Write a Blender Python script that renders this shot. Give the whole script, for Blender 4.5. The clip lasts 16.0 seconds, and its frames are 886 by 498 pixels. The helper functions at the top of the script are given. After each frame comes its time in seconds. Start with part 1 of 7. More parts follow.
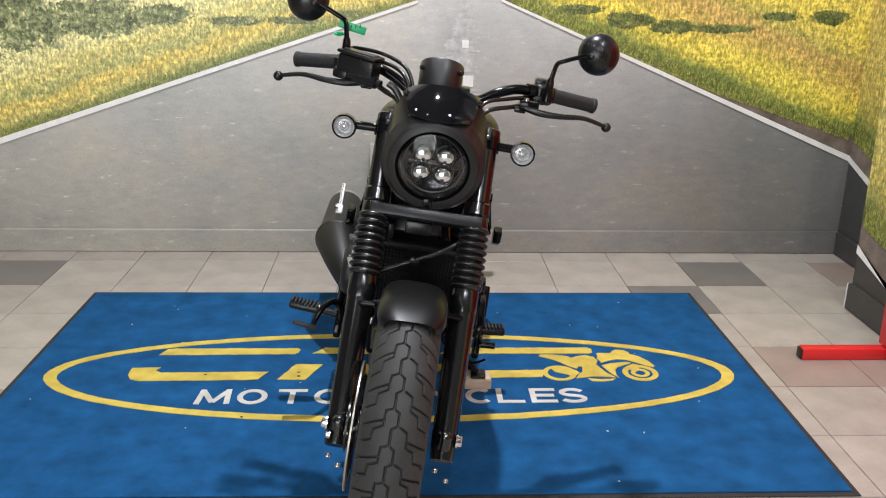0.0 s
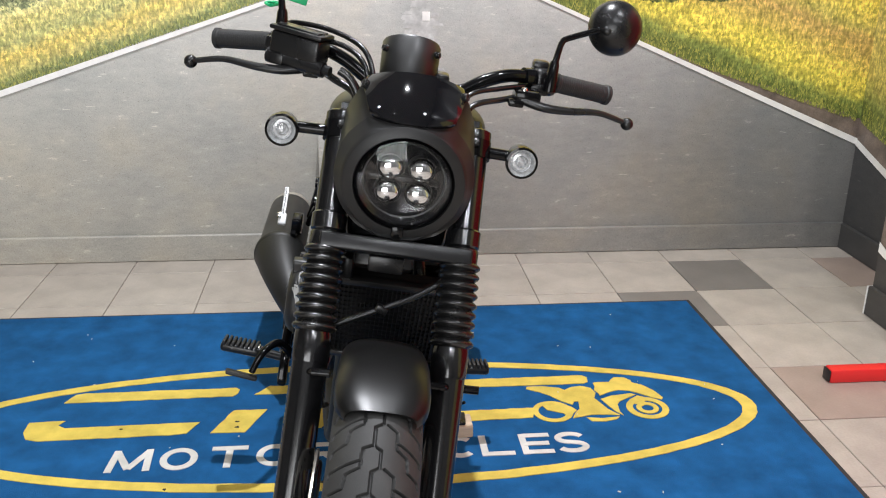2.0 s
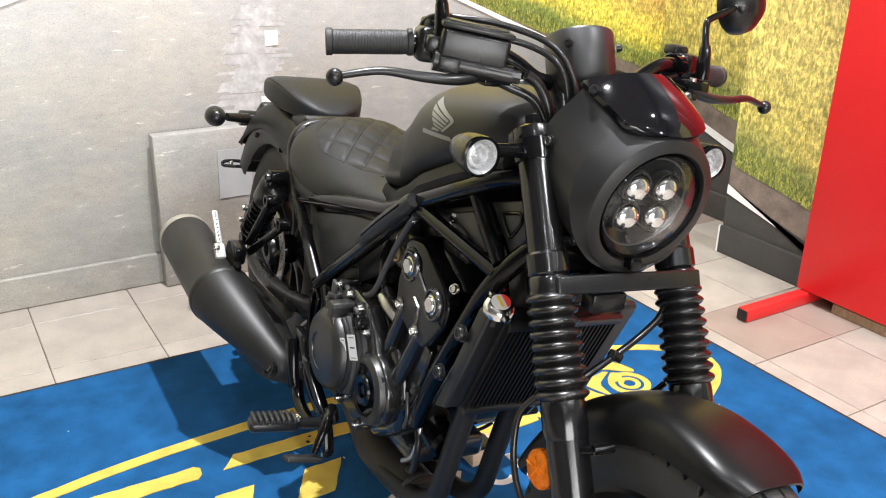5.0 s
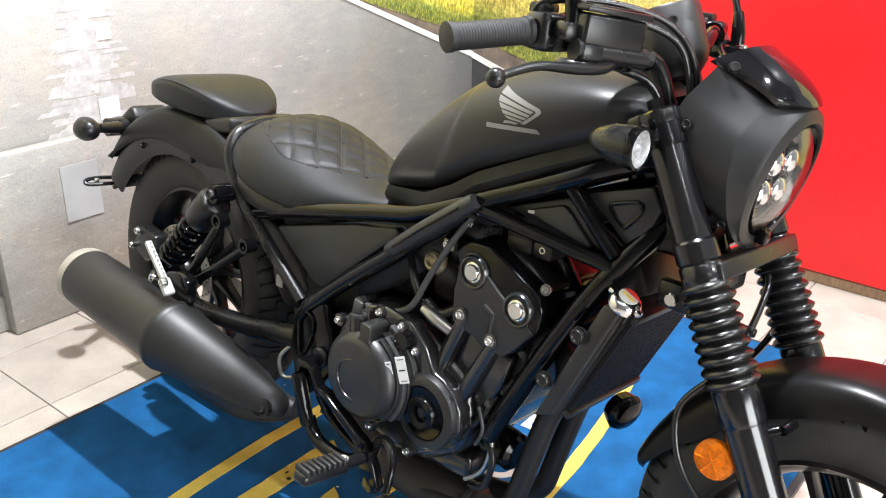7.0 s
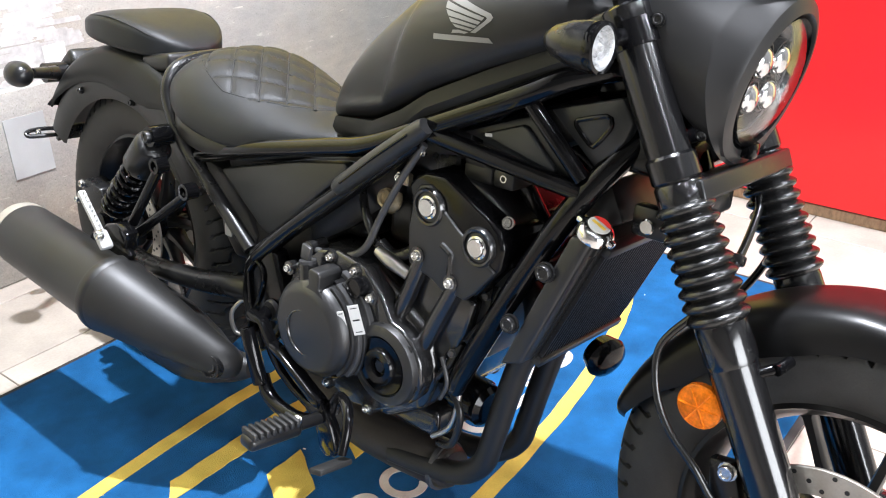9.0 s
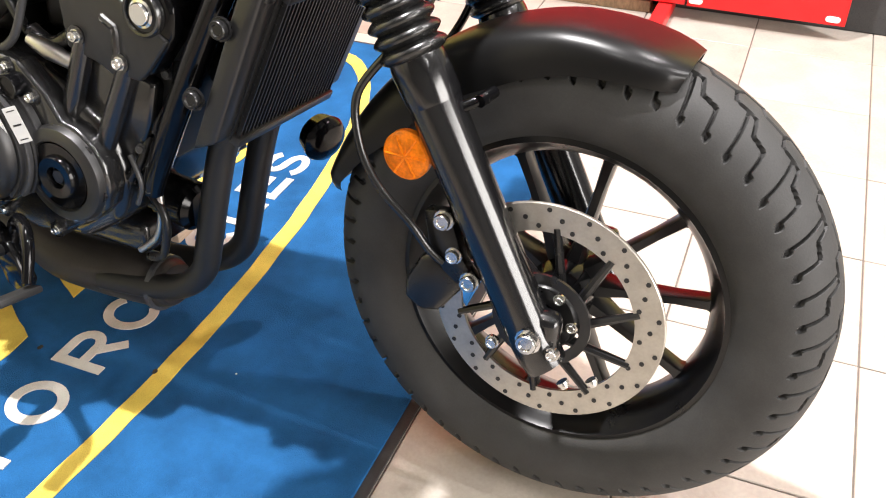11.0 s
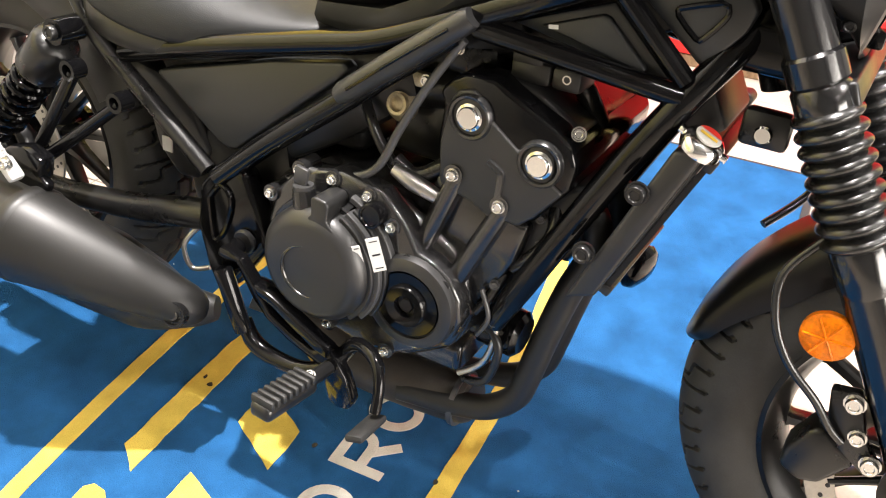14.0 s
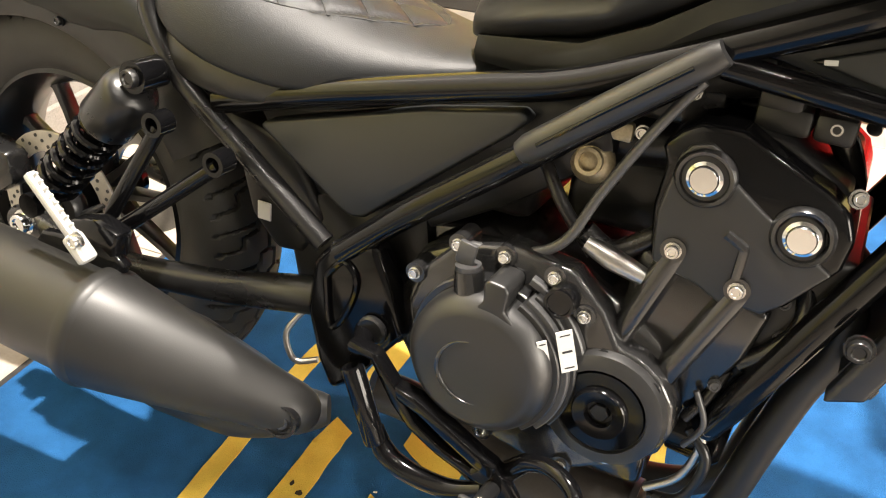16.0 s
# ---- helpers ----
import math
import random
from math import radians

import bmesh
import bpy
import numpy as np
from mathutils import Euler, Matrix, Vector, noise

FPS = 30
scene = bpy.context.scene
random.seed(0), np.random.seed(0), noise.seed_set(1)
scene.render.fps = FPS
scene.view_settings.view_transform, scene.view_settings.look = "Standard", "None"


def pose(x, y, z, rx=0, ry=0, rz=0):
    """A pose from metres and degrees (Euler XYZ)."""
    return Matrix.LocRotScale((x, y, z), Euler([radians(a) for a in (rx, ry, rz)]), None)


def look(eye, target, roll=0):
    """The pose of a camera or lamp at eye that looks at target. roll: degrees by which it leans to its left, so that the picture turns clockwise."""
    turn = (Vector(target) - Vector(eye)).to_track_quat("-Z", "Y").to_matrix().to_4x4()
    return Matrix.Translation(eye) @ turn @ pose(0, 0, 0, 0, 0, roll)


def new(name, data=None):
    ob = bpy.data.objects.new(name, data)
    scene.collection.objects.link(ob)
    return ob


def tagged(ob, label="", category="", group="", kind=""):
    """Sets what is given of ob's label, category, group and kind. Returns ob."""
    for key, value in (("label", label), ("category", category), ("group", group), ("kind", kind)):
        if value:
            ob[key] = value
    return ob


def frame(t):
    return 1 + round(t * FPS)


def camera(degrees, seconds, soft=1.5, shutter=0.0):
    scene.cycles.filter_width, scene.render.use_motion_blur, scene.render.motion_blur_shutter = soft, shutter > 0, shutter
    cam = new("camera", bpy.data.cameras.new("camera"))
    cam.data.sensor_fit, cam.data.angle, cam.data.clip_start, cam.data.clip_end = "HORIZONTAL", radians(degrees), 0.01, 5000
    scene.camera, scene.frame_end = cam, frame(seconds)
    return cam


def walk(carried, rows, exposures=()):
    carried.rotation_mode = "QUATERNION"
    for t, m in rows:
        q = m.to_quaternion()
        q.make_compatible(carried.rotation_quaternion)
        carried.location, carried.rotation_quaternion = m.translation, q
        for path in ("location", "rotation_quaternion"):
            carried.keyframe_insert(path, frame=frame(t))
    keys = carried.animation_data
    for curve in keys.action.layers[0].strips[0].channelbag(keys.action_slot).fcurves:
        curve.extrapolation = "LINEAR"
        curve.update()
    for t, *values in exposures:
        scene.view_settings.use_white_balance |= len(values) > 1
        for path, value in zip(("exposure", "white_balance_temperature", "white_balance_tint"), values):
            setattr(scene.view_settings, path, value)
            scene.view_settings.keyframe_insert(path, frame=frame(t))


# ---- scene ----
cam = camera(53.0, 16.0, 1.1)
PATH = [
    (0, (-1.142, -3.284, 1.259), (-1.055, -1.385, 0.638), 1.0),
    (0.5, (-1.193, -3.211, 1.249), (-1.048, -1.317, 0.622), 1.2),
    (1, (-1.187, -3.041, 1.23), (-0.998, -1.157, 0.585), 1.2),
    (1.5, (-1.161, -2.879, 1.229), (-0.97, -1.003, 0.564), 0.9),
    (2, (-1.159, -2.775, 1.213), (-0.964, -0.903, 0.538), 0.8),
    (2.5, (-1.204, -2.704, 1.212), (-0.992, -0.839, 0.52), 0.8),
    (3, (-1.322, -2.642, 1.225), (-1.089, -0.788, 0.512), 0.9),
    (3.2, (-1.363, -2.608, 1.227), (-1.11, -0.759, 0.507), 0.6),
    (5.3, (-1.927, -2.135, 1.215), (-0.867, -0.616, 0.46), 1.4),
    (5.5, (-1.93, -2.063, 1.195), (-0.821, -0.581, 0.436), 1.3),
    (6, (-1.948, -1.911, 1.196), (-0.696, -0.558, 0.421), 1.0),
    (6.5, (-2.097, -1.837, 1.2), (-0.735, -0.61, 0.401), 0.5),
    (7, (-2.229, -1.768, 1.221), (-0.799, -0.629, 0.411), 0.8),
    (7.5, (-2.254, -1.741, 1.238), (-0.799, -0.654, 0.4), 0.9),
    (8, (-2.244, -1.73, 1.239), (-0.799, -0.673, 0.347), 0.7),
    (8.5, (-2.198, -1.726, 1.206), (-0.753, -0.67, 0.314), 0.4),
    (9, (-2.089, -1.746, 1.129), (-0.694, -0.628, 0.231), -1.4),
    (9.5, (-2.034, -1.78, 1.041), (-0.539, -0.842, 0.099), -0.2),
    (10, (-2.01, -1.819, 0.98), (-0.492, -1.052, -0.072), -0.3),
    (10.2, (-2.008, -1.83, 0.962), (-0.5, -1.107, -0.135), -0.5),
    (12.3, (-1.972, -1.668, 1.047), (-0.512, -1.128, -0.21), 0.8),
    (12.5, (-1.974, -1.648, 1.057), (-0.513, -1.113, -0.201), 2.1),
    (13, (-2.0, -1.573, 1.09), (-0.575, -0.929, -0.156), 1.5),
    (13.5, (-2.047, -1.474, 1.105), (-0.617, -0.775, -0.106), 1.1),
    (14, (-2.052, -1.392, 1.102), (-0.592, -0.698, -0.075), 1.5),
    (14.5, (-2.012, -1.306, 1.076), (-0.51, -0.663, -0.078), 2.5),
    (15, (-1.967, -1.225, 1.053), (-0.459, -0.561, -0.081), 1.8),
    (15.5, (-1.953, -1.17, 1.032), (-0.43, -0.496, -0.075), 1.4),
    (16, (-1.956, -1.085, 1.01), (-0.422, -0.438, -0.098), 1.7),
]
walk(cam, [(t, look(eye, target, roll)) for t, eye, target, roll in PATH],
     exposures=[(0.0, -0.98, 6200, 10), (1.5, -0.90, 6200, 10), (3.0, -0.60, 6200, 10), (5.3, -0.10, 6350, 10), (7.0, 0.22, 6200, 9), (9.0, 0.40, 6000, 11), (10.0, 0.36, 6700, 13),
                (12.5, 0.42, 6600, 12), (13.5, 0.60, 6700, 13), (15.0, 0.94, 7650, 11), (16.0, 0.86, 7500, 11)])

# ---- light ----
world = bpy.data.worlds.new("showroom_world")
scene.world = world
world.use_nodes = True
world.node_tree.nodes["Background"].inputs[0].default_value = (1.0, 0.99, 0.97, 1)
world.node_tree.nodes["Background"].inputs[1].default_value = 0.02


def downlight(x, y, z, watts, size, colour=(0.975, 0.97, 0.98)):
    """A round disc lamp at the ceiling, for the main downlight and added fill lamps."""
    data = bpy.data.lights.new("downlight", "AREA")
    data.shape, data.size, data.energy, data.color = "DISK", size, watts, colour
    data.spread = radians(150)
    ob = new("downlight_lamp", data)
    ob.location = (x, y, z)
    return ob


CEIL = 3.7
# first lamp placed from its cast shadows; the others are unseen, added as fill
LAMPS = [(-1.00, -0.75, 165), (0.10, -2.50, 58), (-2.7, -1.4, 14), (-2.1, -2.7, 20), (-1.0, -4.6, 84), (-3.6, -5.0, 26), (0.3, -5.2, 60)]
for lx, ly, watts in LAMPS:
    downlight(lx, ly, CEIL - 0.03, watts, 0.085)
# daylight through the shop window behind the walk
data = bpy.data.lights.new("window_daylight", "AREA")
data.shape, data.size, data.size_y, data.energy, data.color = "RECTANGLE", 3.4, 2.3, 310, (1.0, 0.985, 0.955)
day = new("window_daylight", data)
day.matrix_basis = pose(-3.0, -6.36, 1.35, 90, 0, 0)
from mathutils.bvhtree import BVHTree


# ---- materials ----
def shader(name):
    m = bpy.data.materials.new(name)
    m.use_nodes = True
    nt = m.node_tree
    return m, nt, nt.nodes["Principled BSDF"]


def node(nt, kind, **values):
    n = nt.nodes.new(kind)
    for key, value in values.items():
        n.inputs[key].default_value = value
    return n


def surf(name, colour, rough=0.5, metal=0.0, vary=0.12, scale=12.0, bump=0.0, grain=400.0, second=None, coat=0.0,
         rough_vary=0.08, pieces=0.0, spec=0.5, stretch=None, streak=0.0):
    """A plain surface with broad variation, fine grain and relief. second: a colour for stains and wear."""
    m, nt, b = shader(name)
    co = nt.nodes.new("ShaderNodeTexCoord")
    src = co.outputs["Object"]
    if stretch:
        mp = nt.nodes.new("ShaderNodeMapping")
        mp.inputs["Scale"].default_value = stretch
        nt.links.new(src, mp.inputs["Vector"])
        src = mp.outputs["Vector"]
    broad = node(nt, "ShaderNodeTexNoise", Scale=scale, Detail=5.0, Roughness=0.6)
    fine = node(nt, "ShaderNodeTexNoise", Scale=grain, Detail=2.0)
    nt.links.new(src, broad.inputs["Vector"])
    nt.links.new(src, fine.inputs["Vector"])
    ramp = nt.nodes.new("ShaderNodeValToRGB")
    c = Vector(colour)
    lo = c * (1 - vary)
    hi = c * (1 + vary)
    if second:
        lo = Vector(second)
    ramp.color_ramp.elements[0].position, ramp.color_ramp.elements[1].position = 0.32, 0.68
    ramp.color_ramp.elements[0].color = (*lo, 1)
    ramp.color_ramp.elements[1].color = (*hi, 1)
    nt.links.new(broad.outputs["Fac"], ramp.inputs["Fac"])
    out = ramp.outputs["Color"]
    mix = nt.nodes.new("ShaderNodeMix")
    mix.data_type, mix.blend_type = "RGBA", "MULTIPLY"
    mix.inputs["Factor"].default_value = min(1.0, vary * 1.5)
    nt.links.new(out, mix.inputs["A"])
    nt.links.new(fine.outputs["Fac"], mix.inputs["B"])
    out = mix.outputs["Result"]
    if pieces:
        info = nt.nodes.new("ShaderNodeObjectInfo")
        val = node(nt, "ShaderNodeMapRange")
        val.inputs["To Min"].default_value, val.inputs["To Max"].default_value = 1 - pieces, 1 + pieces
        nt.links.new(info.outputs["Random"], val.inputs["Value"])
        hsv = nt.nodes.new("ShaderNodeHueSaturation")
        nt.links.new(val.outputs["Result"], hsv.inputs["Value"])
        nt.links.new(out, hsv.inputs["Color"])
        out = hsv.outputs["Color"]
    nt.links.new(out, b.inputs["Base Color"])
    rr = node(nt, "ShaderNodeMapRange")
    rr.inputs["To Min"].default_value = max(0.02, rough - rough_vary)
    rr.inputs["To Max"].default_value = min(1.0, rough + rough_vary)
    nt.links.new(broad.outputs["Fac"], rr.inputs["Value"])
    nt.links.new(rr.outputs["Result"], b.inputs["Roughness"])
    b.inputs["Metallic"].default_value = metal
    b.inputs["Coat Weight"].default_value = coat
    b.inputs["Coat Roughness"].default_value = 0.06
    b.inputs["Specular IOR Level"].default_value = spec
    if bump:
        bp = node(nt, "ShaderNodeBump", Strength=0.6, Distance=bump)
        nt.links.new(fine.outputs["Fac"], bp.inputs["Height"])
        nt.links.new(bp.outputs["Normal"], b.inputs["Normal"])
    return m


def glass(name, colour=(1, 1, 1), rough=0.01, ior=1.28):
    m, nt, b = shader(name)
    out = nt.nodes["Material Output"]
    clear = nt.nodes.new("ShaderNodeBsdfTransparent")
    clear.inputs[0].default_value = (*colour, 1)
    shine = nt.nodes.new("ShaderNodeBsdfGlossy")
    shine.inputs["Roughness"].default_value = rough
    lw = node(nt, "ShaderNodeLayerWeight", Blend=0.5)
    steep = nt.nodes.new("ShaderNodeMath")
    steep.operation = "POWER"
    steep.inputs[1].default_value = 4.0
    nt.links.new(lw.outputs["Facing"], steep.inputs[0])
    fres = nt.nodes.new("ShaderNodeMath")
    fres.operation = "MULTIPLY_ADD"
    fres.inputs[1].default_value, fres.inputs[2].default_value = 0.7, (ior - 1.0) ** 2 * 0.22
    nt.links.new(steep.outputs[0], fres.inputs[0])
    mix = nt.nodes.new("ShaderNodeMixShader")
    nt.links.new(fres.outputs[0], mix.inputs[0])
    nt.links.new(clear.outputs[0], mix.inputs[1])
    nt.links.new(shine.outputs[0], mix.inputs[2])
    nt.links.new(mix.outputs[0], out.inputs["Surface"])
    nt.nodes.remove(b)
    return m


M = {
    "tile": surf("cream_stone_tile", (0.415, 0.368, 0.318), 0.42, vary=0.15, scale=7, bump=0.0006, grain=160, pieces=0.06),
    "tile_dark": surf("grey_stone_tile", (0.19, 0.173, 0.155), 0.42, vary=0.12, scale=6, bump=0.0006, grain=160, pieces=0.1),
    "tile_brown": surf("brown_stone_tile", (0.335, 0.262, 0.22), 0.42, vary=0.12, scale=6, bump=0.0006, grain=160, pieces=0.06),
    "grout": surf("grout", (0.20, 0.17, 0.145), 0.9, vary=0.2, scale=8),
    "carpet": surf("blue_carpet", (0.0135, 0.094, 0.250), 0.95, vary=0.25, scale=11, bump=0.004, grain=520, spec=0.1),
    "carpet_yellow": surf("yellow_carpet", (0.66, 0.50, 0.10), 0.95, vary=0.18, scale=14, bump=0.004, grain=520, spec=0.1),
    "carpet_white": surf("white_carpet", (0.62, 0.60, 0.56), 0.95, vary=0.15, scale=14, bump=0.004, grain=520, spec=0.1),
    "mat_rubber": surf("mat_rubber", (0.025, 0.024, 0.024), 0.8, vary=0.3, scale=20, bump=0.001),
    "plaster": surf("ceiling_paint", (0.17, 0.168, 0.165), 0.9, vary=0.04),
    "wallpaint": surf("wall_paint", (0.18, 0.178, 0.173), 0.8, vary=0.05),
    "red": surf("red_panel_paint", (0.64, 0.014, 0.016), 0.34, spec=0.35, vary=0.05, scale=3, rough_vary=0.05),
    "red_foot": surf("red_powder_coat", (0.62, 0.02, 0.02), 0.35, vary=0.06, scale=10, bump=0.0002),
    "plastic_black": surf("black_plastic", (0.009, 0.009, 0.009), 0.42, vary=0.2),
    "wood": surf("raw_wood", (0.36, 0.24, 0.14), 0.7, vary=0.3, scale=6, stretch=(1, 14, 6)),
    "white_plastic": surf("white_plastic", (0.75, 0.74, 0.72), 0.4, vary=0.04),
    "green": surf("green_plastic", (0.02, 0.42, 0.16), 0.35, vary=0.08),
    # motorcycle
    "paint": surf("matt_graphite_paint", (0.0165, 0.0165, 0.0168), 0.42, spec=0.46, metal=0.24, vary=0.05, scale=6, bump=0.00002, grain=900, rough_vary=0.04),
    "gloss": surf("gloss_black_enamel", (0.0028, 0.0028, 0.0032), 0.12, spec=0.27, vary=0.15, coat=0.0, rough_vary=0.05),
    "satin": surf("satin_black_coat", (0.0088, 0.0088, 0.0092), 0.28, vary=0.15, spec=0.42, bump=0.00004, grain=700, rough_vary=0.06),
    "matte": surf("matt_black_cast", (0.0100, 0.0100, 0.0103), 0.40, spec=0.60, vary=0.18, bump=0.0001, grain=900),
    "engine": surf("black_engine_enamel", (0.0112, 0.0112, 0.0116), 0.22, spec=0.60, vary=0.15, bump=0.00006, grain=600, coat=0.35),
    "exhaust": surf("matt_black_exhaust", (0.0092, 0.0090, 0.0087), 0.46, spec=0.46, vary=0.18, scale=9, bump=0.00008, grain=700),
    "pipe_brown": surf("heat_stained_pipe", (0.035, 0.030, 0.026), 0.45, metal=0.3, vary=0.25, scale=10, bump=0.00015, grain=400),
    "rubber": surf("tyre_rubber", (0.037, 0.0365, 0.0355), 0.60, spec=0.34, vary=0.22, scale=16, bump=0.0003, grain=500),
    "boot": surf("rubber_boot", (0.008, 0.008, 0.008), 0.25, spec=0.55, vary=0.15, bump=0.0001),
    "leather": surf("black_seat_vinyl", (0.0090, 0.0100, 0.0112), 0.46, spec=0.32, vary=0.10, scale=18, bump=0.0005, grain=900),
    "chrome": surf("chrome", (0.72, 0.72, 0.72), 0.12, metal=1.0, vary=0.04),
    "steel": surf("brushed_steel", (0.50, 0.49, 0.47), 0.32, metal=1.0, vary=0.12, scale=20, bump=0.0001),
    "disc": surf("disc_steel", (0.46, 0.43, 0.38), 0.36, metal=0.85, vary=0.12, scale=30, bump=0.0001, grain=300),
    "alu": surf("cast_aluminium", (0.55, 0.55, 0.545), 0.42, metal=0.5, vary=0.06, bump=0.0002, grain=500),
    "bolt": surf("zinc_bolt", (0.66, 0.65, 0.62), 0.24, metal=1.0, vary=0.1),
    "badge": surf("silver_badge", (0.20, 0.20, 0.20), 0.42, metal=0.3, vary=0.05),
    "rad": surf("radiator_core", (0.010, 0.010, 0.010), 0.45, spec=0.4, vary=0.3),
    "amber": surf("amber_reflector", (0.88, 0.21, 0.004), 0.30, spec=0.25, vary=0.25, scale=75, bump=0.0010, grain=300),
    "label": surf("grey_white_label", (0.56, 0.56, 0.545), 0.4, vary=0.05),
    "label_red": surf("red_sticker", (0.65, 0.04, 0.03), 0.35, vary=0.1),
    "label_yellow": surf("yellow_sticker", (0.75, 0.5, 0.05), 0.35, vary=0.1),
    "dark_glass": surf("smoked_screen", (0.004, 0.004, 0.005), 0.04, vary=0.05, coat=0.2, rough_vary=0.02),
    "lens": glass("clear_lens"),
    "brass": surf("passivated_zinc", (0.52, 0.44, 0.30), 0.4, metal=0.7, vary=0.3, scale=40),
    "thread": surf("grey_thread", (0.012, 0.012, 0.012), 0.7, vary=0.1),
}

M["lens_milk"] = surf("ribbed_silver_bowl", (0.62, 0.63, 0.64), 0.22, metal=0.35, vary=0.25, scale=140, bump=0.0010, grain=330, coat=0.6)
M["paint_dark"] = surf("matt_dark_graphite", (0.009, 0.0095, 0.0095), 0.46, spec=0.24, vary=0.08, scale=6, bump=0.00003, grain=900, rough_vary=0.04)
M["bowl"] = surf("black_lamp_bowl", (0.012, 0.012, 0.013), 0.12, metal=0.1, vary=0.15, scale=40)
M["ring_metal"] = surf("satin_end_ring", (0.42, 0.39, 0.34), 0.38, metal=0.55, vary=0.12, scale=20)
M["rim"] = surf("satin_black_rim", (0.005, 0.005, 0.0053), 0.30, spec=0.34, vary=0.12, scale=20)
M["grip"] = surf("grip_rubber", (0.012, 0.012, 0.012), 0.55, vary=0.15, bump=0.0006, grain=900)
M["led"] = surf("silvered_projector_lens", (0.80, 0.81, 0.83), 0.10, metal=1.0, vary=0.05, scale=150)
M["mirror"] = surf("mirror_glass", (0.9, 0.9, 0.9), 0.02, metal=1.0, vary=0.0, rough_vary=0.0)
M["paint_black"] = surf("matt_black_paint", (0.0048, 0.0048, 0.0048), 0.32, spec=0.26, vary=0.08, scale=6, bump=0.00002, grain=900, rough_vary=0.04)
M["panel_grey"] = surf("matt_charcoal_plastic", (0.0175, 0.019, 0.020), 0.38, vary=0.06, scale=8, bump=0.00006, grain=900)
M["alu_dark"] = surf("worn_cast_edge", (0.07, 0.07, 0.072), 0.35, metal=0.4, vary=0.15)
M["leg_black"] = surf("black_fork_enamel", (0.0045, 0.0045, 0.005), 0.17, spec=0.75, vary=0.12, scale=14, rough_vary=0.04)
M["yoke_grey"] = surf("satin_grey_metal", (0.024, 0.024, 0.025), 0.30, metal=0.55, vary=0.08, scale=30, bump=0.00004, grain=600)
M["wood_pale"] = surf("pale_raw_wood", (0.55, 0.42, 0.30), 0.7, vary=0.2, scale=8, stretch=(1, 10, 10))


# ---- mesh helpers ----
def part(name, bm, material, parent, label="", angle=40):
    """Links a bmesh as one mesh object under a thing or a part."""
    me = bpy.data.meshes.new(name)
    bmesh.ops.recalc_face_normals(bm, faces=bm.faces)
    bm.to_mesh(me)
    bm.free()
    me.materials.append(M[material] if isinstance(material, str) else material)
    me.polygons.foreach_set("use_smooth", [True] * len(me.polygons))
    me.set_sharp_from_angle(angle=radians(angle))
    ob = new(name, me)
    if parent:
        ob.parent = parent
    if label:
        tagged(ob, label)
    return ob


def share(name, source, parent, m):
    """Another object on the same mesh, at the pose m."""
    ob = new(name, source.data)
    ob.parent, ob.matrix_basis = parent, m
    return ob


def loft(bm, rings, closed=True, cap=True):
    """Faces between rings of points with equal counts."""
    rows = [[bm.verts.new(p) for p in ring] for ring in rings]
    n = len(rows[0])
    for a, b in zip(rows, rows[1:]):
        for i in range(n if closed else n - 1):
            j = (i + 1) % n
            bm.faces.new((a[i], a[j], b[j], b[i]))
    if cap and closed:
        bm.faces.new(rows[0])
        bm.faces.new(rows[-1][::-1])
    return bm


def spline(pts, n=6):
    """A smooth line through the points."""
    pts = [Vector(p) for p in pts]
    if len(pts) < 3 or n < 2:
        return pts
    out = []
    for i in range(len(pts) - 1):
        p0, p1, p2, p3 = pts[max(i - 1, 0)], pts[i], pts[i + 1], pts[min(i + 2, len(pts) - 1)]
        for k in range(n):
            t = k / n
            out.append(0.5 * (2 * p1 + (p2 - p0) * t + (2 * p0 - 5 * p1 + 4 * p2 - p3) * t * t + (3 * p1 - p0 - 3 * p2 + p3) * t ** 3))
    out.append(pts[-1])
    return out


def tube(bm, pts, r, seg=12, n=6, cap=True, flat=1.0):
    """A round bar along the points; r may be a list, one for each given point."""
    line = spline(pts, n)
    if isinstance(r, (list, tuple)):
        rs = []
        for i in range(len(line)):
            f = i / (len(line) - 1) * (len(r) - 1)
            k = min(int(f), len(r) - 2)
            rs.append(r[k] + (r[k + 1] - r[k]) * (f - k))
    else:
        rs = [r] * len(line)
    d0 = (line[1] - line[0]).normalized()
    up = Vector((0, 0, 1)) if abs(d0.z) < 0.9 else Vector((0, 1, 0))
    u = d0.cross(up).normalized()
    rings = []
    for i, p in enumerate(line):
        d = (line[min(i + 1, len(line) - 1)] - line[max(i - 1, 0)]).normalized()
        u = (u - d * u.dot(d)).normalized()
        v = d.cross(u)
        rings.append([p + (u * math.cos(a) + v * math.sin(a) * flat) * rs[i] for a in (2 * math.pi * k / seg for k in range(seg))])
    return loft(bm, rings, True, cap)


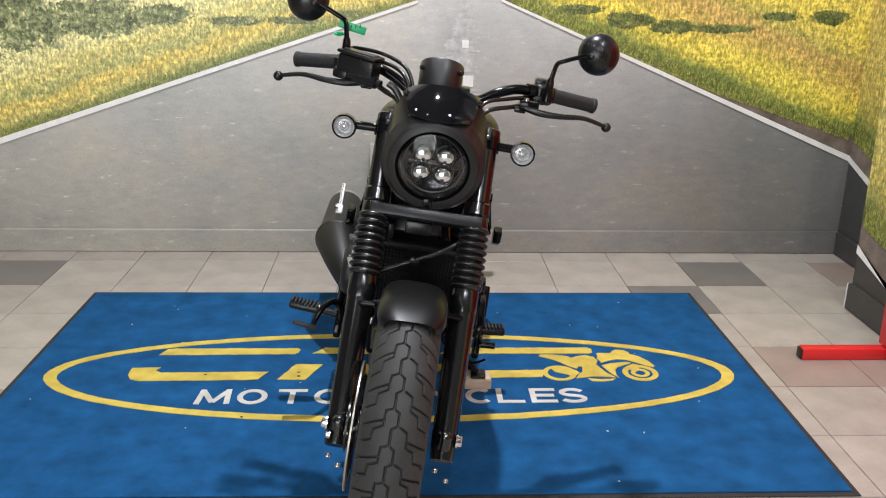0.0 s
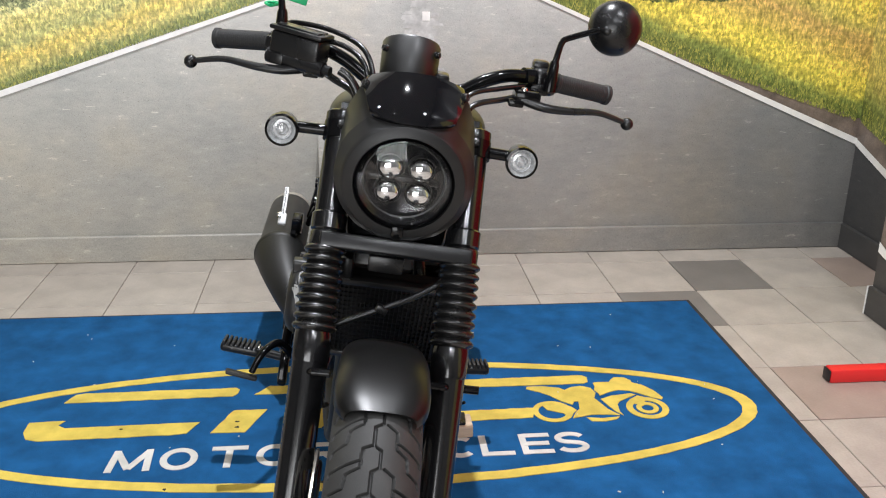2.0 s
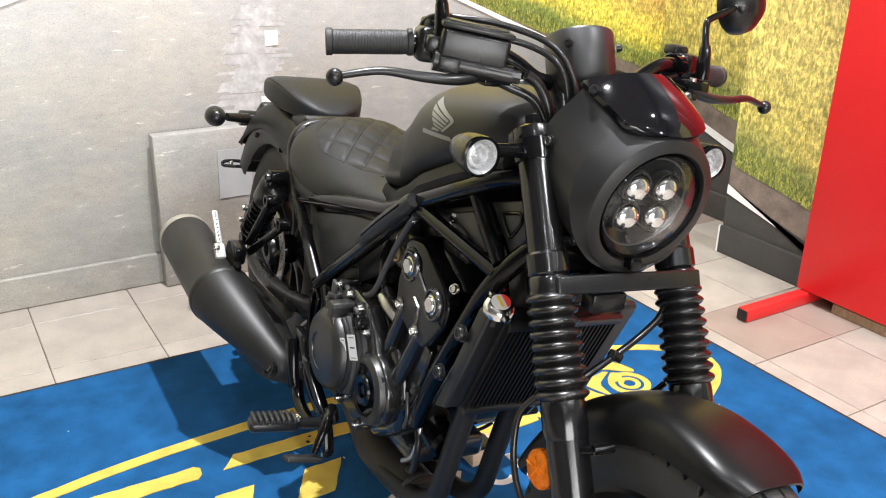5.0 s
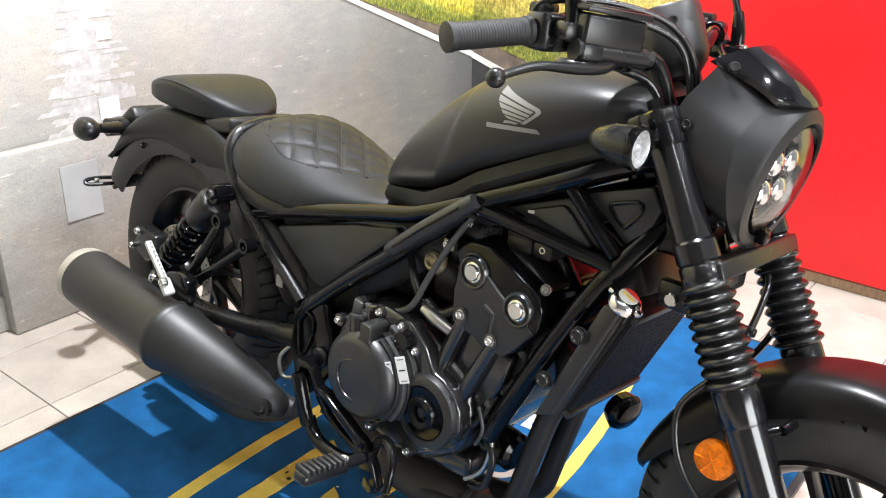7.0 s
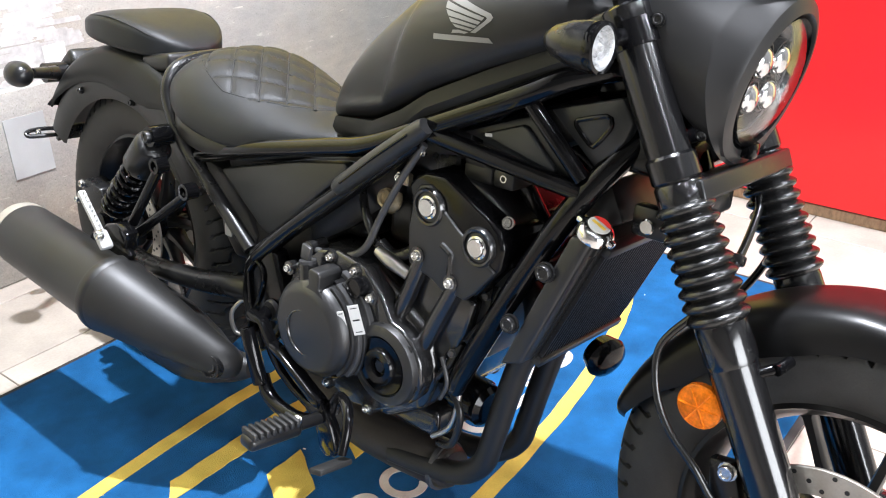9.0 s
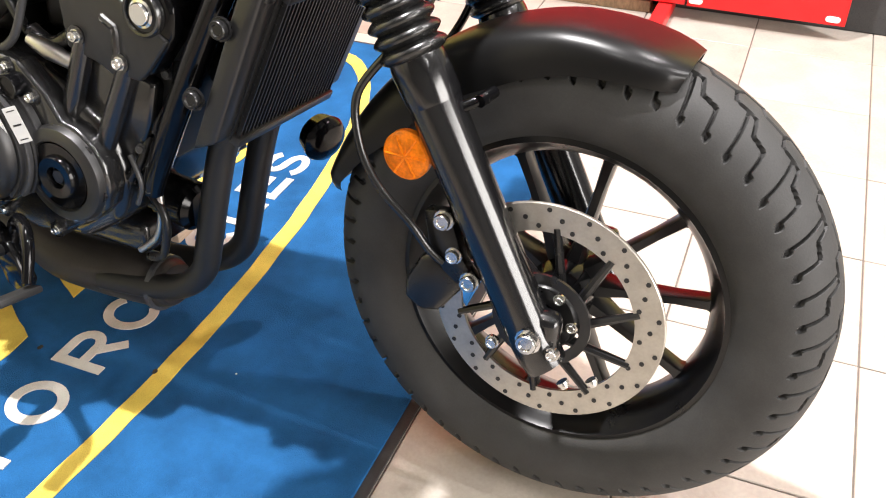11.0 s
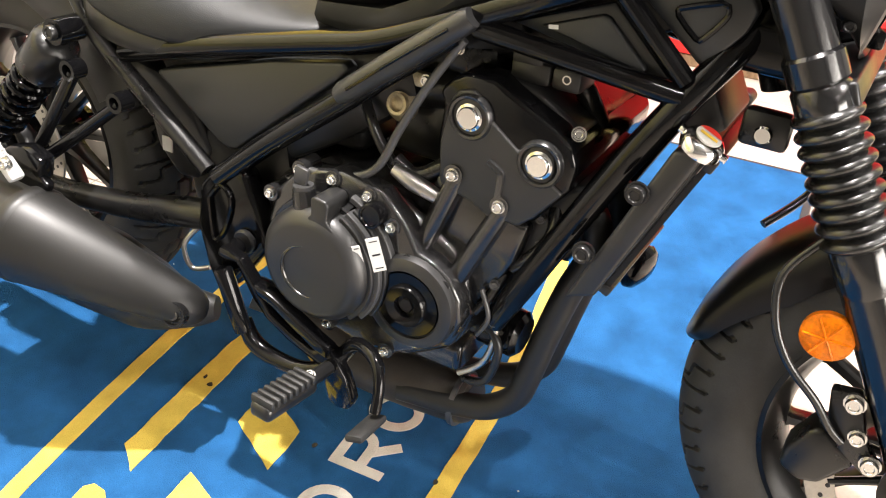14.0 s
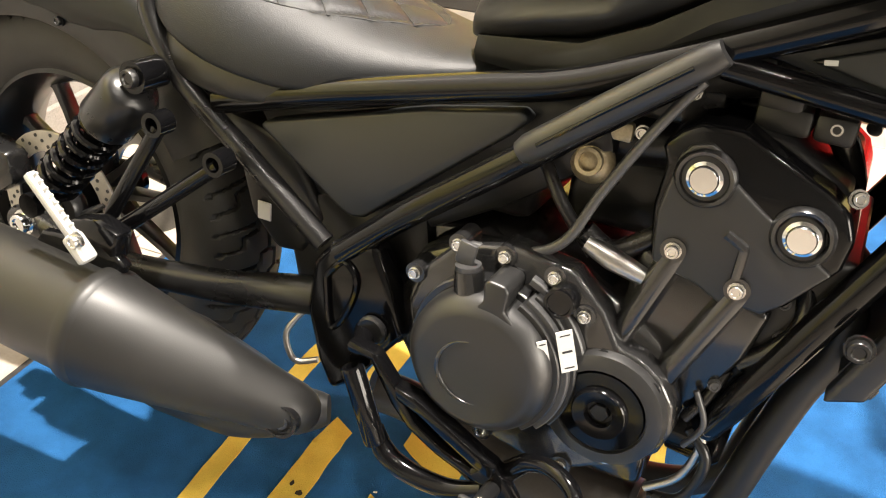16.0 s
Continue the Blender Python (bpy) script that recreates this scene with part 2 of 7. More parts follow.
def lathe(bm, profile, centre, axis, seg=32, closed=False):
    """Turns a profile of (radius, along) round the axis at centre."""
    axis = Vector(axis).normalized()
    up = Vector((0, 0, 1)) if abs(axis.z) < 0.9 else Vector((1, 0, 0))
    u = axis.cross(up).normalized()
    v = axis.cross(u)
    c = Vector(centre)
    cols = []
    for k in range(seg):
        a = 2 * math.pi * k / seg
        w = u * math.cos(a) + v * math.sin(a)
        cols.append([bm.verts.new(c + w * r + axis * h) for r, h in profile])
    m = len(profile)
    for k in range(seg):
        a, b = cols[k], cols[(k + 1) % seg]
        for i in range(m if closed else m - 1):
            j = (i + 1) % m
            bm.faces.new((a[i], a[j], b[j], b[i]))
    if not closed:
        for end in (0, m - 1):
            if profile[end][0] > 1e-4:
                bm.faces.new([c_[end] for c_ in cols])
    bmesh.ops.remove_doubles(bm, verts=bm.verts, dist=1e-5)
    return bm


def bevel(bm, width, segments=2, angle=30):
    edges = [e for e in bm.edges if len(e.link_faces) == 2 and e.calc_face_angle(0) > radians(angle)]
    if edges and width > 0:
        bmesh.ops.bevel(bm, geom=edges, offset=width, segments=segments, affect="EDGES", profile=0.5, clamp_overlap=True)
    return bm


def plate(bm, outline, y0, y1, soft=0.003, segments=2, smooth=0):
    """A plate with an outline in x and z, from y0 to y1."""
    if smooth:
        outline = [(p.x, p.z) for p in spline([(x, 0, z) for x, z in [*outline, outline[0]]], smooth)[:-1]]
    tmp = bmesh.new()
    loft(tmp, [[(x, y0, z) for x, z in outline], [(x, y1, z) for x, z in outline]])
    bmesh.ops.recalc_face_normals(tmp, faces=tmp.faces)
    bevel(tmp, soft, segments)
    return absorb(bm, tmp)


def absorb(bm, other, m=None):
    """Moves the faces of another bmesh into bm."""
    if m:
        bmesh.ops.transform(other, matrix=m, verts=other.verts)
    me = bpy.data.meshes.new("tmp")
    other.to_mesh(me)
    other.free()
    bm.from_mesh(me)
    bpy.data.meshes.remove(me)
    return bm


def block(bm, centre, size, soft=0.004, segments=2, m=None):
    """A box with rounded edges."""
    tmp = bmesh.new()
    bmesh.ops.create_cube(tmp, size=1.0)
    bmesh.ops.scale(tmp, vec=size, verts=tmp.verts)
    bevel(tmp, soft, segments)
    t = Matrix.Translation(centre)
    return absorb(bm, tmp, t @ m if m else t)


def ball(bm, centre, size, seg=20):
    tmp = bmesh.new()
    bmesh.ops.create_uvsphere(tmp, u_segments=seg, v_segments=seg // 2, radius=1.0)
    bmesh.ops.scale(tmp, vec=size, verts=tmp.verts)
    return absorb(bm, tmp, Matrix.Translation(centre))


def flat(bm, outline, z0, z1, soft=0.0):
    """A slab with an outline in x and y, from z0 to z1."""
    tmp = bmesh.new()
    loft(tmp, [[(x, y, z0) for x, y in outline], [(x, y, z1) for x, y in outline]])
    bmesh.ops.recalc_face_normals(tmp, faces=tmp.faces)
    bevel(tmp, soft, 1)
    return absorb(bm, tmp)


def thing(name, label, category, m=None, kind="", group=""):
    ob = new(name)
    ob.empty_display_size = 0.1
    if m:
        ob.matrix_basis = m
    return tagged(ob, label, category, group, kind)


# ---- the room ----
def slab(name, lo, hi, material, label, category, kind="structure", soft=0.0):
    bm = bmesh.new()
    size = [h - l for l, h in zip(lo, hi)]
    block(bm, [(l + h) / 2 for l, h in zip(lo, hi)], size, soft, 1)
    ob = part(name, bm, material, None)
    return tagged(ob, label, category, kind=kind)


def ramp_nodes(nt, source, stops):
    r = nt.nodes.new("ShaderNodeValToRGB")
    while len(r.color_ramp.elements) < len(stops):
        r.color_ramp.elements.new(0.5)
    for e, (p, c) in zip(r.color_ramp.elements, stops):
        e.position, e.color = p, (*c, 1)
    nt.links.new(source, r.inputs["Fac"])
    return r.outputs["Color"]


def print_asphalt(name, axis, lo, hi, stops):
    """Printed photograph of worn asphalt: tone along the wall, a paler top, grain, pale scuffs and hairline cracks."""
    m, nt, b = shader(name)
    co = nt.nodes.new("ShaderNodeTexCoord")
    sep = nt.nodes.new("ShaderNodeSeparateXYZ")
    nt.links.new(co.outputs["Object"], sep.inputs[0])
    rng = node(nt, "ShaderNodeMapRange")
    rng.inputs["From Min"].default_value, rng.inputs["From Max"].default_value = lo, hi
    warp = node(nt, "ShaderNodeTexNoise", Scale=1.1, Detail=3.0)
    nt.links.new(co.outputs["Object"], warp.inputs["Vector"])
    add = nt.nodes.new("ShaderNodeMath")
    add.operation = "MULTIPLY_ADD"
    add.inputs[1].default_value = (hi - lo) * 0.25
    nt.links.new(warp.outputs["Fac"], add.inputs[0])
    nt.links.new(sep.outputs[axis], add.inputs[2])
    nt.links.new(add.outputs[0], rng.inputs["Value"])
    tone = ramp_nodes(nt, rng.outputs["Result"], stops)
    mp = nt.nodes.new("ShaderNodeMapping")
    mp.inputs["Scale"].default_value = (10, 10, 24)
    nt.links.new(co.outputs["Object"], mp.inputs["Vector"])
    scuff = node(nt, "ShaderNodeTexNoise", Scale=1.3, Detail=8.0, Roughness=0.7)
    nt.links.new(mp.outputs["Vector"], scuff.inputs["Vector"])
    fleck = ramp_nodes(nt, scuff.outputs["Fac"], [(0.0, (0.72, 0.72, 0.72)), (0.42, (0.95, 0.95, 0.95)), (0.63, (1.06, 1.055, 1.04)), (0.74, (1.9, 1.85, 1.75))])
    grain = node(nt, "ShaderNodeTexNoise", Scale=260.0, Detail=3.0)
    nt.links.new(co.outputs["Object"], grain.inputs["Vector"])
    speck = ramp_nodes(nt, grain.outputs["Fac"], [(0.3, (0.88, 0.88, 0.88)), (0.7, (1.12, 1.12, 1.12))])
    out = tone
    # paler upward: the print's far road, plus lamp light put into the colour
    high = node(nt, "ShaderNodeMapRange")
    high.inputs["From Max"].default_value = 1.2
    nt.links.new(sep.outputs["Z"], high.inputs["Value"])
    height_glow = ramp_nodes(nt, high.outputs["Result"], [(0.0, (0.66, 0.635, 0.60)), (0.4, (0.82, 0.81, 0.79)), (0.75, (1.18, 1.18, 1.18)), (1.0, (1.55, 1.55, 1.55))])
    broad = node(nt, "ShaderNodeTexNoise", Scale=1.9, Detail=4.0, Roughness=0.55)
    nt.links.new(co.outputs["Object"], broad.inputs["Vector"])
    tint = ramp_nodes(nt, broad.outputs["Fac"], [(0.34, (0.85, 0.872, 0.89)), (0.5, (1.0, 1.0, 1.0)), (0.66, (1.13, 1.075, 0.99))])
    mp = nt.nodes.new("ShaderNodeMapping")
    mp.inputs["Scale"].default_value = (11, 11, 75)
    mp.inputs["Rotation"].default_value = (0, radians(4), 0)
    nt.links.new(co.outputs["Object"], mp.inputs["Vector"])
    dash = node(nt, "ShaderNodeTexNoise", Scale=1.0, Detail=3.0, Roughness=0.6)
    nt.links.new(mp.outputs["Vector"], dash.inputs["Vector"])
    scratch = ramp_nodes(nt, dash.outputs["Fac"], [(0.0, (0.9, 0.9, 0.9)), (0.3, (1.0, 1.0, 1.0)), (0.685, (1.0, 1.0, 1.0)), (0.72, (1.55, 1.53, 1.48))])
    pit = node(nt, "ShaderNodeTexVoronoi", Scale=95.0)
    nt.links.new(co.outputs["Object"], pit.inputs["Vector"])
    holes = ramp_nodes(nt, pit.outputs["Distance"], [(0.06, (0.55, 0.54, 0.52)), (0.16, (1.0, 1.0, 1.0))])
    for factor in (height_glow, fleck, speck, tint, scratch, holes):
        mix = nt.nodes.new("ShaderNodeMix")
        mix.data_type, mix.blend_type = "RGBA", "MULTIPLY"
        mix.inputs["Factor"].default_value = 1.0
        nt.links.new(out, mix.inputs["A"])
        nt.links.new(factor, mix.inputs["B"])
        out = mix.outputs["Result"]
    nt.links.new(out, b.inputs["Base Color"])
    b.inputs["Roughness"].default_value = 0.38
    b.inputs["Specular IOR Level"].default_value = 0.22
    return m


def print_grass(name, axis, rise, slope, stops, blur=0.12, bushes=(), leaves=None):
    """Printed photograph of a meadow: bands of colour above the road's edge, broken up by blades and patches."""
    m, nt, b = shader(name)
    co = nt.nodes.new("ShaderNodeTexCoord")
    sep = nt.nodes.new("ShaderNodeSeparateXYZ")
    nt.links.new(co.outputs["Object"], sep.inputs[0])

    def maths(op, a, c, e=None):
        n = nt.nodes.new("ShaderNodeMath")
        n.operation = op
        for i, v in enumerate((a, c, e)):
            if v is None:
                continue
            if isinstance(v, float):
                n.inputs[i].default_value = v
            else:
                nt.links.new(v, n.inputs[i])
        return n.outputs[0]

    def field_noise(scale, stretch, detail, rough=0.65):
        mp = nt.nodes.new("ShaderNodeMapping")
        mp.inputs["Scale"].default_value = stretch
        nt.links.new(co.outputs["Object"], mp.inputs["Vector"])
        n = node(nt, "ShaderNodeTexNoise", Scale=scale, Detail=detail, Roughness=rough)
        nt.links.new(mp.outputs["Vector"], n.inputs["Vector"])
        return n.outputs["Fac"]

    above_edge = maths("SUBTRACT", maths("SUBTRACT", sep.outputs["Z"], rise), maths("MULTIPLY", sep.outputs[axis], slope))
    drift = maths("MULTIPLY_ADD", field_noise(2.2, (1, 1, 3.5), 6.0), blur, -blur * 0.5)
    level = maths("ADD", above_edge, drift)
    blade = maths("MULTIPLY_ADD", field_noise(55.0, (1, 1, 0.45), 5.0, 0.75), 0.10, -0.05)
    out = ramp_nodes(nt, maths("ADD", level, blade), stops)
    def cells(scale, stretch):
        mp = nt.nodes.new("ShaderNodeMapping")
        mp.inputs["Scale"].default_value = stretch
        wob = nt.nodes.new("ShaderNodeVectorMath")
        wob.operation = "MULTIPLY_ADD"
        wn = node(nt, "ShaderNodeTexNoise", Scale=18.0, Detail=3.0)
        nt.links.new(co.outputs["Object"], wn.inputs["Vector"])
        nt.links.new(wn.outputs["Color"], wob.inputs[0])
        wob.inputs[1].default_value = (0.05, 0.05, 0.05)
        nt.links.new(co.outputs["Object"], wob.inputs[2])
        nt.links.new(wob.outputs["Vector"], mp.inputs["Vector"])
        v = node(nt, "ShaderNodeTexVoronoi", Scale=scale)
        nt.links.new(mp.outputs["Vector"], v.inputs["Vector"])
        sp = nt.nodes.new("ShaderNodeSeparateColor")
        nt.links.new(v.outputs["Color"], sp.inputs[0])
        return sp.outputs[0], v.outputs["Distance"]

    if bushes:
        mask = None
        for cx, cz, rx, rz in bushes:
            dx = maths("MULTIPLY", maths("SUBTRACT", sep.outputs[axis], cx), 1.0 / rx)
            dz = maths("MULTIPLY", maths("SUBTRACT", sep.outputs["Z"], cz), 1.0 / rz)
            inside = maths("SUBTRACT", 1.0, maths("MULTIPLY_ADD", dx, dx, maths("MULTIPLY", dz, dz)))
            mask = inside if mask is None else maths("MAXIMUM", mask, inside)
        ragged = maths("MULTIPLY_ADD", field_noise(26.0, (1, 1, 1.2), 6.0, 0.7), 3.2, -1.75)
        edge = maths("ADD", mask, ragged)
        pick, core = cells(64.0, (1, 1, 1.2))
        clump = field_noise(17.0, (1, 1, 1.3), 3.0)
        shade_in = maths("ADD", maths("MULTIPLY", pick, 0.45), maths("MULTIPLY_ADD", clump, 1.5, -0.55))
        leaf = ramp_nodes(nt, shade_in, leaves)
        fac = nt.nodes.new("ShaderNodeMapRange")
        fac.inputs["From Min"].default_value, fac.inputs["From Max"].default_value = 0.0, 0.16
        nt.links.new(edge, fac.inputs["Value"])
        over = nt.nodes.new("ShaderNodeMix")
        over.data_type = "RGBA"
        nt.links.new(fac.outputs["Result"], over.inputs["Factor"])
        nt.links.new(out, over.inputs["A"])
        nt.links.new(leaf, over.inputs["B"])
        out = over.outputs["Result"]
    stem, _ = cells(150.0, (1, 1, 0.34))
    tone = ramp_nodes(nt, stem, [(0.0, (0.62, 0.66, 0.55)), (0.55, (1.0, 1.0, 1.0)), (1.0, (1.40, 1.36, 1.32))])
    mix = nt.nodes.new("ShaderNodeMix")
    mix.data_type, mix.blend_type = "RGBA", "MULTIPLY"
    mix.inputs["Factor"].default_value = 1.0
    nt.links.new(out, mix.inputs["A"])
    nt.links.new(tone, mix.inputs["B"])
    out = mix.outputs["Result"]
    for scale, stretch, lo, hi in ((95.0, (1, 1, 0.45), 0.55, 1.46), (17.0, (1, 1, 3.0), 0.70, 1.26)):
        tone = ramp_nodes(nt, field_noise(scale, stretch, 4.0, 0.7), [(0.32, (lo, lo, lo)), (0.68, (hi, hi, hi * 0.94))])
        mix = nt.nodes.new("ShaderNodeMix")
        mix.data_type, mix.blend_type = "RGBA", "MULTIPLY"
        mix.inputs["Factor"].default_value = 1.0
        nt.links.new(out, mix.inputs["A"])
        nt.links.new(tone, mix.inputs["B"])
        out = mix.outputs["Result"]
    nt.links.new(out, b.inputs["Base Color"])
    b.inputs["Roughness"].default_value = 0.42
    return m


def print_islands(name, stops):
    """Printed strokes, each of its own tint."""
    m, nt, b = shader(name)
    g = nt.nodes.new("ShaderNodeNewGeometry")
    nt.links.new(ramp_nodes(nt, g.outputs["Random Per Island"], stops), b.inputs["Base Color"])
    b.inputs["Roughness"].default_value = 0.42
    return m


# print darker to the right; pale glow reflected on the left kept in the stops
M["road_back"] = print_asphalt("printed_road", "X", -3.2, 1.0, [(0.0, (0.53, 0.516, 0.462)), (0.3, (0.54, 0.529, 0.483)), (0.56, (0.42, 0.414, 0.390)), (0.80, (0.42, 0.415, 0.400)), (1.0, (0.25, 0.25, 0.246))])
# darker copy of the road print: shade of the side walls sits in its colour
M["road_side_shade"] = print_asphalt("printed_road_side_shade", "Y", -1.0, 0.6, [(0.0, (0.072, 0.072, 0.075)), (1.0, (0.094, 0.094, 0.097))])
M["verge"] = surf("printed_gravel_verge", (0.27, 0.21, 0.17), 0.42, vary=0.35, scale=14, grain=180)
M["line"] = surf("printed_white_line", (0.90, 0.88, 0.84), 0.4, vary=0.07, scale=22, grain=120)
LEFT_MEADOW = [(0.0, (0.24, 0.28, 0.10)), (0.035, (0.58, 0.50, 0.16)), (0.08, (0.76, 0.58, 0.15)), (0.13, (0.48, 0.47, 0.18)), (0.18, (0.72, 0.62, 0.22)), (0.25, (0.76, 0.70, 0.33)), (0.33, (0.88, 0.80, 0.42)), (0.6, (0.92, 0.87, 0.56))]
LEFT_LEAVES = [(0.10, (0.09, 0.105, 0.05)), (0.38, (0.20, 0.23, 0.11)), (0.60, (0.42, 0.44, 0.22)), (0.9, (0.74, 0.70, 0.38))]
RIGHT_LEAVES = [(0.10, (0.05, 0.065, 0.02)), (0.42, (0.12, 0.15, 0.045)), (0.65, (0.27, 0.30, 0.08)), (0.95, (0.60, 0.52, 0.15))]
LEFT_BUSHES = [(-2.72, 0.985, 0.24, 0.13), (-2.40, 1.01, 0.20, 0.09), (-2.14, 1.02, 0.14, 0.045), (-1.85, 1.0, 0.13, 0.020), (-1.60, 1.005, 0.12, 0.018), (-1.36, 1.03, 0.08, 0.018), (-3.10, 0.93, 0.35, 0.22)]
RIGHT_BUSHES = [(-0.42, 1.065, 0.12, 0.022), (-0.20, 1.025, 0.12, 0.038), (0.0, 1.0, 0.12, 0.030), (0.2, 0.995, 0.14, 0.020), (0.45, 1.05, 0.08, 0.020), (0.66, 1.048, 0.09, 0.032)]
RIGHT_MEADOW = [(0.0, (0.12, 0.16, 0.045)), (0.045, (0.27, 0.31, 0.08)), (0.09, (0.66, 0.56, 0.10)), (0.15, (0.86, 0.69, 0.12)), (0.21, (0.70, 0.52, 0.13)), (0.30, (0.64, 0.43, 0.15)), (0.36, (0.60, 0.50, 0.14)), (0.44, (0.90, 0.71, 0.14)), (0.8, (0.92, 0.76, 0.22))]
# meadow colours dimmed on the side walls, to offset the strong light there
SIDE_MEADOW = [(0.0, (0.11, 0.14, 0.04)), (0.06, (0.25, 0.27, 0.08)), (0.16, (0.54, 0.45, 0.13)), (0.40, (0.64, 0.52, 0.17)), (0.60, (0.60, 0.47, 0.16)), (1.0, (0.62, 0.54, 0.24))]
M["field_left"] = print_grass("printed_meadow_left", "X", 1.459, 0.3283, LEFT_MEADOW, 0.12, LEFT_BUSHES, LEFT_LEAVES)
M["field"] = print_grass("printed_meadow", "X", 0.830, -0.370, RIGHT_MEADOW, 0.12, RIGHT_BUSHES, RIGHT_LEAVES)
M["field_side"] = print_grass("printed_meadow_side", "Y", 0.410, 0.27, SIDE_MEADOW)
M["fringe"] = print_islands("printed_green_fringe", [(0.0, (0.10, 0.13, 0.03)), (0.6, (0.26, 0.29, 0.06)), (1.0, (0.55, 0.50, 0.11))])
M["bush"] = print_islands("printed_bush_leaves", [(0.0, (0.10, 0.13, 0.05)), (0.6, (0.19, 0.22, 0.08)), (1.0, (0.38, 0.38, 0.15))])

WALL_Y, SIDE_X, NEAR_X, NEAR_Y = 0.53, 0.84, 0.575, -0.152
TOP = CEIL
PLINTH = 0.105

# floor slab under the tiles
slab("floor", (-6.5, -6.4, -0.12), (1.2, 0.6, -0.004), "grout", "grey cement bed under stone floor tiles", "floor")
slab("ceiling", (-6.6, -6.4, CEIL), (1.3, 0.7, CEIL + 0.1), "plaster", "plain grey painted showroom ceiling", "ceiling")
slab("wall_west", (-6.6, -6.4, 0.0), (-6.5, 0.6, CEIL), "wallpaint", "plain off-white painted showroom wall", "wall")
for lo, hi in (((-6.5, 0.0), (-4.7, CEIL)), ((-1.3, 0.0), (1.2, CEIL)), ((-4.7, 0.0), (-1.3, 0.2)), ((-4.7, 2.5), (-1.3, CEIL))):
    slab("wall_south", (lo[0], -6.4, lo[1]), (hi[0], -6.3, hi[1]), "wallpaint", "plain painted showroom wall round the shop window", "wall")
shop_window = thing("window_1", "wide shop window with dark frame bars", "window", kind="structure")
for k in range(5):
    bm = bmesh.new()
    block(bm, (-4.7 + 3.4 * k / 4, -6.345, 1.35), (0.05, 0.05, 2.3), 0.003, 1)
    part("window_frame", bm, "plastic_black", shop_window)
for k in range(4):
    bm = bmesh.new()
    block(bm, (-4.7 + 3.4 * (k + 0.5) / 4, -6.345, 1.35), (3.4 / 4 - 0.05, 0.008, 2.3), 0.0, 1)
    part("pane", bm, "lens", shop_window).visible_shadow = False
slab("wall_east", (1.2, -6.4, 0.0), (1.3, -0.16, CEIL), "wallpaint", "plain off-white painted showroom wall", "wall")

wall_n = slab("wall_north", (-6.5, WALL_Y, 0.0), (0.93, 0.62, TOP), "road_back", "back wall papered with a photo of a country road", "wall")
wall_e = slab("wall_niche", (SIDE_X, NEAR_Y, 0.0), (0.93, WALL_Y, TOP), "road_side_shade", "side wall of the niche papered with the road photo", "wall")
wall_p = slab("wall_pier", (NEAR_X, -2.6, 0.0), (0.93, NEAR_Y, TOP), "road_side_shade", "projecting wall pier papered with the road photo", "wall")
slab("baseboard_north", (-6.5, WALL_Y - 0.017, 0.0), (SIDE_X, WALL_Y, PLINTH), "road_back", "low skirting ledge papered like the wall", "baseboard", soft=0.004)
slab("baseboard_niche", (SIDE_X - 0.017, NEAR_Y + 0.002, 0.0), (SIDE_X, WALL_Y - 0.018, PLINTH), "road_side_shade", "low skirting ledge papered in the shaded road print", "baseboard", soft=0.004)
slab("baseboard_pier", (NEAR_X - 0.017, -2.6, 0.0), (NEAR_X, NEAR_Y, PLINTH), "road_side_shade", "low skirting ledge in the shaded road print with a chipped white end", "baseboard", soft=0.004)


def printed(name, host, outline, depth, material, face, at):
    """A flat printed shape on a wall: outline along the wall and up."""
    bm = bmesh.new()
    if face == "y":
        pts = [(s, at - depth, z) for s, z in outline]
    else:
        pts = [(at - depth, s, z) for s, z in outline]
    bm.faces.new([bm.verts.new(p) for p in pts])
    return part(name, bm, material, host)


def rough_line(points, n=14, shake=0.006, rnd=random.Random(4)):
    """The points with a ragged edge between them."""
    out = []
    for a, b in zip(points, points[1:]):
        for k in range(n):
            t = k / n
            out.append((a[0] + (b[0] - a[0]) * t, a[1] + (b[1] - a[1]) * t + rnd.uniform(-shake, shake)))
    out.append(points[-1])
    return out


# right-hand and left-hand road edges on the back wall, as (along, height)
VAN = (-0.89, 1.155)
R_LOW, R_HI = (SIDE_X, 0.440), (-0.742, 1.093)
L_LOW, L_HI = (-3.6, 0.235), (-1.089, 1.088)


def along(a, b, s):
    return a[1] + (b[1] - a[1]) * (s - a[0]) / (b[0] - a[0])


# meadow above the lines, a gravel verge under its ragged foot, the white lines
field_r = rough_line([(-0.78, 1.13), (-0.30, 0.925), (0.2, 0.735), (SIDE_X, 0.535)], 16, 0.008)
printed("meadow_print", wall_n, [*field_r, (SIDE_X, 2.0), (-0.78, 2.0)], 0.003, "field", "y", WALL_Y)
printed("verge_print", wall_n, [(-0.742, 1.10), *rough_line([(R_LOW[0], R_LOW[1])], 1), (SIDE_X, 0.60), (-0.74, 1.13)], 0.0015, "verge", "y", WALL_Y)
printed("line_print", wall_n, [(-0.742, 1.094), (SIDE_X, 0.428), (SIDE_X, 0.454), (-0.742, 1.105)], 0.0045, "line", "y", WALL_Y)
field_l = rough_line([(-3.6, 0.256), (-2.6, 0.590), (-1.06, 1.106)], 20, 0.005)
printed("meadow_print", wall_n, [*field_l, (-1.06, 2.0), (-3.6, 2.0)], 0.003, "field_left", "y", WALL_Y)
printed("line_print", wall_n, [(-3.6, 0.226), (-1.089, 1.083), (-1.089, 1.095), (-3.6, 0.258)], 0.0045, "line", "y", WALL_Y)
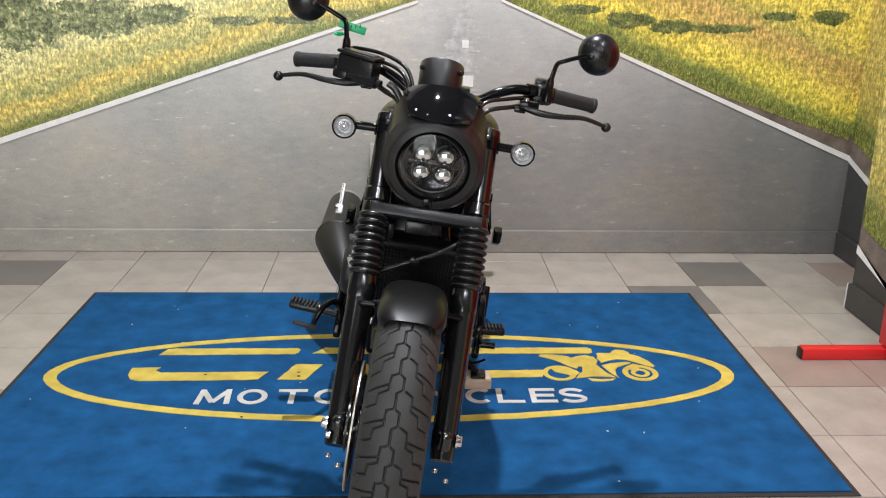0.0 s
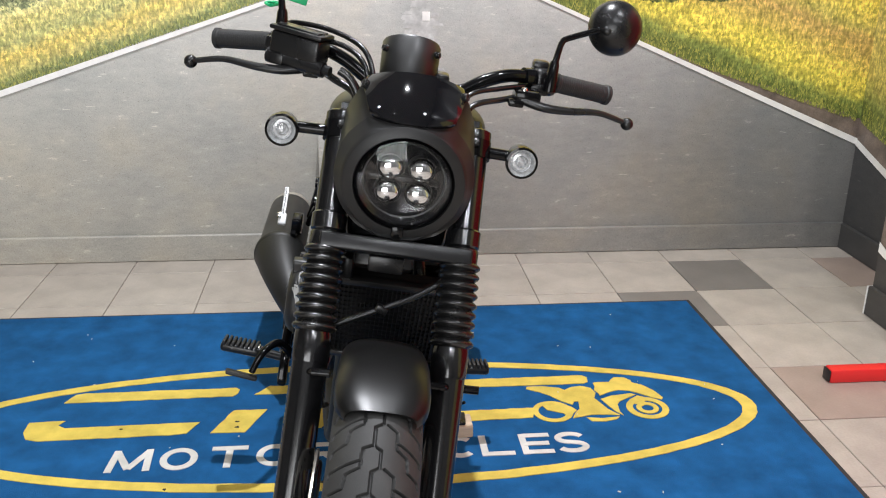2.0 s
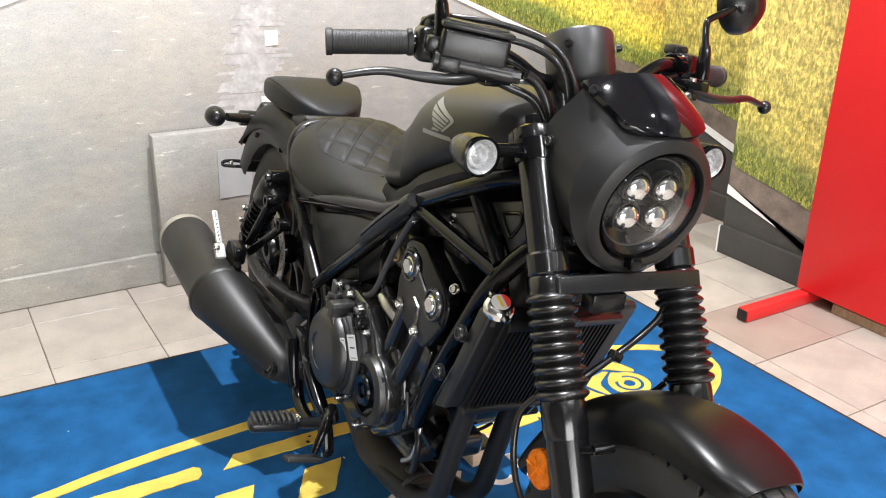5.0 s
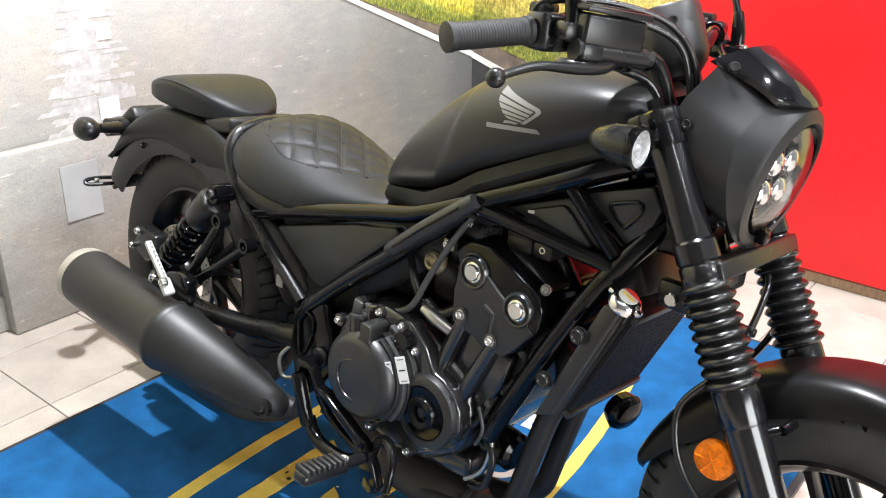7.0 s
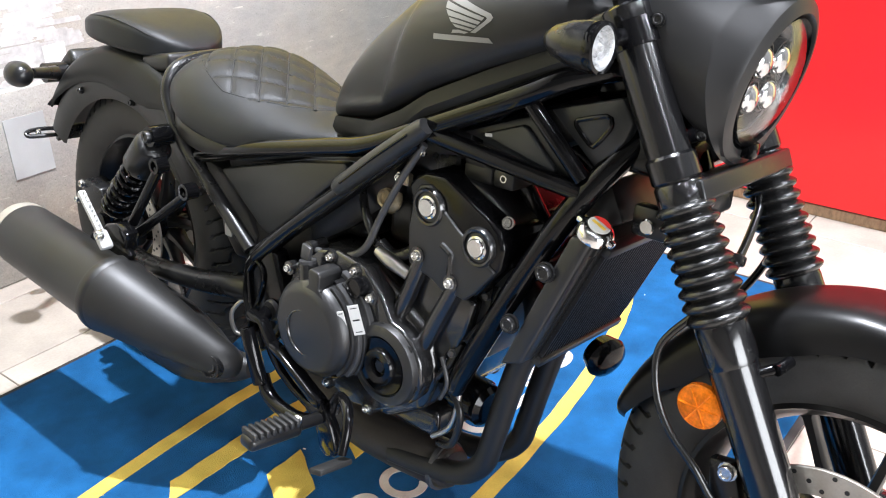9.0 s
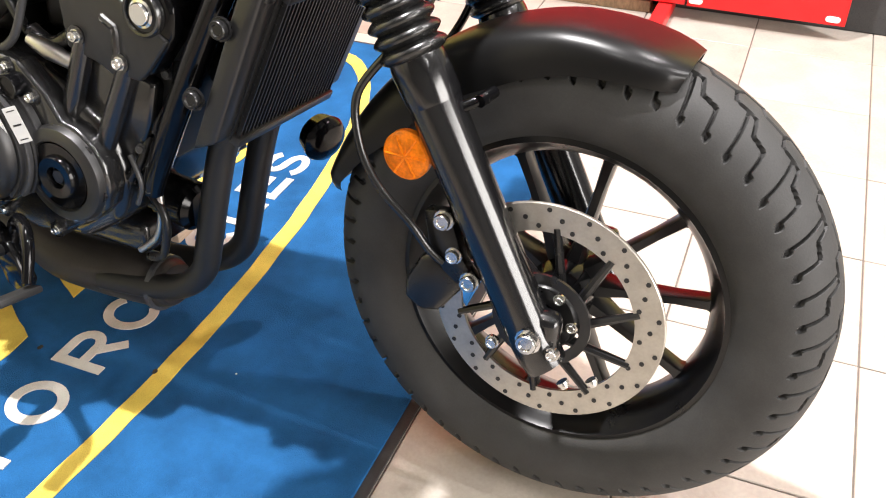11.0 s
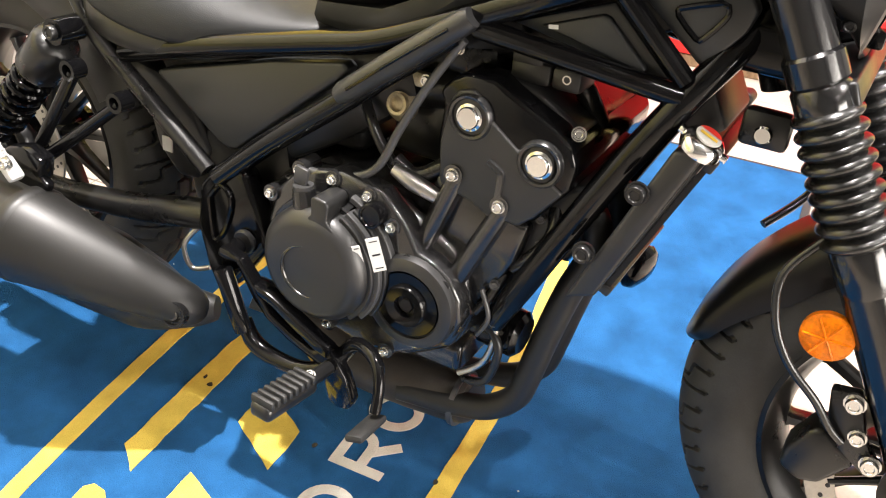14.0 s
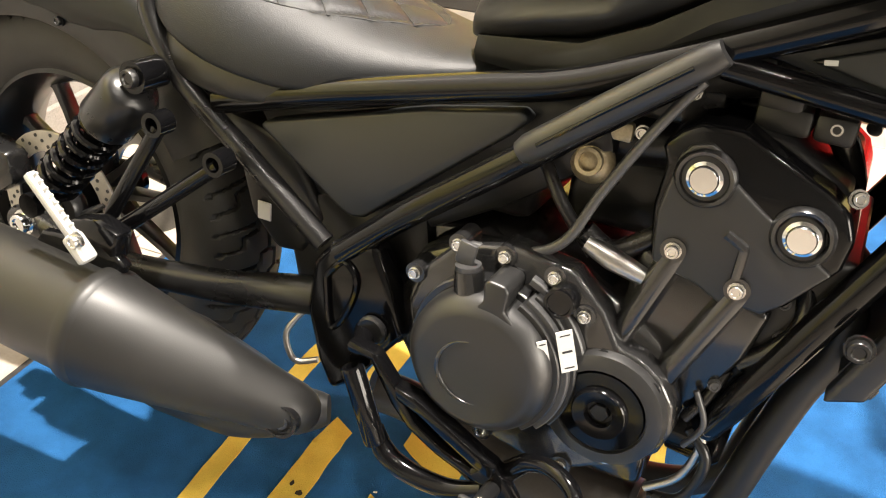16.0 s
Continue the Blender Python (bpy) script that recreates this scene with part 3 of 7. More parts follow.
# niche side wall
S0, S1 = WALL_Y, NEAR_Y
printed("verge_print", wall_e, [(S0, 0.44), (S1, 0.24), (S1, 0.40), (S0, 0.56)], 0.0015, "verge", "x", SIDE_X)
printed("line_print", wall_e, [(S0, 0.428), (S1, 0.215), (S1, 0.25), (S0, 0.455)], 0.0045, "line", "x", SIDE_X)
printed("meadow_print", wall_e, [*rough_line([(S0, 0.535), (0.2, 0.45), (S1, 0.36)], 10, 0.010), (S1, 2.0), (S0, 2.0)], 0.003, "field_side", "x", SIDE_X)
# pier
P1 = -2.6
printed("verge_print", wall_p, [(NEAR_Y, 0.24), (-0.7, 0.11), (-0.7, 0.30), (NEAR_Y, 0.40)], 0.0015, "verge", "x", NEAR_X)
printed("line_print", wall_p, [(NEAR_Y, 0.225), (-0.6, 0.115), (-0.52, 0.115), (NEAR_Y, 0.26)], 0.0045, "line", "x", NEAR_X)
printed("meadow_print", wall_p, [*rough_line([(NEAR_Y, 0.35), (-0.4, 0.30), (-0.8, 0.2)], 10, 0.010), (P1, 0.2), (P1, 2.0), (NEAR_Y, 2.0)], 0.003, "field_side", "x", NEAR_X)


def strokes(name, host, material, count, where, size, face, at, seed, lean=0.5, label=""):
    """Printed grass blades and leaves: small flat strokes scattered on the wall."""
    rnd = random.Random(seed)
    verts, faces = [], []
    while len(faces) < count:
        s, z = where(rnd)
        h = size * rnd.uniform(0.5, 1.4)
        w = h * rnd.uniform(0.10, 0.24)
        t = rnd.uniform(-lean, lean)
        d = 0.0036 + rnd.random() * 0.0007
        shape = [(s - w, z), (s + w, z), (s + w * 0.7 + t * h * 0.6, z + h * 0.6), (s + t * h, z + h)]
        i = len(verts)
        verts += [(a, at - d, b) for a, b in shape] if face == "y" else [(at - d, a, b) for a, b in shape]
        faces.append((i, i + 1, i + 2, i + 3))
    me = bpy.data.meshes.new(name)
    me.from_pydata(verts, [], faces)
    me.materials.append(M[material])
    ob = new(name, me)
    ob.parent = host
    return tagged(ob, label, kind="stuff")


def above(line, spread, power=1.0):
    def pick(rnd):
        k = rnd.randrange(len(line) - 1)
        a, b = line[k], line[k + 1]
        t = rnd.random()
        return a[0] + (b[0] - a[0]) * t, a[1] + (b[1] - a[1]) * t + spread * rnd.random() ** power - 0.012
    return pick


def cluster(spots):
    def pick(rnd):
        x, z, w, h = spots[rnd.randrange(len(spots))]
        while True:
            a, b = rnd.uniform(-1, 1), rnd.uniform(-1, 1)
            if a * a + b * b < 1 and rnd.random() < 1.1 - (a * a + b * b) * 0.7:
                return x + a * w, z + b * h
    return pick


GL = "printed blades of meadow grass"
line_r = [(-0.70, 1.10), (-0.30, 0.925), (0.2, 0.735), (SIDE_X - 0.02, 0.535)]
line_l = [(-3.5, 0.298), (-2.6, 0.602), (-1.10, 1.104)]
strokes("grass_fringe_print", wall_n, "fringe", 3200, above(line_r, 0.055, 1.6), 0.013, "y", WALL_Y, 12, label=GL)
strokes("grass_fringe_print", wall_n, "fringe", 2600, above(line_l, 0.030, 1.6), 0.010, "y", WALL_Y, 14, label=GL)
strokes("grass_fringe_print", wall_e, "fringe", 1500, above([(S0 - 0.02, 0.53), (0.2, 0.45), (S1 + 0.02, 0.36)], 0.07, 1.6), 0.016, "x", SIDE_X, 16, label=GL)
strokes("grass_fringe_print", wall_p, "fringe", 1500, above([(NEAR_Y - 0.02, 0.34), (-0.4, 0.30), (-0.8, 0.2)], 0.08, 1.6), 0.018, "x", NEAR_X, 18, label=GL)
BL = "printed leaves of dark roadside bushes"
strokes("bush_print", wall_n, "bush", 1400, cluster(LEFT_BUSHES[:6]), 0.010, "y", WALL_Y, 19, 1.0, BL)
strokes("bush_print", wall_n, "bush", 1200, cluster(RIGHT_BUSHES), 0.010, "y", WALL_Y, 20, 1.0, BL)

# worn centre line of the printed road: broken pale patches in rows
rnd = random.Random(7)
bm = bmesh.new()
for k in range(95):
    z = 0.40 + 0.70 * (k / 95) ** 0.9
    w = 0.085 * (1.155 - z) / 0.55 + 0.008
    for j in range(2):
        cx = VAN[0] - (1.155 - z) * 0.07 + rnd.uniform(-w, w) * 0.9
        hw, hh = w * rnd.uniform(0.35, 0.9), 0.0062 * rnd.uniform(0.7, 1.3)
        sk = rnd.uniform(-0.3, 0.3) * hh
        q = [(cx - hw, z - hh + sk), (cx + hw, z - hh - sk), (cx + hw * 0.9, z + hh), (cx - hw * 0.8, z + hh + sk)]
        d = 0.0003 + 0.000004 * (3 * k + j)
        bm.faces.new([bm.verts.new((a, WALL_Y - d, b)) for a, b in q])
M["worn_line"] = surf("printed_worn_line", (0.60, 0.592, 0.572), 0.4, vary=0.2, scale=30, grain=90)
part("worn_line_print", bm, "worn_line", wall_n, "broken pale centre line printed on the road")
for cx, cz, hw, hh in ((-0.873, 0.765, 0.022, 0.024), (-0.885, 0.55, 0.032, 0.03), (-0.888, 0.92, 0.014, 0.016)):
    printed("marker_print", wall_n, [(cx - hw, cz - hh), (cx + hw, cz - hh), (cx + hw, cz + hh), (cx - hw, cz + hh)], 0.003, "line", "y", WALL_Y)

# boxed-in panel on the back wall, papered like it
box = thing("wall_box", "low boxed-in panel papered with the road photo", "panel", kind="structure")
bm = bmesh.new()
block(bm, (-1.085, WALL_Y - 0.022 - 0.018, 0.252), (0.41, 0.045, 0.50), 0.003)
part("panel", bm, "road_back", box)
# thin pale block added to paint a patch of sheen on the panel
bm = bmesh.new()
block(bm, (-1.040, WALL_Y - 0.0645, 0.355), (0.11, 0.002, 0.16), 0.0)
M["sheen_patch"] = surf("sheen_patch", (0.44, 0.455, 0.45), 0.35, vary=0.08, scale=6)
part("sheen_patch", bm, "sheen_patch", box, "pale rectangle painting a patch of sheen on the panel")

# chipped white end of the pier's skirting
slab("trim_chip", (NEAR_X - 0.0185, NEAR_Y - 0.004, 0.002), (NEAR_X + 0.002, NEAR_Y + 0.0025, PLINTH - 0.002), "white_plastic", "white chipped plaster end of the skirting", "trim")

# ---- red display boards on feet ----
BX = 0.468


def red_board(y0, y1, x, height, feet, slots):
    b = thing("display_board", "tall glossy red display board standing on floor feet", "board", group="red display boards")
    bm = bmesh.new()
    block(bm, (x + 0.012, (y0 + y1) / 2, 0.045 + height / 2), (0.024, abs(y1 - y0), height), 0.002, 2)
    part("panel", bm, "red", b)
    for fy, fx in feet:
        bm = bmesh.new()
        block(bm, ((fx + x + 0.25) / 2, fy, 0.021), (x + 0.25 - fx, 0.04, 0.04), 0.004, 2)
        f = part("foot", bm, "red_foot", b)
        bm = bmesh.new()
        block(bm, (fx - 0.003, fy, 0.021), (0.006, 0.036, 0.036), 0.003, 2)
        part("end_cap", bm, "plastic_black", f, "black plastic tube end cap")
        bm = bmesh.new()
        block(bm, (x + 0.045, fy, 0.30), (0.04, 0.04, 0.52), 0.004, 2)
        part("upright", bm, "red_foot", b)
    for sy in slots:
        bm = bmesh.new()
        tmp = bmesh.new()
        loft(tmp, [[(x - d, sy + math.copysign(0.014, math.cos(a)) * 0.7 + 0.009 * math.cos(a), 0.062 + 0.008 * math.sin(a)) for a in (2 * math.pi * k / 20 for k in range(20))] for d in (0.0, 0.003)])
        absorb(bm, tmp)
        part("slot_plug", bm, "white_plastic", b, "white oval plastic plug")
    return b


red_board(-0.575, -1.515, BX, 2.0, [(-0.603, 0.190), (-1.462, 0.222)], [])
red_board(-1.522, -1.935, BX - 0.004, 2.0, [], [-1.545, -1.902])
slab("timber_batten", (BX + 0.02, -1.42, 0.0), (BX + 0.06, -0.70, 0.034), "wood", "raw timber batten lying under the red board", "batten", kind="", soft=0.002)

# ---- mat with the dealer's sign ----
MX0, MX1, MY0, MY1 = -2.345, 0.0, -1.413, 0.0
mat = thing("floor_mat", "large blue carpet mat with black rubber edge and yellow sign", "mat")
bm = bmesh.new()
flat(bm, [(MX0, MY0), (MX1, MY0), (MX1, MY1), (MX0, MY1)], 0.0005, 0.004, 0.001)
part("rubber_edge", bm, "mat_rubber", mat, "black rubber edge of the mat")
bm = bmesh.new()
e = 0.016
flat(bm, [(MX0 + e, MY0 + e), (MX1 - e, MY0 + e), (MX1 - e, MY1 - e), (MX0 + e, MY1 - e)], 0.004, 0.008, 0.001)
part("carpet", bm, "carpet", mat, "royal blue carpet pile")
Z0, Z1 = 0.0081, 0.0098
rnd = random.Random(3)


def sign(name, outline, material="carpet_yellow", ragged=0.0016):
    """A tufted shape in the mat with slightly uneven edges."""
    pts = []
    for a, b in zip(outline, [*outline[1:], outline[0]]):
        n = max(1, int(math.dist(a, b) / 0.02))
        for k in range(n):
            t = k / n
            pts.append((a[0] + (b[0] - a[0]) * t + rnd.uniform(-ragged, ragged), a[1] + (b[1] - a[1]) * t + rnd.uniform(-ragged, ragged)))
    bm = bmesh.new()
    flat(bm, pts, Z0, Z1)
    return part(name, bm, material, mat)


EC, EA, EB = (-1.171, -0.728), 1.086, 0.313
bm = bmesh.new()
n = 160
rows = []
for k in range(n):
    a = 2 * math.pi * k / n
    c_, s_ = math.cos(a), math.sin(a)
    wob = rnd.uniform(-0.0015, 0.0015)
    ring = []
    for (aa, bb), z in (((EA, EB), Z0), ((EA, EB), Z1), ((EA - 0.040, EB - 0.033), Z1), ((EA - 0.040, EB - 0.033), Z0)):
        ring.append(bm.verts.new((EC[0] + (aa + wob) * c_, EC[1] + (bb + wob) * s_, z)))
    rows.append(ring)
for k in range(n):
    a, b = rows[k], rows[(k + 1) % n]
    for i in range(4):
        j = (i + 1) % 4
        bm.faces.new((a[i], a[j], b[j], b[i]))
part("oval_ring", bm, "carpet_yellow", mat, "yellow oval ring in the carpet")
sign("stripe", [(-1.945, -0.590), (-1.925, -0.545), (-1.90, -0.540), (-1.50, -0.538), (-1.488, -0.548), (-1.488, -0.572), (-1.50, -0.584)])
sign("hook", [(-2.003, -0.686), (-1.912, -0.682), (-1.925, -0.705), (-1.905, -0.720), (-1.568, -0.716), (-1.595, -0.766), (-1.64, -0.773), (-1.955, -0.777), (-1.985, -0.766), (-2.003, -0.735)])
sign("slant_bar", [(-1.536, -0.772), (-1.490, -0.662), (-1.402, -0.662), (-1.448, -0.772)])
sign("slant_bar", [(-1.344, -0.766), (-1.286, -0.664), (-1.196, -0.664), (-1.256, -0.766)])
sign("slant_bar", [(-1.150, -0.766), (-1.092, -0.664), (-1.002, -0.664), (-1.062, -0.766)])
sign("stripe", [(-1.445, -0.580), (-1.405, -0.534), (-1.14, -0.534), (-1.08, -0.545), (-1.10, -0.580)])
sign("stripe", [(-1.02, -0.582), (-0.985, -0.538), (-0.52, -0.536), (-0.508, -0.548), (-0.510, -0.578), (-0.525, -0.584)])
sign("stripe", [(-0.985, -0.764), (-0.965, -0.712), (-0.69, -0.708), (-0.705, -0.758)])


def tuft_ring(cx, cy, r0, r1):
    bm = bmesh.new()
    lathe(bm, [(r0, 0), (r0, Z1 - Z0), (r1, Z1 - Z0), (r1, 0)], (cx, cy, Z0 + 0.0004), (0, 0, 1), 40, True)
    part("wheel_ring", bm, "carpet_yellow", mat)


tuft_ring(-0.646, -0.732, 0.054, 0.038)
tuft_ring(-0.386, -0.732, 0.057, 0.039)
tuft_ring(-0.386, -0.732, 0.030, 0.016)
# motorcycle badge: tail and brow, body, fairing, belly, fork guard, swingarm
sign("badge_shape", [(-0.499, -0.585), (-0.492, -0.58), (-0.451, -0.581), (-0.442, -0.567), (-0.427, -0.554), (-0.4, -0.558), (-0.386, -0.576), (-0.387, -0.588), (-0.36, -0.607), (-0.338, -0.641), (-0.326, -0.68), (-0.332, -0.69), (-0.355, -0.678), (-0.385, -0.652), (-0.407, -0.636), (-0.437, -0.629), (-0.467, -0.64), (-0.497, -0.657), (-0.498, -0.645), (-0.505, -0.623), (-0.498, -0.604)], ragged=0.0006)
sign("badge_shape", [(-0.695, -0.605), (-0.690, -0.592), (-0.646, -0.592), (-0.600, -0.605), (-0.588, -0.618), (-0.565, -0.603), (-0.537, -0.598), (-0.513, -0.612), (-0.505, -0.640), (-0.516, -0.668), (-0.504, -0.705), (-0.494, -0.732), (-0.471, -0.764), (-0.506, -0.758), (-0.546, -0.756), (-0.6, -0.77), (-0.581, -0.734), (-0.571, -0.724), (-0.564, -0.684), (-0.576, -0.683), (-0.584, -0.700), (-0.610, -0.680), (-0.636, -0.645), (-0.661, -0.625)], ragged=0.0006)
sign("badge_shape", [(-0.500, -0.676), (-0.466, -0.660), (-0.41, -0.650), (-0.397, -0.659), (-0.417, -0.671), (-0.449, -0.69), (-0.462, -0.707), (-0.466, -0.747), (-0.461, -0.765), (-0.477, -0.743), (-0.488, -0.712)], ragged=0.0006)
sign("badge_shape", [(-0.563, -0.769), (-0.524, -0.776), (-0.473, -0.770), (-0.485, -0.783), (-0.518, -0.792), (-0.552, -0.788)], ragged=0.0006)
sign("badge_shape", [(-0.436, -0.709), (-0.421, -0.684), (-0.393, -0.664), (-0.357, -0.687), (-0.366, -0.695), (-0.379, -0.689), (-0.391, -0.719), (-0.401, -0.723), (-0.407, -0.708)], ragged=0.0006)
sign("badge_shape", [(-0.668, -0.700), (-0.654, -0.692), (-0.621, -0.687), (-0.589, -0.713), (-0.580, -0.729), (-0.607, -0.764), (-0.620, -0.743), (-0.660, -0.722)], ragged=0.0006)

# the white word below, each letter a tufted shape of ribbons
HW = 0.0085


def ribbon(bm, pts, w, z):
    """A flat band of half width w along the points."""
    left, right = [], []
    pts = [Vector((x, y, 0)) for x, y in pts]
    for i, p in enumerate(pts):
        d = (pts[min(i + 1, len(pts) - 1)] - pts[max(i - 1, 0)]).normalized()
        n = Vector((-d.y, d.x, 0)) * w
        left.append(p + n)
        right.append(p - n)
    tmp = bmesh.new()
    loft(tmp, [[(a.x, a.y, z), (a.x, a.y, z + 0.0016), (b.x, b.y, z + 0.0016), (b.x, b.y, z)] for a, b in zip(left, right)])
    absorb(bm, tmp)


def bow(cx, cy, rx, ry, a0, a1, n=18):
    return [(cx + rx * math.cos(radians(a0 + (a1 - a0) * k / n)), cy + ry * math.sin(radians(a0 + (a1 - a0) * k / n))) for k in range(n + 1)]


def letter(kind, x0, x1):
    """Strokes of one capital in a unit box."""
    if kind == "M":
        s = [[(0.07, 0), (0.13, 1)], [(0.13, 0.93), (0.5, 0.12)], [(0.5, 0.12), (0.87, 0.93)], [(0.87, 1), (0.93, 0)]]
    elif kind == "O":
        s = [bow(0.5, 0.5, 0.42, 0.42, 0, 360, 30)]
    elif kind == "T":
        s = [[(0, 0.91), (1, 0.91)], [(0.5, 0.86), (0.5, 0)]]
    elif kind == "R":
        s = [[(0.1, 0), (0.1, 1)], [(0.1, 0.91), (0.6, 0.91), *bow(0.62, 0.68, 0.28, 0.23, 90, -90, 10), (0.1, 0.45)], [(0.5, 0.45), (0.92, 0)]]
    elif kind == "C":
        s = [bow(0.5, 0.5, 0.42, 0.42, 48, 312, 24)]
    elif kind == "Y":
        s = [[(0.06, 1), (0.5, 0.45)], [(0.94, 1), (0.5, 0.45)], [(0.5, 0.5), (0.5, 0)]]
    elif kind == "L":
        s = [[(0.1, 1), (0.1, 0)], [(0.1, 0.09), (1, 0.09)]]
    elif kind == "E":
        s = [[(0.1, 1), (0.1, 0)], [(0.1, 0.91), (1, 0.91)], [(0.1, 0.5), (0.92, 0.5)], [(0.1, 0.09), (1, 0.09)]]
    else:
        s = [[*bow(0.5, 0.715, 0.38, 0.205, 20, 270, 14), *bow(0.5, 0.29, 0.40, 0.205, 90, -160, 14)[1:]]]
    bm = bmesh.new()
    for k, line in enumerate(s):
        ribbon(bm, [(x0 + x * (x1 - x0), -0.929 + y * 0.092) for x, y in line], HW, Z0 + 0.0003 * k)
    part("letter", bm, "carpet_white", mat)


for kind, x0, x1 in (("M", -1.757, -1.655), ("O", -1.636, -1.550), ("T", -1.519, -1.432), ("O", -1.408, -1.324), ("R", -1.285, -1.205), ("C", -1.186, -1.104), ("Y", -1.072, -0.984),
                     ("C", -0.955, -0.871), ("L", -0.862, -0.780), ("E", -0.760, -0.682), ("S", -0.672, -0.590)):
    letter(kind, x0, x1)

# scraps of lint and grit lying on the carpet
rnd = random.Random(21)
bm = bmesh.new()
for k in range(28):
    x, y = rnd.uniform(MX0 + 0.1, MX1 - 0.1), rnd.uniform(MY0 + 0.05, MY1 - 0.1)
    block(bm, (x, y, 0.0102), (rnd.uniform(0.002, 0.007), rnd.uniform(0.0015, 0.003), 0.0016), 0.0, 1, pose(0, 0, 0, 0, 0, rnd.uniform(0, 180)))
tagged(part("mat_lint", bm, "carpet_white", mat, "scattered pale lint on the carpet"), kind="stuff")

# dark stains trodden into the yellow and blue pile
bm = bmesh.new()
for x, y, r in ((-1.226, -0.551, 0.006), (-1.238, -0.570, 0.007), (-1.247, -1.007, 0.006), (-1.474, -0.721, 0.006), (-1.471, -0.748, 0.007), (-1.762, -0.737, 0.005), (-1.270, -0.803, 0.006), (-1.603, -1.008, 0.006)):
    ring = [(x + r * rnd.uniform(0.6, 1.2) * math.cos(a), y + r * rnd.uniform(0.4, 0.9) * math.sin(a)) for a in (2 * math.pi * k / 9 for k in range(9))]
    flat(bm, ring, 0.0095, 0.0103)
M["stain"] = surf("dark_stain", (0.045, 0.040, 0.030), 0.95, spec=0.1, vary=0.3, scale=60)
tagged(part("mat_stain", bm, "stain", mat, "dark stains trodden into the carpet"), kind="stuff")


# ---- the motorcycle: x forward from the rear axle, y to its left, z up; it leans on its side stand ----
bike = thing("motorcycle", "matt black cruiser motorcycle leaning on its side stand", "motorcycle",
             pose(-1.1125, -0.1405, 0.0, 0, 0, -93.75) @ pose(0, 0, 0, -7.8, 0, 0))
FZ, FR, RZ, RR = 0.314, 0.304, 0.318, 0.316


def fork_x(z):
    return 1.474 - 0.545 * (z - 0.305)


TREAD = [[(-0.06, 0.0), (-0.29, 0.08), (-0.32, 0.50), (-0.58, 0.62), (-0.63, 0.92), (-0.89, 1.02), (-0.91, 1.12)], [(-0.32, 0.34), (-0.60, 0.42), (-0.90, 0.52), (-0.92, 0.60)],
         [(0.18, 0.5), (0.38, 0.62), (0.40, 1.02), (0.62, 1.14), (0.66, 1.44), (0.89, 1.54), (0.91, 1.64)], [(0.40, 0.86), (0.64, 0.94), (0.90, 1.04), (0.92, 1.12)],
         [(-0.075, 0.02), (0.085, 0.12), (0.085, 0.48), (-0.075, 0.58), (-0.075, 1.02)]]


def tyre(name, radius, bead, half, centre, parent, label):
    """A tyre with moulded zigzag grooves and hooked side slots."""
    nu, nv = (2300, 190) if centre[0] > 1 else (900, 100)
    depth, pitch = 0.0055, 0.066
    count = round(2 * math.pi * radius / pitch)
    b = (radius - bead) / 1.74
    rc = radius - b
    s = np.linspace(-1, 1, nv + 1)
    phi = radians(138) * np.sign(s) * np.abs(s) ** 1.15
    y = half * np.sin(phi)
    over = np.abs(phi) > radians(90)
    y[over] = (half * (1 - 0.30 * ((np.abs(phi) - radians(90)) / radians(48)) ** 2) * np.sign(phi))[over]
    r = rc + b * np.cos(phi)
    th = 2 * math.pi * np.arange(nu) / nu
    u = np.where(np.abs(phi) < radians(82), y / half, 3.0 * np.sign(phi))[None, :] * np.ones((nu, 1))
    v = (-(count * np.arange(nu) / nu) % 1.0)[:, None] * np.ones((1, nv + 1))
    best = np.full(u.shape, 9.0)
    sx, sy = half * 1.05, pitch
    for line in TREAD:
        for (x0, y0), (x1, y1) in zip(line, line[1:]):
            for shift in (-1, 0, 1, -2):
                ax_, ay = x0 * sx, (y0 + shift) * sy
                bx, by = x1 * sx, (y1 + shift) * sy
                px, py = u * sx - ax_, v * sy - ay
                ll = (bx - ax_) ** 2 + (by - ay) ** 2
                t = np.clip((px * (bx - ax_) + py * (by - ay)) / ll, 0, 1)
                best = np.minimum(best, np.hypot(px - t * (bx - ax_), py - t * (by - ay)))
    cut_ = np.clip((0.0023 - best) / 0.0010, 0, 1) * depth
    rr = r[None, :] - cut_ * np.cos(phi)[None, :]
    yy = y[None, :] - cut_ * np.sin(phi)[None, :]
    verts = np.stack([centre[0] + rr * np.cos(th)[:, None], centre[1] + yy, centre[2] + rr * np.sin(th)[:, None]], axis=-1).reshape(-1, 3)
    m = nv + 1
    i = np.arange(nu)[:, None]
    k = np.arange(nv)[None, :]
    j = (i + 1) % nu
    faces = np.stack([i * m + k, i * m + k + 1, j * m + k + 1, j * m + k], axis=-1).reshape(-1, 4)
    me = bpy.data.meshes.new(name)
    me.from_pydata(verts.tolist(), [], faces.tolist())
    me.materials.append(M["rubber"])
    me.polygons.foreach_set("use_smooth", [True] * len(me.polygons))
    me.set_sharp_from_angle(angle=radians(38))
    ob = new(name, me)
    ob.parent = parent
    return tagged(ob, label)


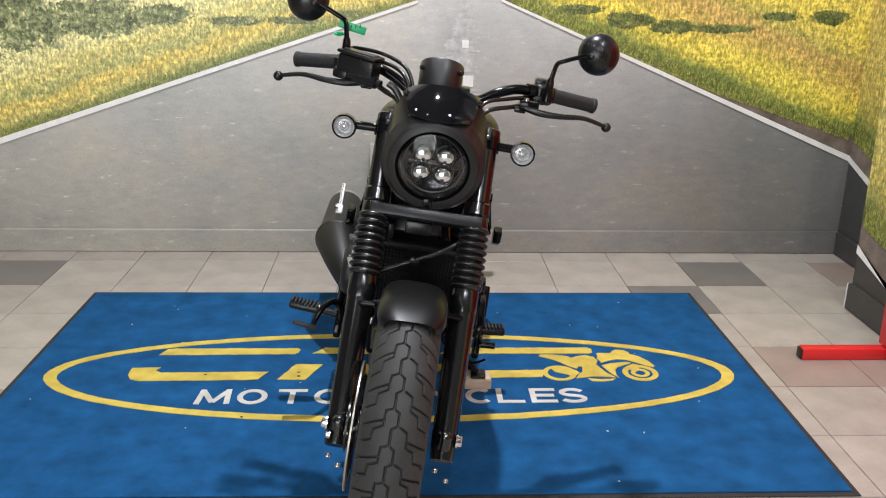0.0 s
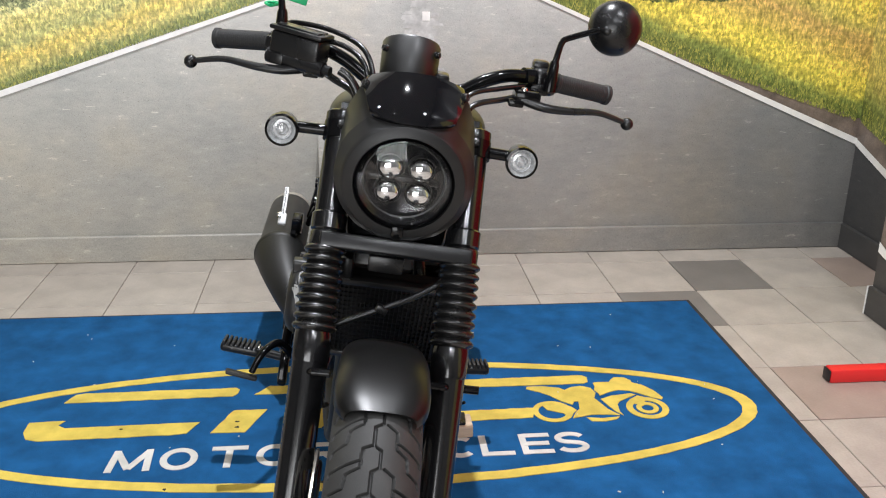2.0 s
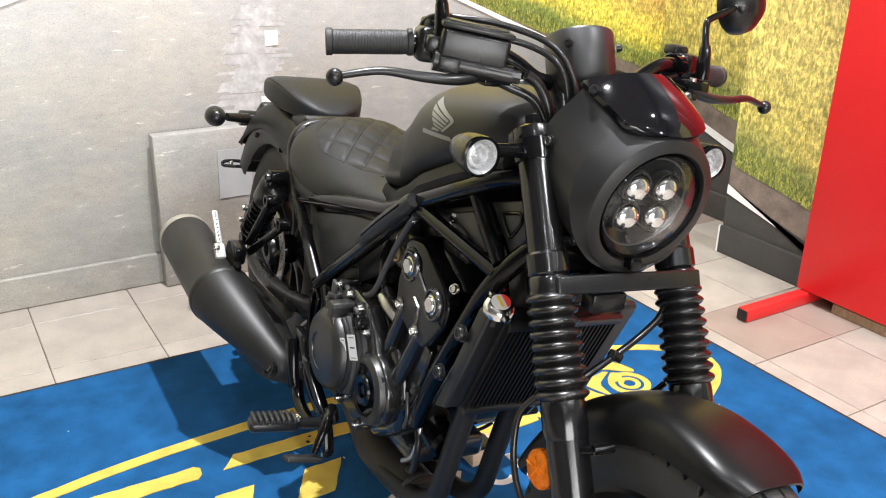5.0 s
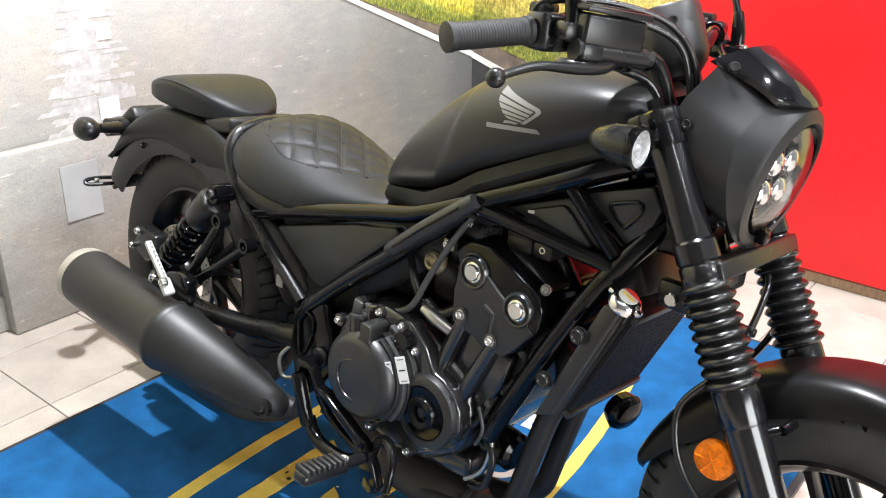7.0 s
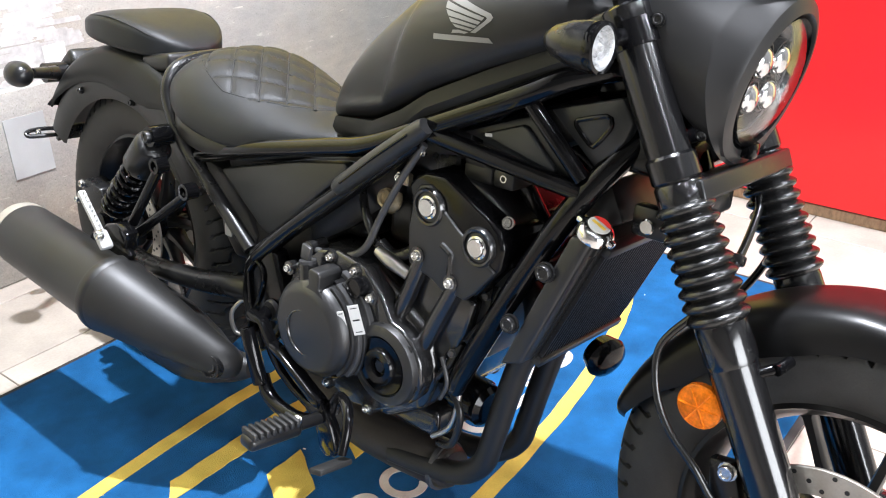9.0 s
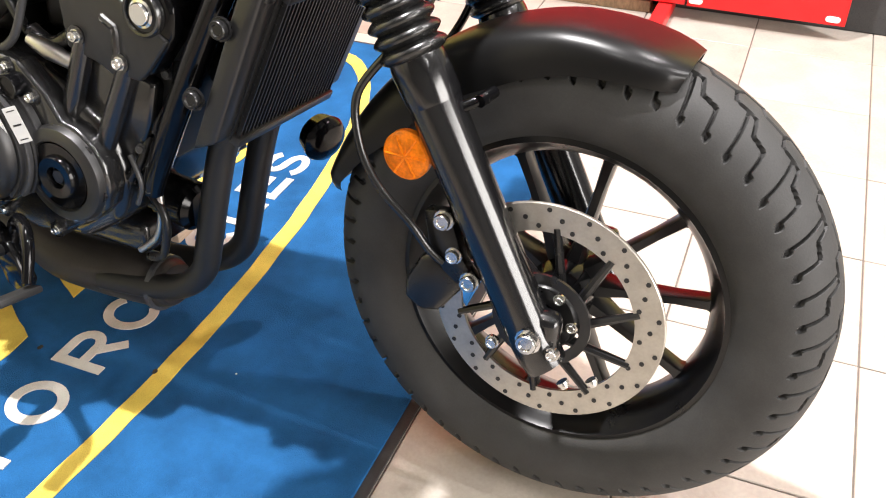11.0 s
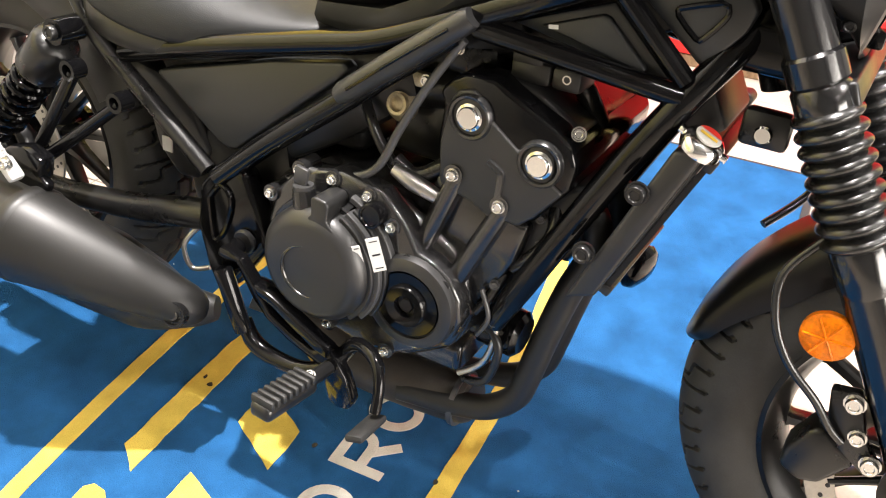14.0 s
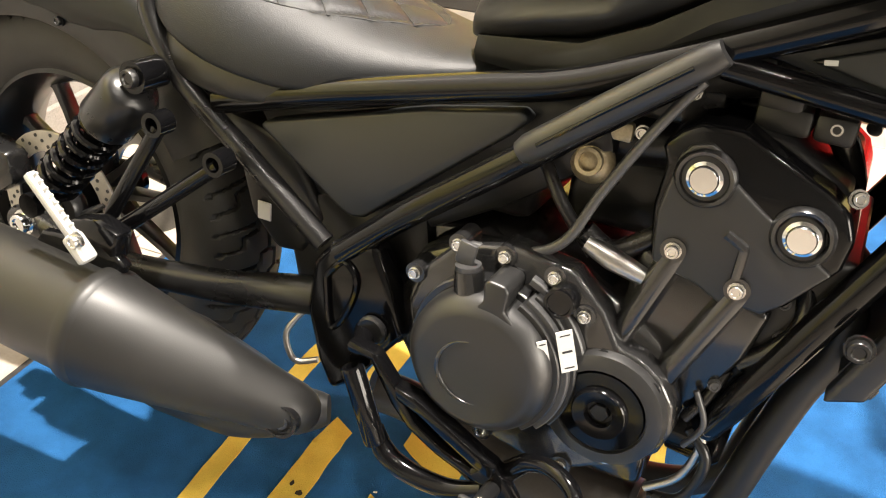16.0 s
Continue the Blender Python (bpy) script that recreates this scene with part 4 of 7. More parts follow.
def wheel(name, centre, radius, half, bead, label):
    cx, cy, cz = centre
    bm = bmesh.new()
    w = half * 0.72
    lathe(bm, [(bead + 0.006, -w), (bead - 0.004, -w - 0.003), (bead - 0.008, -w + 0.004), (bead - 0.013, -w * 0.8), (bead - 0.022, -0.022), (bead - 0.026, -0.012), (bead - 0.026, 0.012),
               (bead - 0.022, 0.022), (bead - 0.013, w * 0.8), (bead - 0.008, w - 0.004), (bead - 0.004, w + 0.003), (bead + 0.006, w), (bead + 0.002, 0)], centre, (0, 1, 0), 72, True)
    ob = part(name, bm, "rim", bike, label)
    bm = bmesh.new()
    lathe(bm, [(0.0, -0.062), (0.030, -0.062), (0.034, -0.05), (0.040, -0.030), (0.034, 0.0), (0.040, 0.030), (0.034, 0.05), (0.030, 0.062), (0, 0.062)], centre, (0, 1, 0), 32)
    part("hub", bm, "gloss", ob)
    bm = bmesh.new()
    rings = []
    for r, hw, ht, off in ((0.030, 0.011, 0.022, 0), (0.07, 0.0070, 0.015, 0), (0.13, 0.0062, 0.012, 0), (bead - 0.030, 0.0075, 0.012, 0), (bead - 0.020, 0.015, 0.013, 0)):
        rings.append([(r, off - ht, -hw * 0.7), (r, off - ht * 0.6, -hw), (r, off + ht * 0.6, -hw), (r, off + ht, -hw * 0.7),
                      (r, off + ht, hw * 0.7), (r, off + ht * 0.6, hw), (r, off - ht * 0.6, hw), (r, off - ht, hw * 0.7)])
    loft(bm, rings)
    spoke = part("spoke", bm, "satin", ob)
    spoke.matrix_basis = pose(cx, cy, cz, 0, -8, 0)
    for k in range(1, 10):
        share("spoke", spoke, ob, pose(cx, cy, cz, 0, -8 - 36 * k, 0))
    tyre("tyre", radius, bead, half, centre, ob, "treaded black rubber tyre with zigzag grooves")
    return ob


def brake_disc(parent, centre, r1, r0, y, holes, arms):
    cx, cz = centre
    bm = bmesh.new()
    lathe(bm, [(r0, y - 0.002), (r1 - 0.001, y - 0.002), (r1, y - 0.001), (r1, y + 0.002), (r0, y + 0.002)], (cx, 0, cz), (0, 1, 0), 72, True)
    d = part("brake_disc", bm, "disc", parent, "drilled steel brake disc")
    bm = bmesh.new()
    for k in range(holes):
        for q, (rr_, da) in enumerate(((0.2, 0.0), (0.5, 0.35), (0.8, 0.7))):
            a = 2 * math.pi * (k + da) / holes
            r = r0 + (r1 - r0) * rr_
            lathe(bm, [(0.0, -0.0006), (0.0029, -0.0006), (0.0029, 0.0006), (0.0, 0.0006)], (cx + r * math.cos(a), y - 0.0022, cz + r * math.sin(a)), (0, 1, 0), 8)
    part("drill_hole", bm, "plastic_black", parent)
    bm = bmesh.new()
    lathe(bm, [(0.02, y - 0.012), (0.038, y - 0.012), (0.042, y - 0.006), (0.042, y + 0.01), (0.02, y + 0.01)], (cx, 0, cz), (0, 1, 0), 32, True)
    carrier = part("disc_carrier", bm, "satin", parent)
    for k in range(arms):
        a = 2 * math.pi * k / arms + 0.3
        p0 = Vector((cx + 0.034 * math.cos(a - 0.5), y, cz + 0.034 * math.sin(a - 0.5)))
        p1 = Vector((cx + (r0 + 0.006) * math.cos(a), y, cz + (r0 + 0.006) * math.sin(a)))
        bm = bmesh.new()
        tube(bm, [p0, p1], [0.0065, 0.0045], 8, 1, True)
        part("carrier_arm", bm, "satin", parent)
    return d


def bolt_head(bm, p, axis, r=0.008, h=0.006):
    lathe(bm, [(0, h * 0.75), (r * 0.5, h * 0.75), (r * 0.62, h), (r * 0.9, h), (r, h * 0.8), (r, 0.0), (r * 1.25, 0), (r * 1.25, -0.004), (0, -0.004)], p, axis, 12)


def bolt(p, axis=(0, -1, 0), r=0.008, parent=None, material="bolt"):
    bm = bmesh.new()
    bolt_head(bm, Vector(p), axis, r, r * 0.8)
    return part("bolt", bm, material, parent or bike)


def both(fn):
    for s in (-1, 1):
        fn(s)


# ---- wheels and front end ----
fw = wheel("front_wheel", (1.478, 0.004, FZ), FR, 0.065, 0.195, "gloss black ten-spoke cast front wheel")
brake_disc(fw, (1.478, FZ), 0.1365, 0.103, -0.080, 18, 10)
rw = wheel("rear_wheel", (0.0, 0, RZ), RR, 0.072, 0.195, "gloss black cast rear wheel")
brake_disc(rw, (0.0, RZ), 0.115, 0.085, -0.082, 22, 5)
bm = bmesh.new()
lathe(bm, [(0.10, 0.078), (0.10, 0.084), (0.05, 0.084), (0.05, 0.078)], (0, 0, RZ), (0, 1, 0), 40, True)
part("rear_sprocket", bm, "steel", rw)

FY = 0.112


def fork(s):
    y = s * FY
    P = lambda z, dx=0.0: (fork_x(z) + dx, y, z)
    bm = bmesh.new()
    tube(bm, [P(0.270, 0.004), P(0.30), P(0.42), P(0.55)], [0.024, 0.0272, 0.0278, 0.0290], 24, 3)
    block(bm, (1.478, y, FZ - 0.004), (0.060, 0.030, 0.058), 0.012, 3)
    leg = part("fork_leg", bm, "leg_black", bike, "gloss black lower fork leg")
    bm = bmesh.new()
    tube(bm, [P(0.545), P(0.552), P(0.585), P(0.592)], [0.0285, 0.0305, 0.0305, 0.0290], 24, 1)
    part("collar", bm, "leg_black", leg)
    bm = bmesh.new()
    n = 9
    prof = []
    z0, z1 = 0.590, 0.715
    rings = []
    for k in range(n * 8 + 1):
        t = k / (n * 8)
        z = z0 + (z1 - z0) * t
        w_ = 1 - abs(2 * (n * t % 1.0) - 1)
        r = 0.0292 + 0.0080 * math.sin(math.pi / 2 * w_) - 0.003 * t
        prof.append((r, t))
    axis = (Vector(P(z1)) - Vector(P(z0)))
    lathe(bm, [(r, t * axis.length) for r, t in prof], P(z0), axis, 28)
    part("rubber_boot", bm, "boot", leg, "pleated black rubber fork gaiter")
    bm = bmesh.new()
    tube(bm, [P(0.705), P(0.80), P(0.895)], 0.0255, 22, 3)
    tube(bm, [P(0.885), P(0.889), P(0.912), P(0.915)], [0.026, 0.0285, 0.0285, 0.024], 22, 1)
    tube(bm, [P(0.912), P(0.928)], 0.011, 6, 1)
    tube(bm, [P(0.735), P(0.738), P(0.76), P(0.763)], [0.026, 0.029, 0.029, 0.026], 22, 1)
    part("fork_tube", bm, "leg_black", bike, "gloss black fork tube cover")
    for z, r in ((0.272, 0.0055), (0.268, 0.0055)):
        bolt((fork_x(z) + 0.03 + (0.272 - z) * 6, y - 0.012 + (0.272 - z) * 6, z - 0.012), (0.6, 0, -0.8), r, leg)
    # turn signal on its ring
    bm = bmesh.new()
    tube(bm, [(fork_x(0.885), y + s * 0.02, 0.885), (fork_x(0.885), s * 0.182 - 0.007, 0.884)], 0.0100, 12, 1)
    tube(bm, [P(0.872), P(0.898)], 0.030, 20, 1)
    sig = part("turn_signal", bm, "gloss", bike, "black bullet turn signal with a clear lens")
    c = (1.152, s * 0.202 - 0.007, 0.880)
    bm = bmesh.new()
    lathe(bm, [(0, -0.044), (0.008, -0.042), (0.017, -0.030), (0.024, -0.010), (0.0265, 0.010), (0.027, 0.022), (0.024, 0.022), (0.0235, 0.013), (0, 0.013)], c, (1, 0, 0), 28)
    part("shell", bm, "satin", sig)
    bm = bmesh.new()
    lathe(bm, [(0.0268, 0.018), (0.0280, 0.023), (0.0272, 0.029), (0.0235, 0.030), (0.023, 0.024)], c, (1, 0, 0), 28, True)
    part("bezel", bm, "gloss", sig, "black lens ring")
    bm = bmesh.new()
    lathe(bm, [(0, 0.034), (0.012, 0.033), (0.0235, 0.028), (0.0235, 0.026), (0.012, 0.031), (0, 0.032)], c, (1, 0, 0), 28)
    part("lens", bm, "lens", sig, "clear lens")
    bm = bmesh.new()
    lathe(bm, [(0, 0.028), (0.003, 0.0275), (0.0055, 0.022), (0.008, 0.020), (0.0095, 0.0235), (0.011, 0.020), (0.015, 0.019), (0.0165, 0.0235), (0.018, 0.020), (0.0215, 0.026), (0.0236, 0.0275), (0.0236, 0.014), (0, 0.014)], c, (1, 0, 0), 32)
    part("reflector_bowl", bm, "lens_milk", sig, "ribbed silver reflector")


both(fork)
bm = bmesh.new()
block(bm, (1.250, 0.003, 0.724), (0.058, 0.250, 0.026), 0.004, 3, pose(0, 0, 0, 0, -24, 0))
yoke = part("lower_clamp", bm, "yoke_grey", bike, "satin grey metal lower fork clamp")
for s in (-1, 1):
    bm = bmesh.new()
    tube(bm, [(fork_x(0.700), s * FY, 0.700), (fork_x(0.703), s * FY, 0.703), (fork_x(0.732), s * FY, 0.732), (fork_x(0.735), s * FY, 0.735)], [0.026, 0.0285, 0.0285, 0.026], 24, 1)
    part("clamp_ring", bm, "leg_black", yoke)
bm = bmesh.new()
block(bm, (1.240, -0.01, 0.694), (0.03, 0.06, 0.03), 0.006, 2)
part("horn_bracket", bm, "satin", yoke)

bm = bmesh.new()
block(bm, (1.140, 0, 0.900), (0.066, 0.262, 0.026), 0.008, 3, pose(0, 0, 0, 0, -24, 0))
part("top_clamp", bm, "satin", bike)
bm = bmesh.new()
tube(bm, [(1.205, 0, 0.70), (1.100, 0, 0.915)], 0.034, 24, 1)
block(bm, (1.125, 0, 0.845), (0.10, 0.10, 0.11), 0.015, 3)
block(bm, (1.150, 0, 0.79), (0.06, 0.12, 0.06), 0.012, 3)
block(bm, (1.178, 0, 0.748), (0.080, 0.17, 0.055), 0.012, 3)
part("steering_head", bm, "gloss", bike)
for s in (-1, 1):
    bm = bmesh.new()
    bolt_head(bm, (1.480, s * 0.140, FZ - 0.002), (0, s, 0), 0.012, 0.009)
    part("axle_nut", bm, "chrome", fw, "bright front axle end")
for x, z in ((1.506, 0.298), (1.436, 0.290)):
    bolt((x, -0.13, z), (0, -1, 0), 0.0065, fw)
# sensor ring by the hub
bm = bmesh.new()
lathe(bm, [(0.046, -0.096), (0.058, -0.096), (0.058, -0.092), (0.046, -0.092)], (1.478, 0, FZ), (0, 1, 0), 40, True)
part("sensor_ring", bm, "satin", fw)
for k in range(6):
    a = k * math.pi / 3
    bolt((1.478 + 0.036 * math.cos(a), -0.094, FZ + 0.036 * math.sin(a)), (0, -1, 0), 0.0055, fw)

# front mudguard
bm = bmesh.new()
rings = []
for k in range(33):
    a = radians(71 + (169 - 71) * k / 32)
    tip = (0.72, 0.88, 0.95, 0.985)[k] if k < 4 else min(1.0, (32 - k) / 4.0 + 0.55)
    base = 0.3185 - 0.007 * max(0.0, 1 - k / 8.0)
    side = (0.020 + 0.032 * min(1.0, k / 13.0) ** 0.8) * min(1.0, 0.22 + (32 - k) / 11.0)
    row = []
    for j in range(25):
        v = -1 + 2 * j / 24
        c_, s_ = abs(math.cos(v * math.pi / 2)), abs(math.sin(v * math.pi / 2))
        y = 0.005 + 0.0695 * tip * math.copysign(s_ ** 0.66, v)
        r = base - side * (1 - c_ ** 0.60) - 0.003 * v * v
        row.append(Vector((1.478 + r * math.cos(a), y, FZ + r * math.sin(a))))
    rings.append(row + [p + (Vector((1.478, p.y * 0.9, FZ)) - p).normalized() * 0.004 for p in reversed(row)])
loft(bm, rings)
guard = part("front_mudguard", bm, "paint_black", bike, "matt black front mudguard", 60)
for s in (-1, 1):
    bm = bmesh.new()
    tube(bm, [(fork_x(0.535) + 0.01, s * 0.118, 0.535), (1.372, s * 0.108, 0.546), (1.392, s * 0.092, 0.556)], 0.0065, 10, 2)
    tube(bm, [(1.388, s * 0.104, 0.554), (1.392, s * 0.076, 0.557)], 0.0068, 12, 1)
    part("stay", bm, "gloss", guard)
# side reflector, brake hose and caliper
bm = bmesh.new()
lathe(bm, [(0, 0.007), (0.024, 0.006), (0.0275, 0.003), (0.0275, -0.005), (0, -0.005)], (1.320, -0.126, 0.488), (0, -1, 0), 28)
refl = part("side_reflector", bm, "amber", bike, "round amber side reflector")
bm = bmesh.new()
for k in range(6):
    a = k * math.pi / 3
    tube(bm, [(1.320, -0.1335, 0.488), (1.320 + 0.024 * math.cos(a), -0.1325, 0.488 + 0.024 * math.sin(a))], 0.0012, 6, 1)
part("facet_line", bm, "amber", refl)
bm = bmesh.new()
tube(bm, [(1.290, -0.12, 0.590), (1.262, -0.132, 0.545), (1.268, -0.138, 0.495), (1.292, -0.140, 0.452), (1.330, -0.136, 0.415), (1.352, -0.130, 0.385), (1.368, -0.125, 0.37)], 0.0048, 10, 8)
part("brake_hose", bm, "boot", bike)
bm = bmesh.new()
plate(bm, [(1.316, 0.305), (1.318, 0.330), (1.336, 0.366), (1.352, 0.372), (1.384, 0.352), (1.390, 0.338), (1.362, 0.298), (1.340, 0.292)], -0.118, -0.072, 0.008, 3)
cal = part("front_caliper", bm, "satin", bike, "satin black front brake caliper")
bm = bmesh.new()
plate(bm, [(1.341, 0.428), (1.371, 0.433), (1.391, 0.378), (1.411, 0.353), (1.398, 0.338), (1.368, 0.358), (1.348, 0.388)], -0.124, -0.108, 0.003)
part("bracket", bm, "satin", cal)
for x, z in ((1.367, 0.423), (1.402, 0.356)):
    bolt((x, -0.128, z), (0, -1, 0), 0.0095, cal)
bolt((1.381, -0.127, 0.383), (0, -1, 0), 0.008, cal)

# ---- cowl, headlamp, screen, gauge ----
LC, LR = Vector((1.283, 0, 0.8425)), 0.0995
TAB = [(0, (1.228, 0, 1.001)), (28, (1.214, 0.060, 0.998)), (38, (1.203, 0.080, 0.988)), (56, (1.172, 0.105, 0.936)), (70, (1.164, 0.1110, 0.910)), (92, (1.187, 0.1115, 0.868)),
       (118, (1.226, 0.101, 0.808)), (142, (1.258, 0.075, 0.771)), (165, (1.266, 0.03, 0.749)), (180, (1.267, 0, 0.746))]


def rim_at(deg):
    deg = abs(deg)
    for (a, p), (b, q) in zip(TAB, TAB[1:]):
        if deg <= b:
            t = (deg - a) / (b - a)
            return Vector(p).lerp(Vector(q), t)
    return Vector(TAB[-1][1])


def cowl_ring(f, n=72):
    """f 0: the lamp's lip, 1: the rear edge."""
    row = []
    for k in range(n):
        deg = -180 + 360 * k / n
        a = radians(deg)
        lip = LC + Vector((0.020 * math.cos(a) - 0.006, LR * math.sin(a), LR * math.cos(a)))
        back = rim_at(deg)
        back.y = math.copysign(back.y, deg)
        p = lip.lerp(back, f)
        out = Vector((0.35, math.sin(a), math.cos(a))).normalized()
        brow = max(0.0, math.cos(min(abs(deg), 60) * 1.5 * math.pi / 180))
        side = max(0.0, 1 - abs(abs(deg) - 95) / 60.0)
        fold = f / 0.3 if f < 0.3 else (1 - f) / 0.7
        row.append(p + out * ((0.003 + 0.0085 * side) * fold - 0.010 * brow * math.sin(math.pi * f) ** 1.1))
    return row


bm = bmesh.new()
rings = []
for inset, dx in ((0.0205, -0.022), (0.0202, 0.004), (0.0188, 0.0072), (0.0110, 0.0064), (0.0025, 0.0030)):
    rings.append([p + Vector((dx, 0, 0)) + (Vector((p.x, LC.y, LC.z)) - p).normalized() * inset for p in cowl_ring(0.0)])
rings += [cowl_ring(f) for f in (0.0, 0.04, 0.10, 0.20, 0.28, 0.30, 0.32, 0.45, 0.6, 0.75, 0.9, 1.0)]
rings.append([p + Vector((-0.004, 0, 0)) + (Vector((1.2, 0, 0.86)) - p).normalized() * 0.005 for p in cowl_ring(1.0)])
loft(bm, rings, True, False)
cowl = part("headlamp_cowl", bm, "paint", bike, "matt graphite headlamp cowl", 24)
for s in (-1, 1):
    for p, ax in (((1.219, s * 0.081, 0.982), (0.5, s * 0.8, 0.4)), ((1.186, s * 0.1135, 0.906), (0.1, s, 0.1)), ((1.248, s * 0.090, 0.788), (0.1, s, -0.4))):
        bm = bmesh.new()
        bolt_head(bm, Vector(p), ax, 0.0065, 0.004)
        part("screw", bm, "satin", cowl)
# smoked screen over the brow
bm = bmesh.new()
rings = []
for j in range(11):
    t = j / 10
    z = 0.944 + (1.010 - 0.944) * t
    x = 1.304 - 0.030 * t - 0.050 * t * t
    hw = 0.0655 + 0.0205 * t - (0.005 if j == 0 else 0) - (0.004 if j == 10 else 0)
    row = []
    for k in range(25):
        v = -1 + 2 * k / 24
        row.append(Vector((x - (0.022 + 0.010 * t) * v * v, hw * v, z + 0.003 * v * v * (1 - t) - 0.021 * abs(v) ** 2.4 * t)))
    rings.append(row + [p + Vector((-0.006, 0, -0.005)) for p in reversed(row)])
loft(bm, rings)
part("screen", bm, "dark_glass", cowl, "smoked black fly screen", 60)
# headlamp
bm = bmesh.new()
lathe(bm, [(0.0, -0.075), (0.05, -0.07), (0.074, -0.045), (0.0788, -0.020), (0.0788, -0.002), (0.0765, 0.001), (0.0745, -0.006), (0.072, -0.034), (0.0, -0.036)], LC, (1, 0, -0.2), 56)
lamp = part("headlamp", bm, "gloss", bike, "round black headlamp with four clear projector lenses")
bm = bmesh.new()
lathe(bm, [(0.0, 0.010), (0.03, 0.008), (0.055, 0.003), (0.0742, -0.006), (0.0742, -0.008), (0.055, 0.001), (0.03, 0.006), (0, 0.008)], LC + Vector((0.004, 0, 0)), (1, 0, -0.2), 48)
part("lamp_glass", bm, "lens", lamp, "clear domed lamp glass")
bm = bmesh.new()
lathe(bm, [(0.0, -0.029), (0.040, -0.027), (0.058, -0.021), (0.068, -0.014), (0.0745, -0.006), (0.0735, -0.016), (0.060, -0.024), (0.0, -0.032)], LC, (1, 0, -0.2), 48)
part("bowl", bm, "bowl", lamp, "glossy black lamp bowl")
bm = bmesh.new()
lathe(bm, [(0.0640, -0.0165), (0.0662, -0.0150), (0.0672, -0.0160), (0.0650, -0.0178)], LC, (1, 0, -0.2), 56, True)
part("bowl_ring", bm, "alu_dark", lamp, "thin grey ring in the lamp bowl")
for y in (-0.0245, 0.0255):
    for z, h in ((0.868, 0.018), (0.825, 0.018)):
        bm = bmesh.new()
        lathe(bm, [(0.0222, -0.016), (0.0222, -0.002), (0.0205, -0.002), (0.0195, -0.016)], (1.273 + (z - 0.849) * 0.2, y, z), (1, 0, -0.2), 28, True)
        cup = part("lens_cup", bm, "satin", lamp)
        bm = bmesh.new()
        ball(bm, (1.270 + (z - 0.849) * 0.2, y, z), (0.011, 0.0198, 0.0182), 20)
        part("projector_lens", bm, "led", lamp, "clear projector lens")

bm = bmesh.new()
block(bm, (1.257, 0, 0.846), (0.012, 0.115, 0.012), 0.004)
block(bm, (1.262, 0, 0.898), (0.010, 0.075, 0.005), 0.002)
part("divider", bm, "satin", lamp)
bm = bmesh.new()
block(bm, (1.270, 0, 0.762), (0.018, 0.020, 0.020), 0.004, 2)
part("rim_clip", bm, "gloss", lamp)
# gauge
bm = bmesh.new()
ga = Vector((-0.42, 0, 0.9)).normalized()
lathe(bm, [(0.030, -0.070), (0.044, -0.055), (0.0495, -0.040), (0.0505, 0.022), (0.048, 0.026), (0.043, 0.026)], (1.082, -0.013, 1.012), ga, 40)
gauge = part("gauge", bm, "matte", bike, "round satin black instrument pod")
bm = bmesh.new()
lathe(bm, [(0, 0.0235), (0.043, 0.0235), (0.043, 0.020), (0, 0.020)], (1.082, -0.013, 1.012), ga, 40)
part("gauge_glass", bm, "dark_glass", gauge)
for s in (-1, 1):
    bolt((1.112, -0.013 + s * 0.045, 1.028), (0.5, s * 0.8, 0.2), 0.005, gauge, "satin")

# ---- handlebar and controls ----
bm = bmesh.new()
half = [(1.085, 0.0, 0.968), (1.087, 0.055, 0.968), (1.087, 0.085, 0.972), (1.078, 0.120, 0.992), (1.064, 0.165, 1.006), (1.043, 0.215, 1.004), (1.018, 0.265, 0.997), (0.985, 0.355, 0.986)]
tube(bm, [(x, -y, z) for x, y, z in reversed(half)] + half[1:], 0.0118, 16, 5)
part("handlebar", bm, "gloss", bike, "gloss black wide handlebar")
for s in (-1, 1):
    bm = bmesh.new()
    block(bm, (1.090, s * 0.045, 0.972), (0.04, 0.026, 0.05), 0.006)
    tube(bm, [(1.118, s * 0.045, 0.905), (1.092, s * 0.045, 0.965)], 0.017, 16, 1)
    part("bar_clamp", bm, "satin", bike)


def bar_point(t, s):
    a, b = Vector((1.022, 0.252, 0.999)), Vector((0.984, 0.362, 0.985))
    p = a.lerp(b, t)
    return Vector((p.x, s * p.y, p.z))


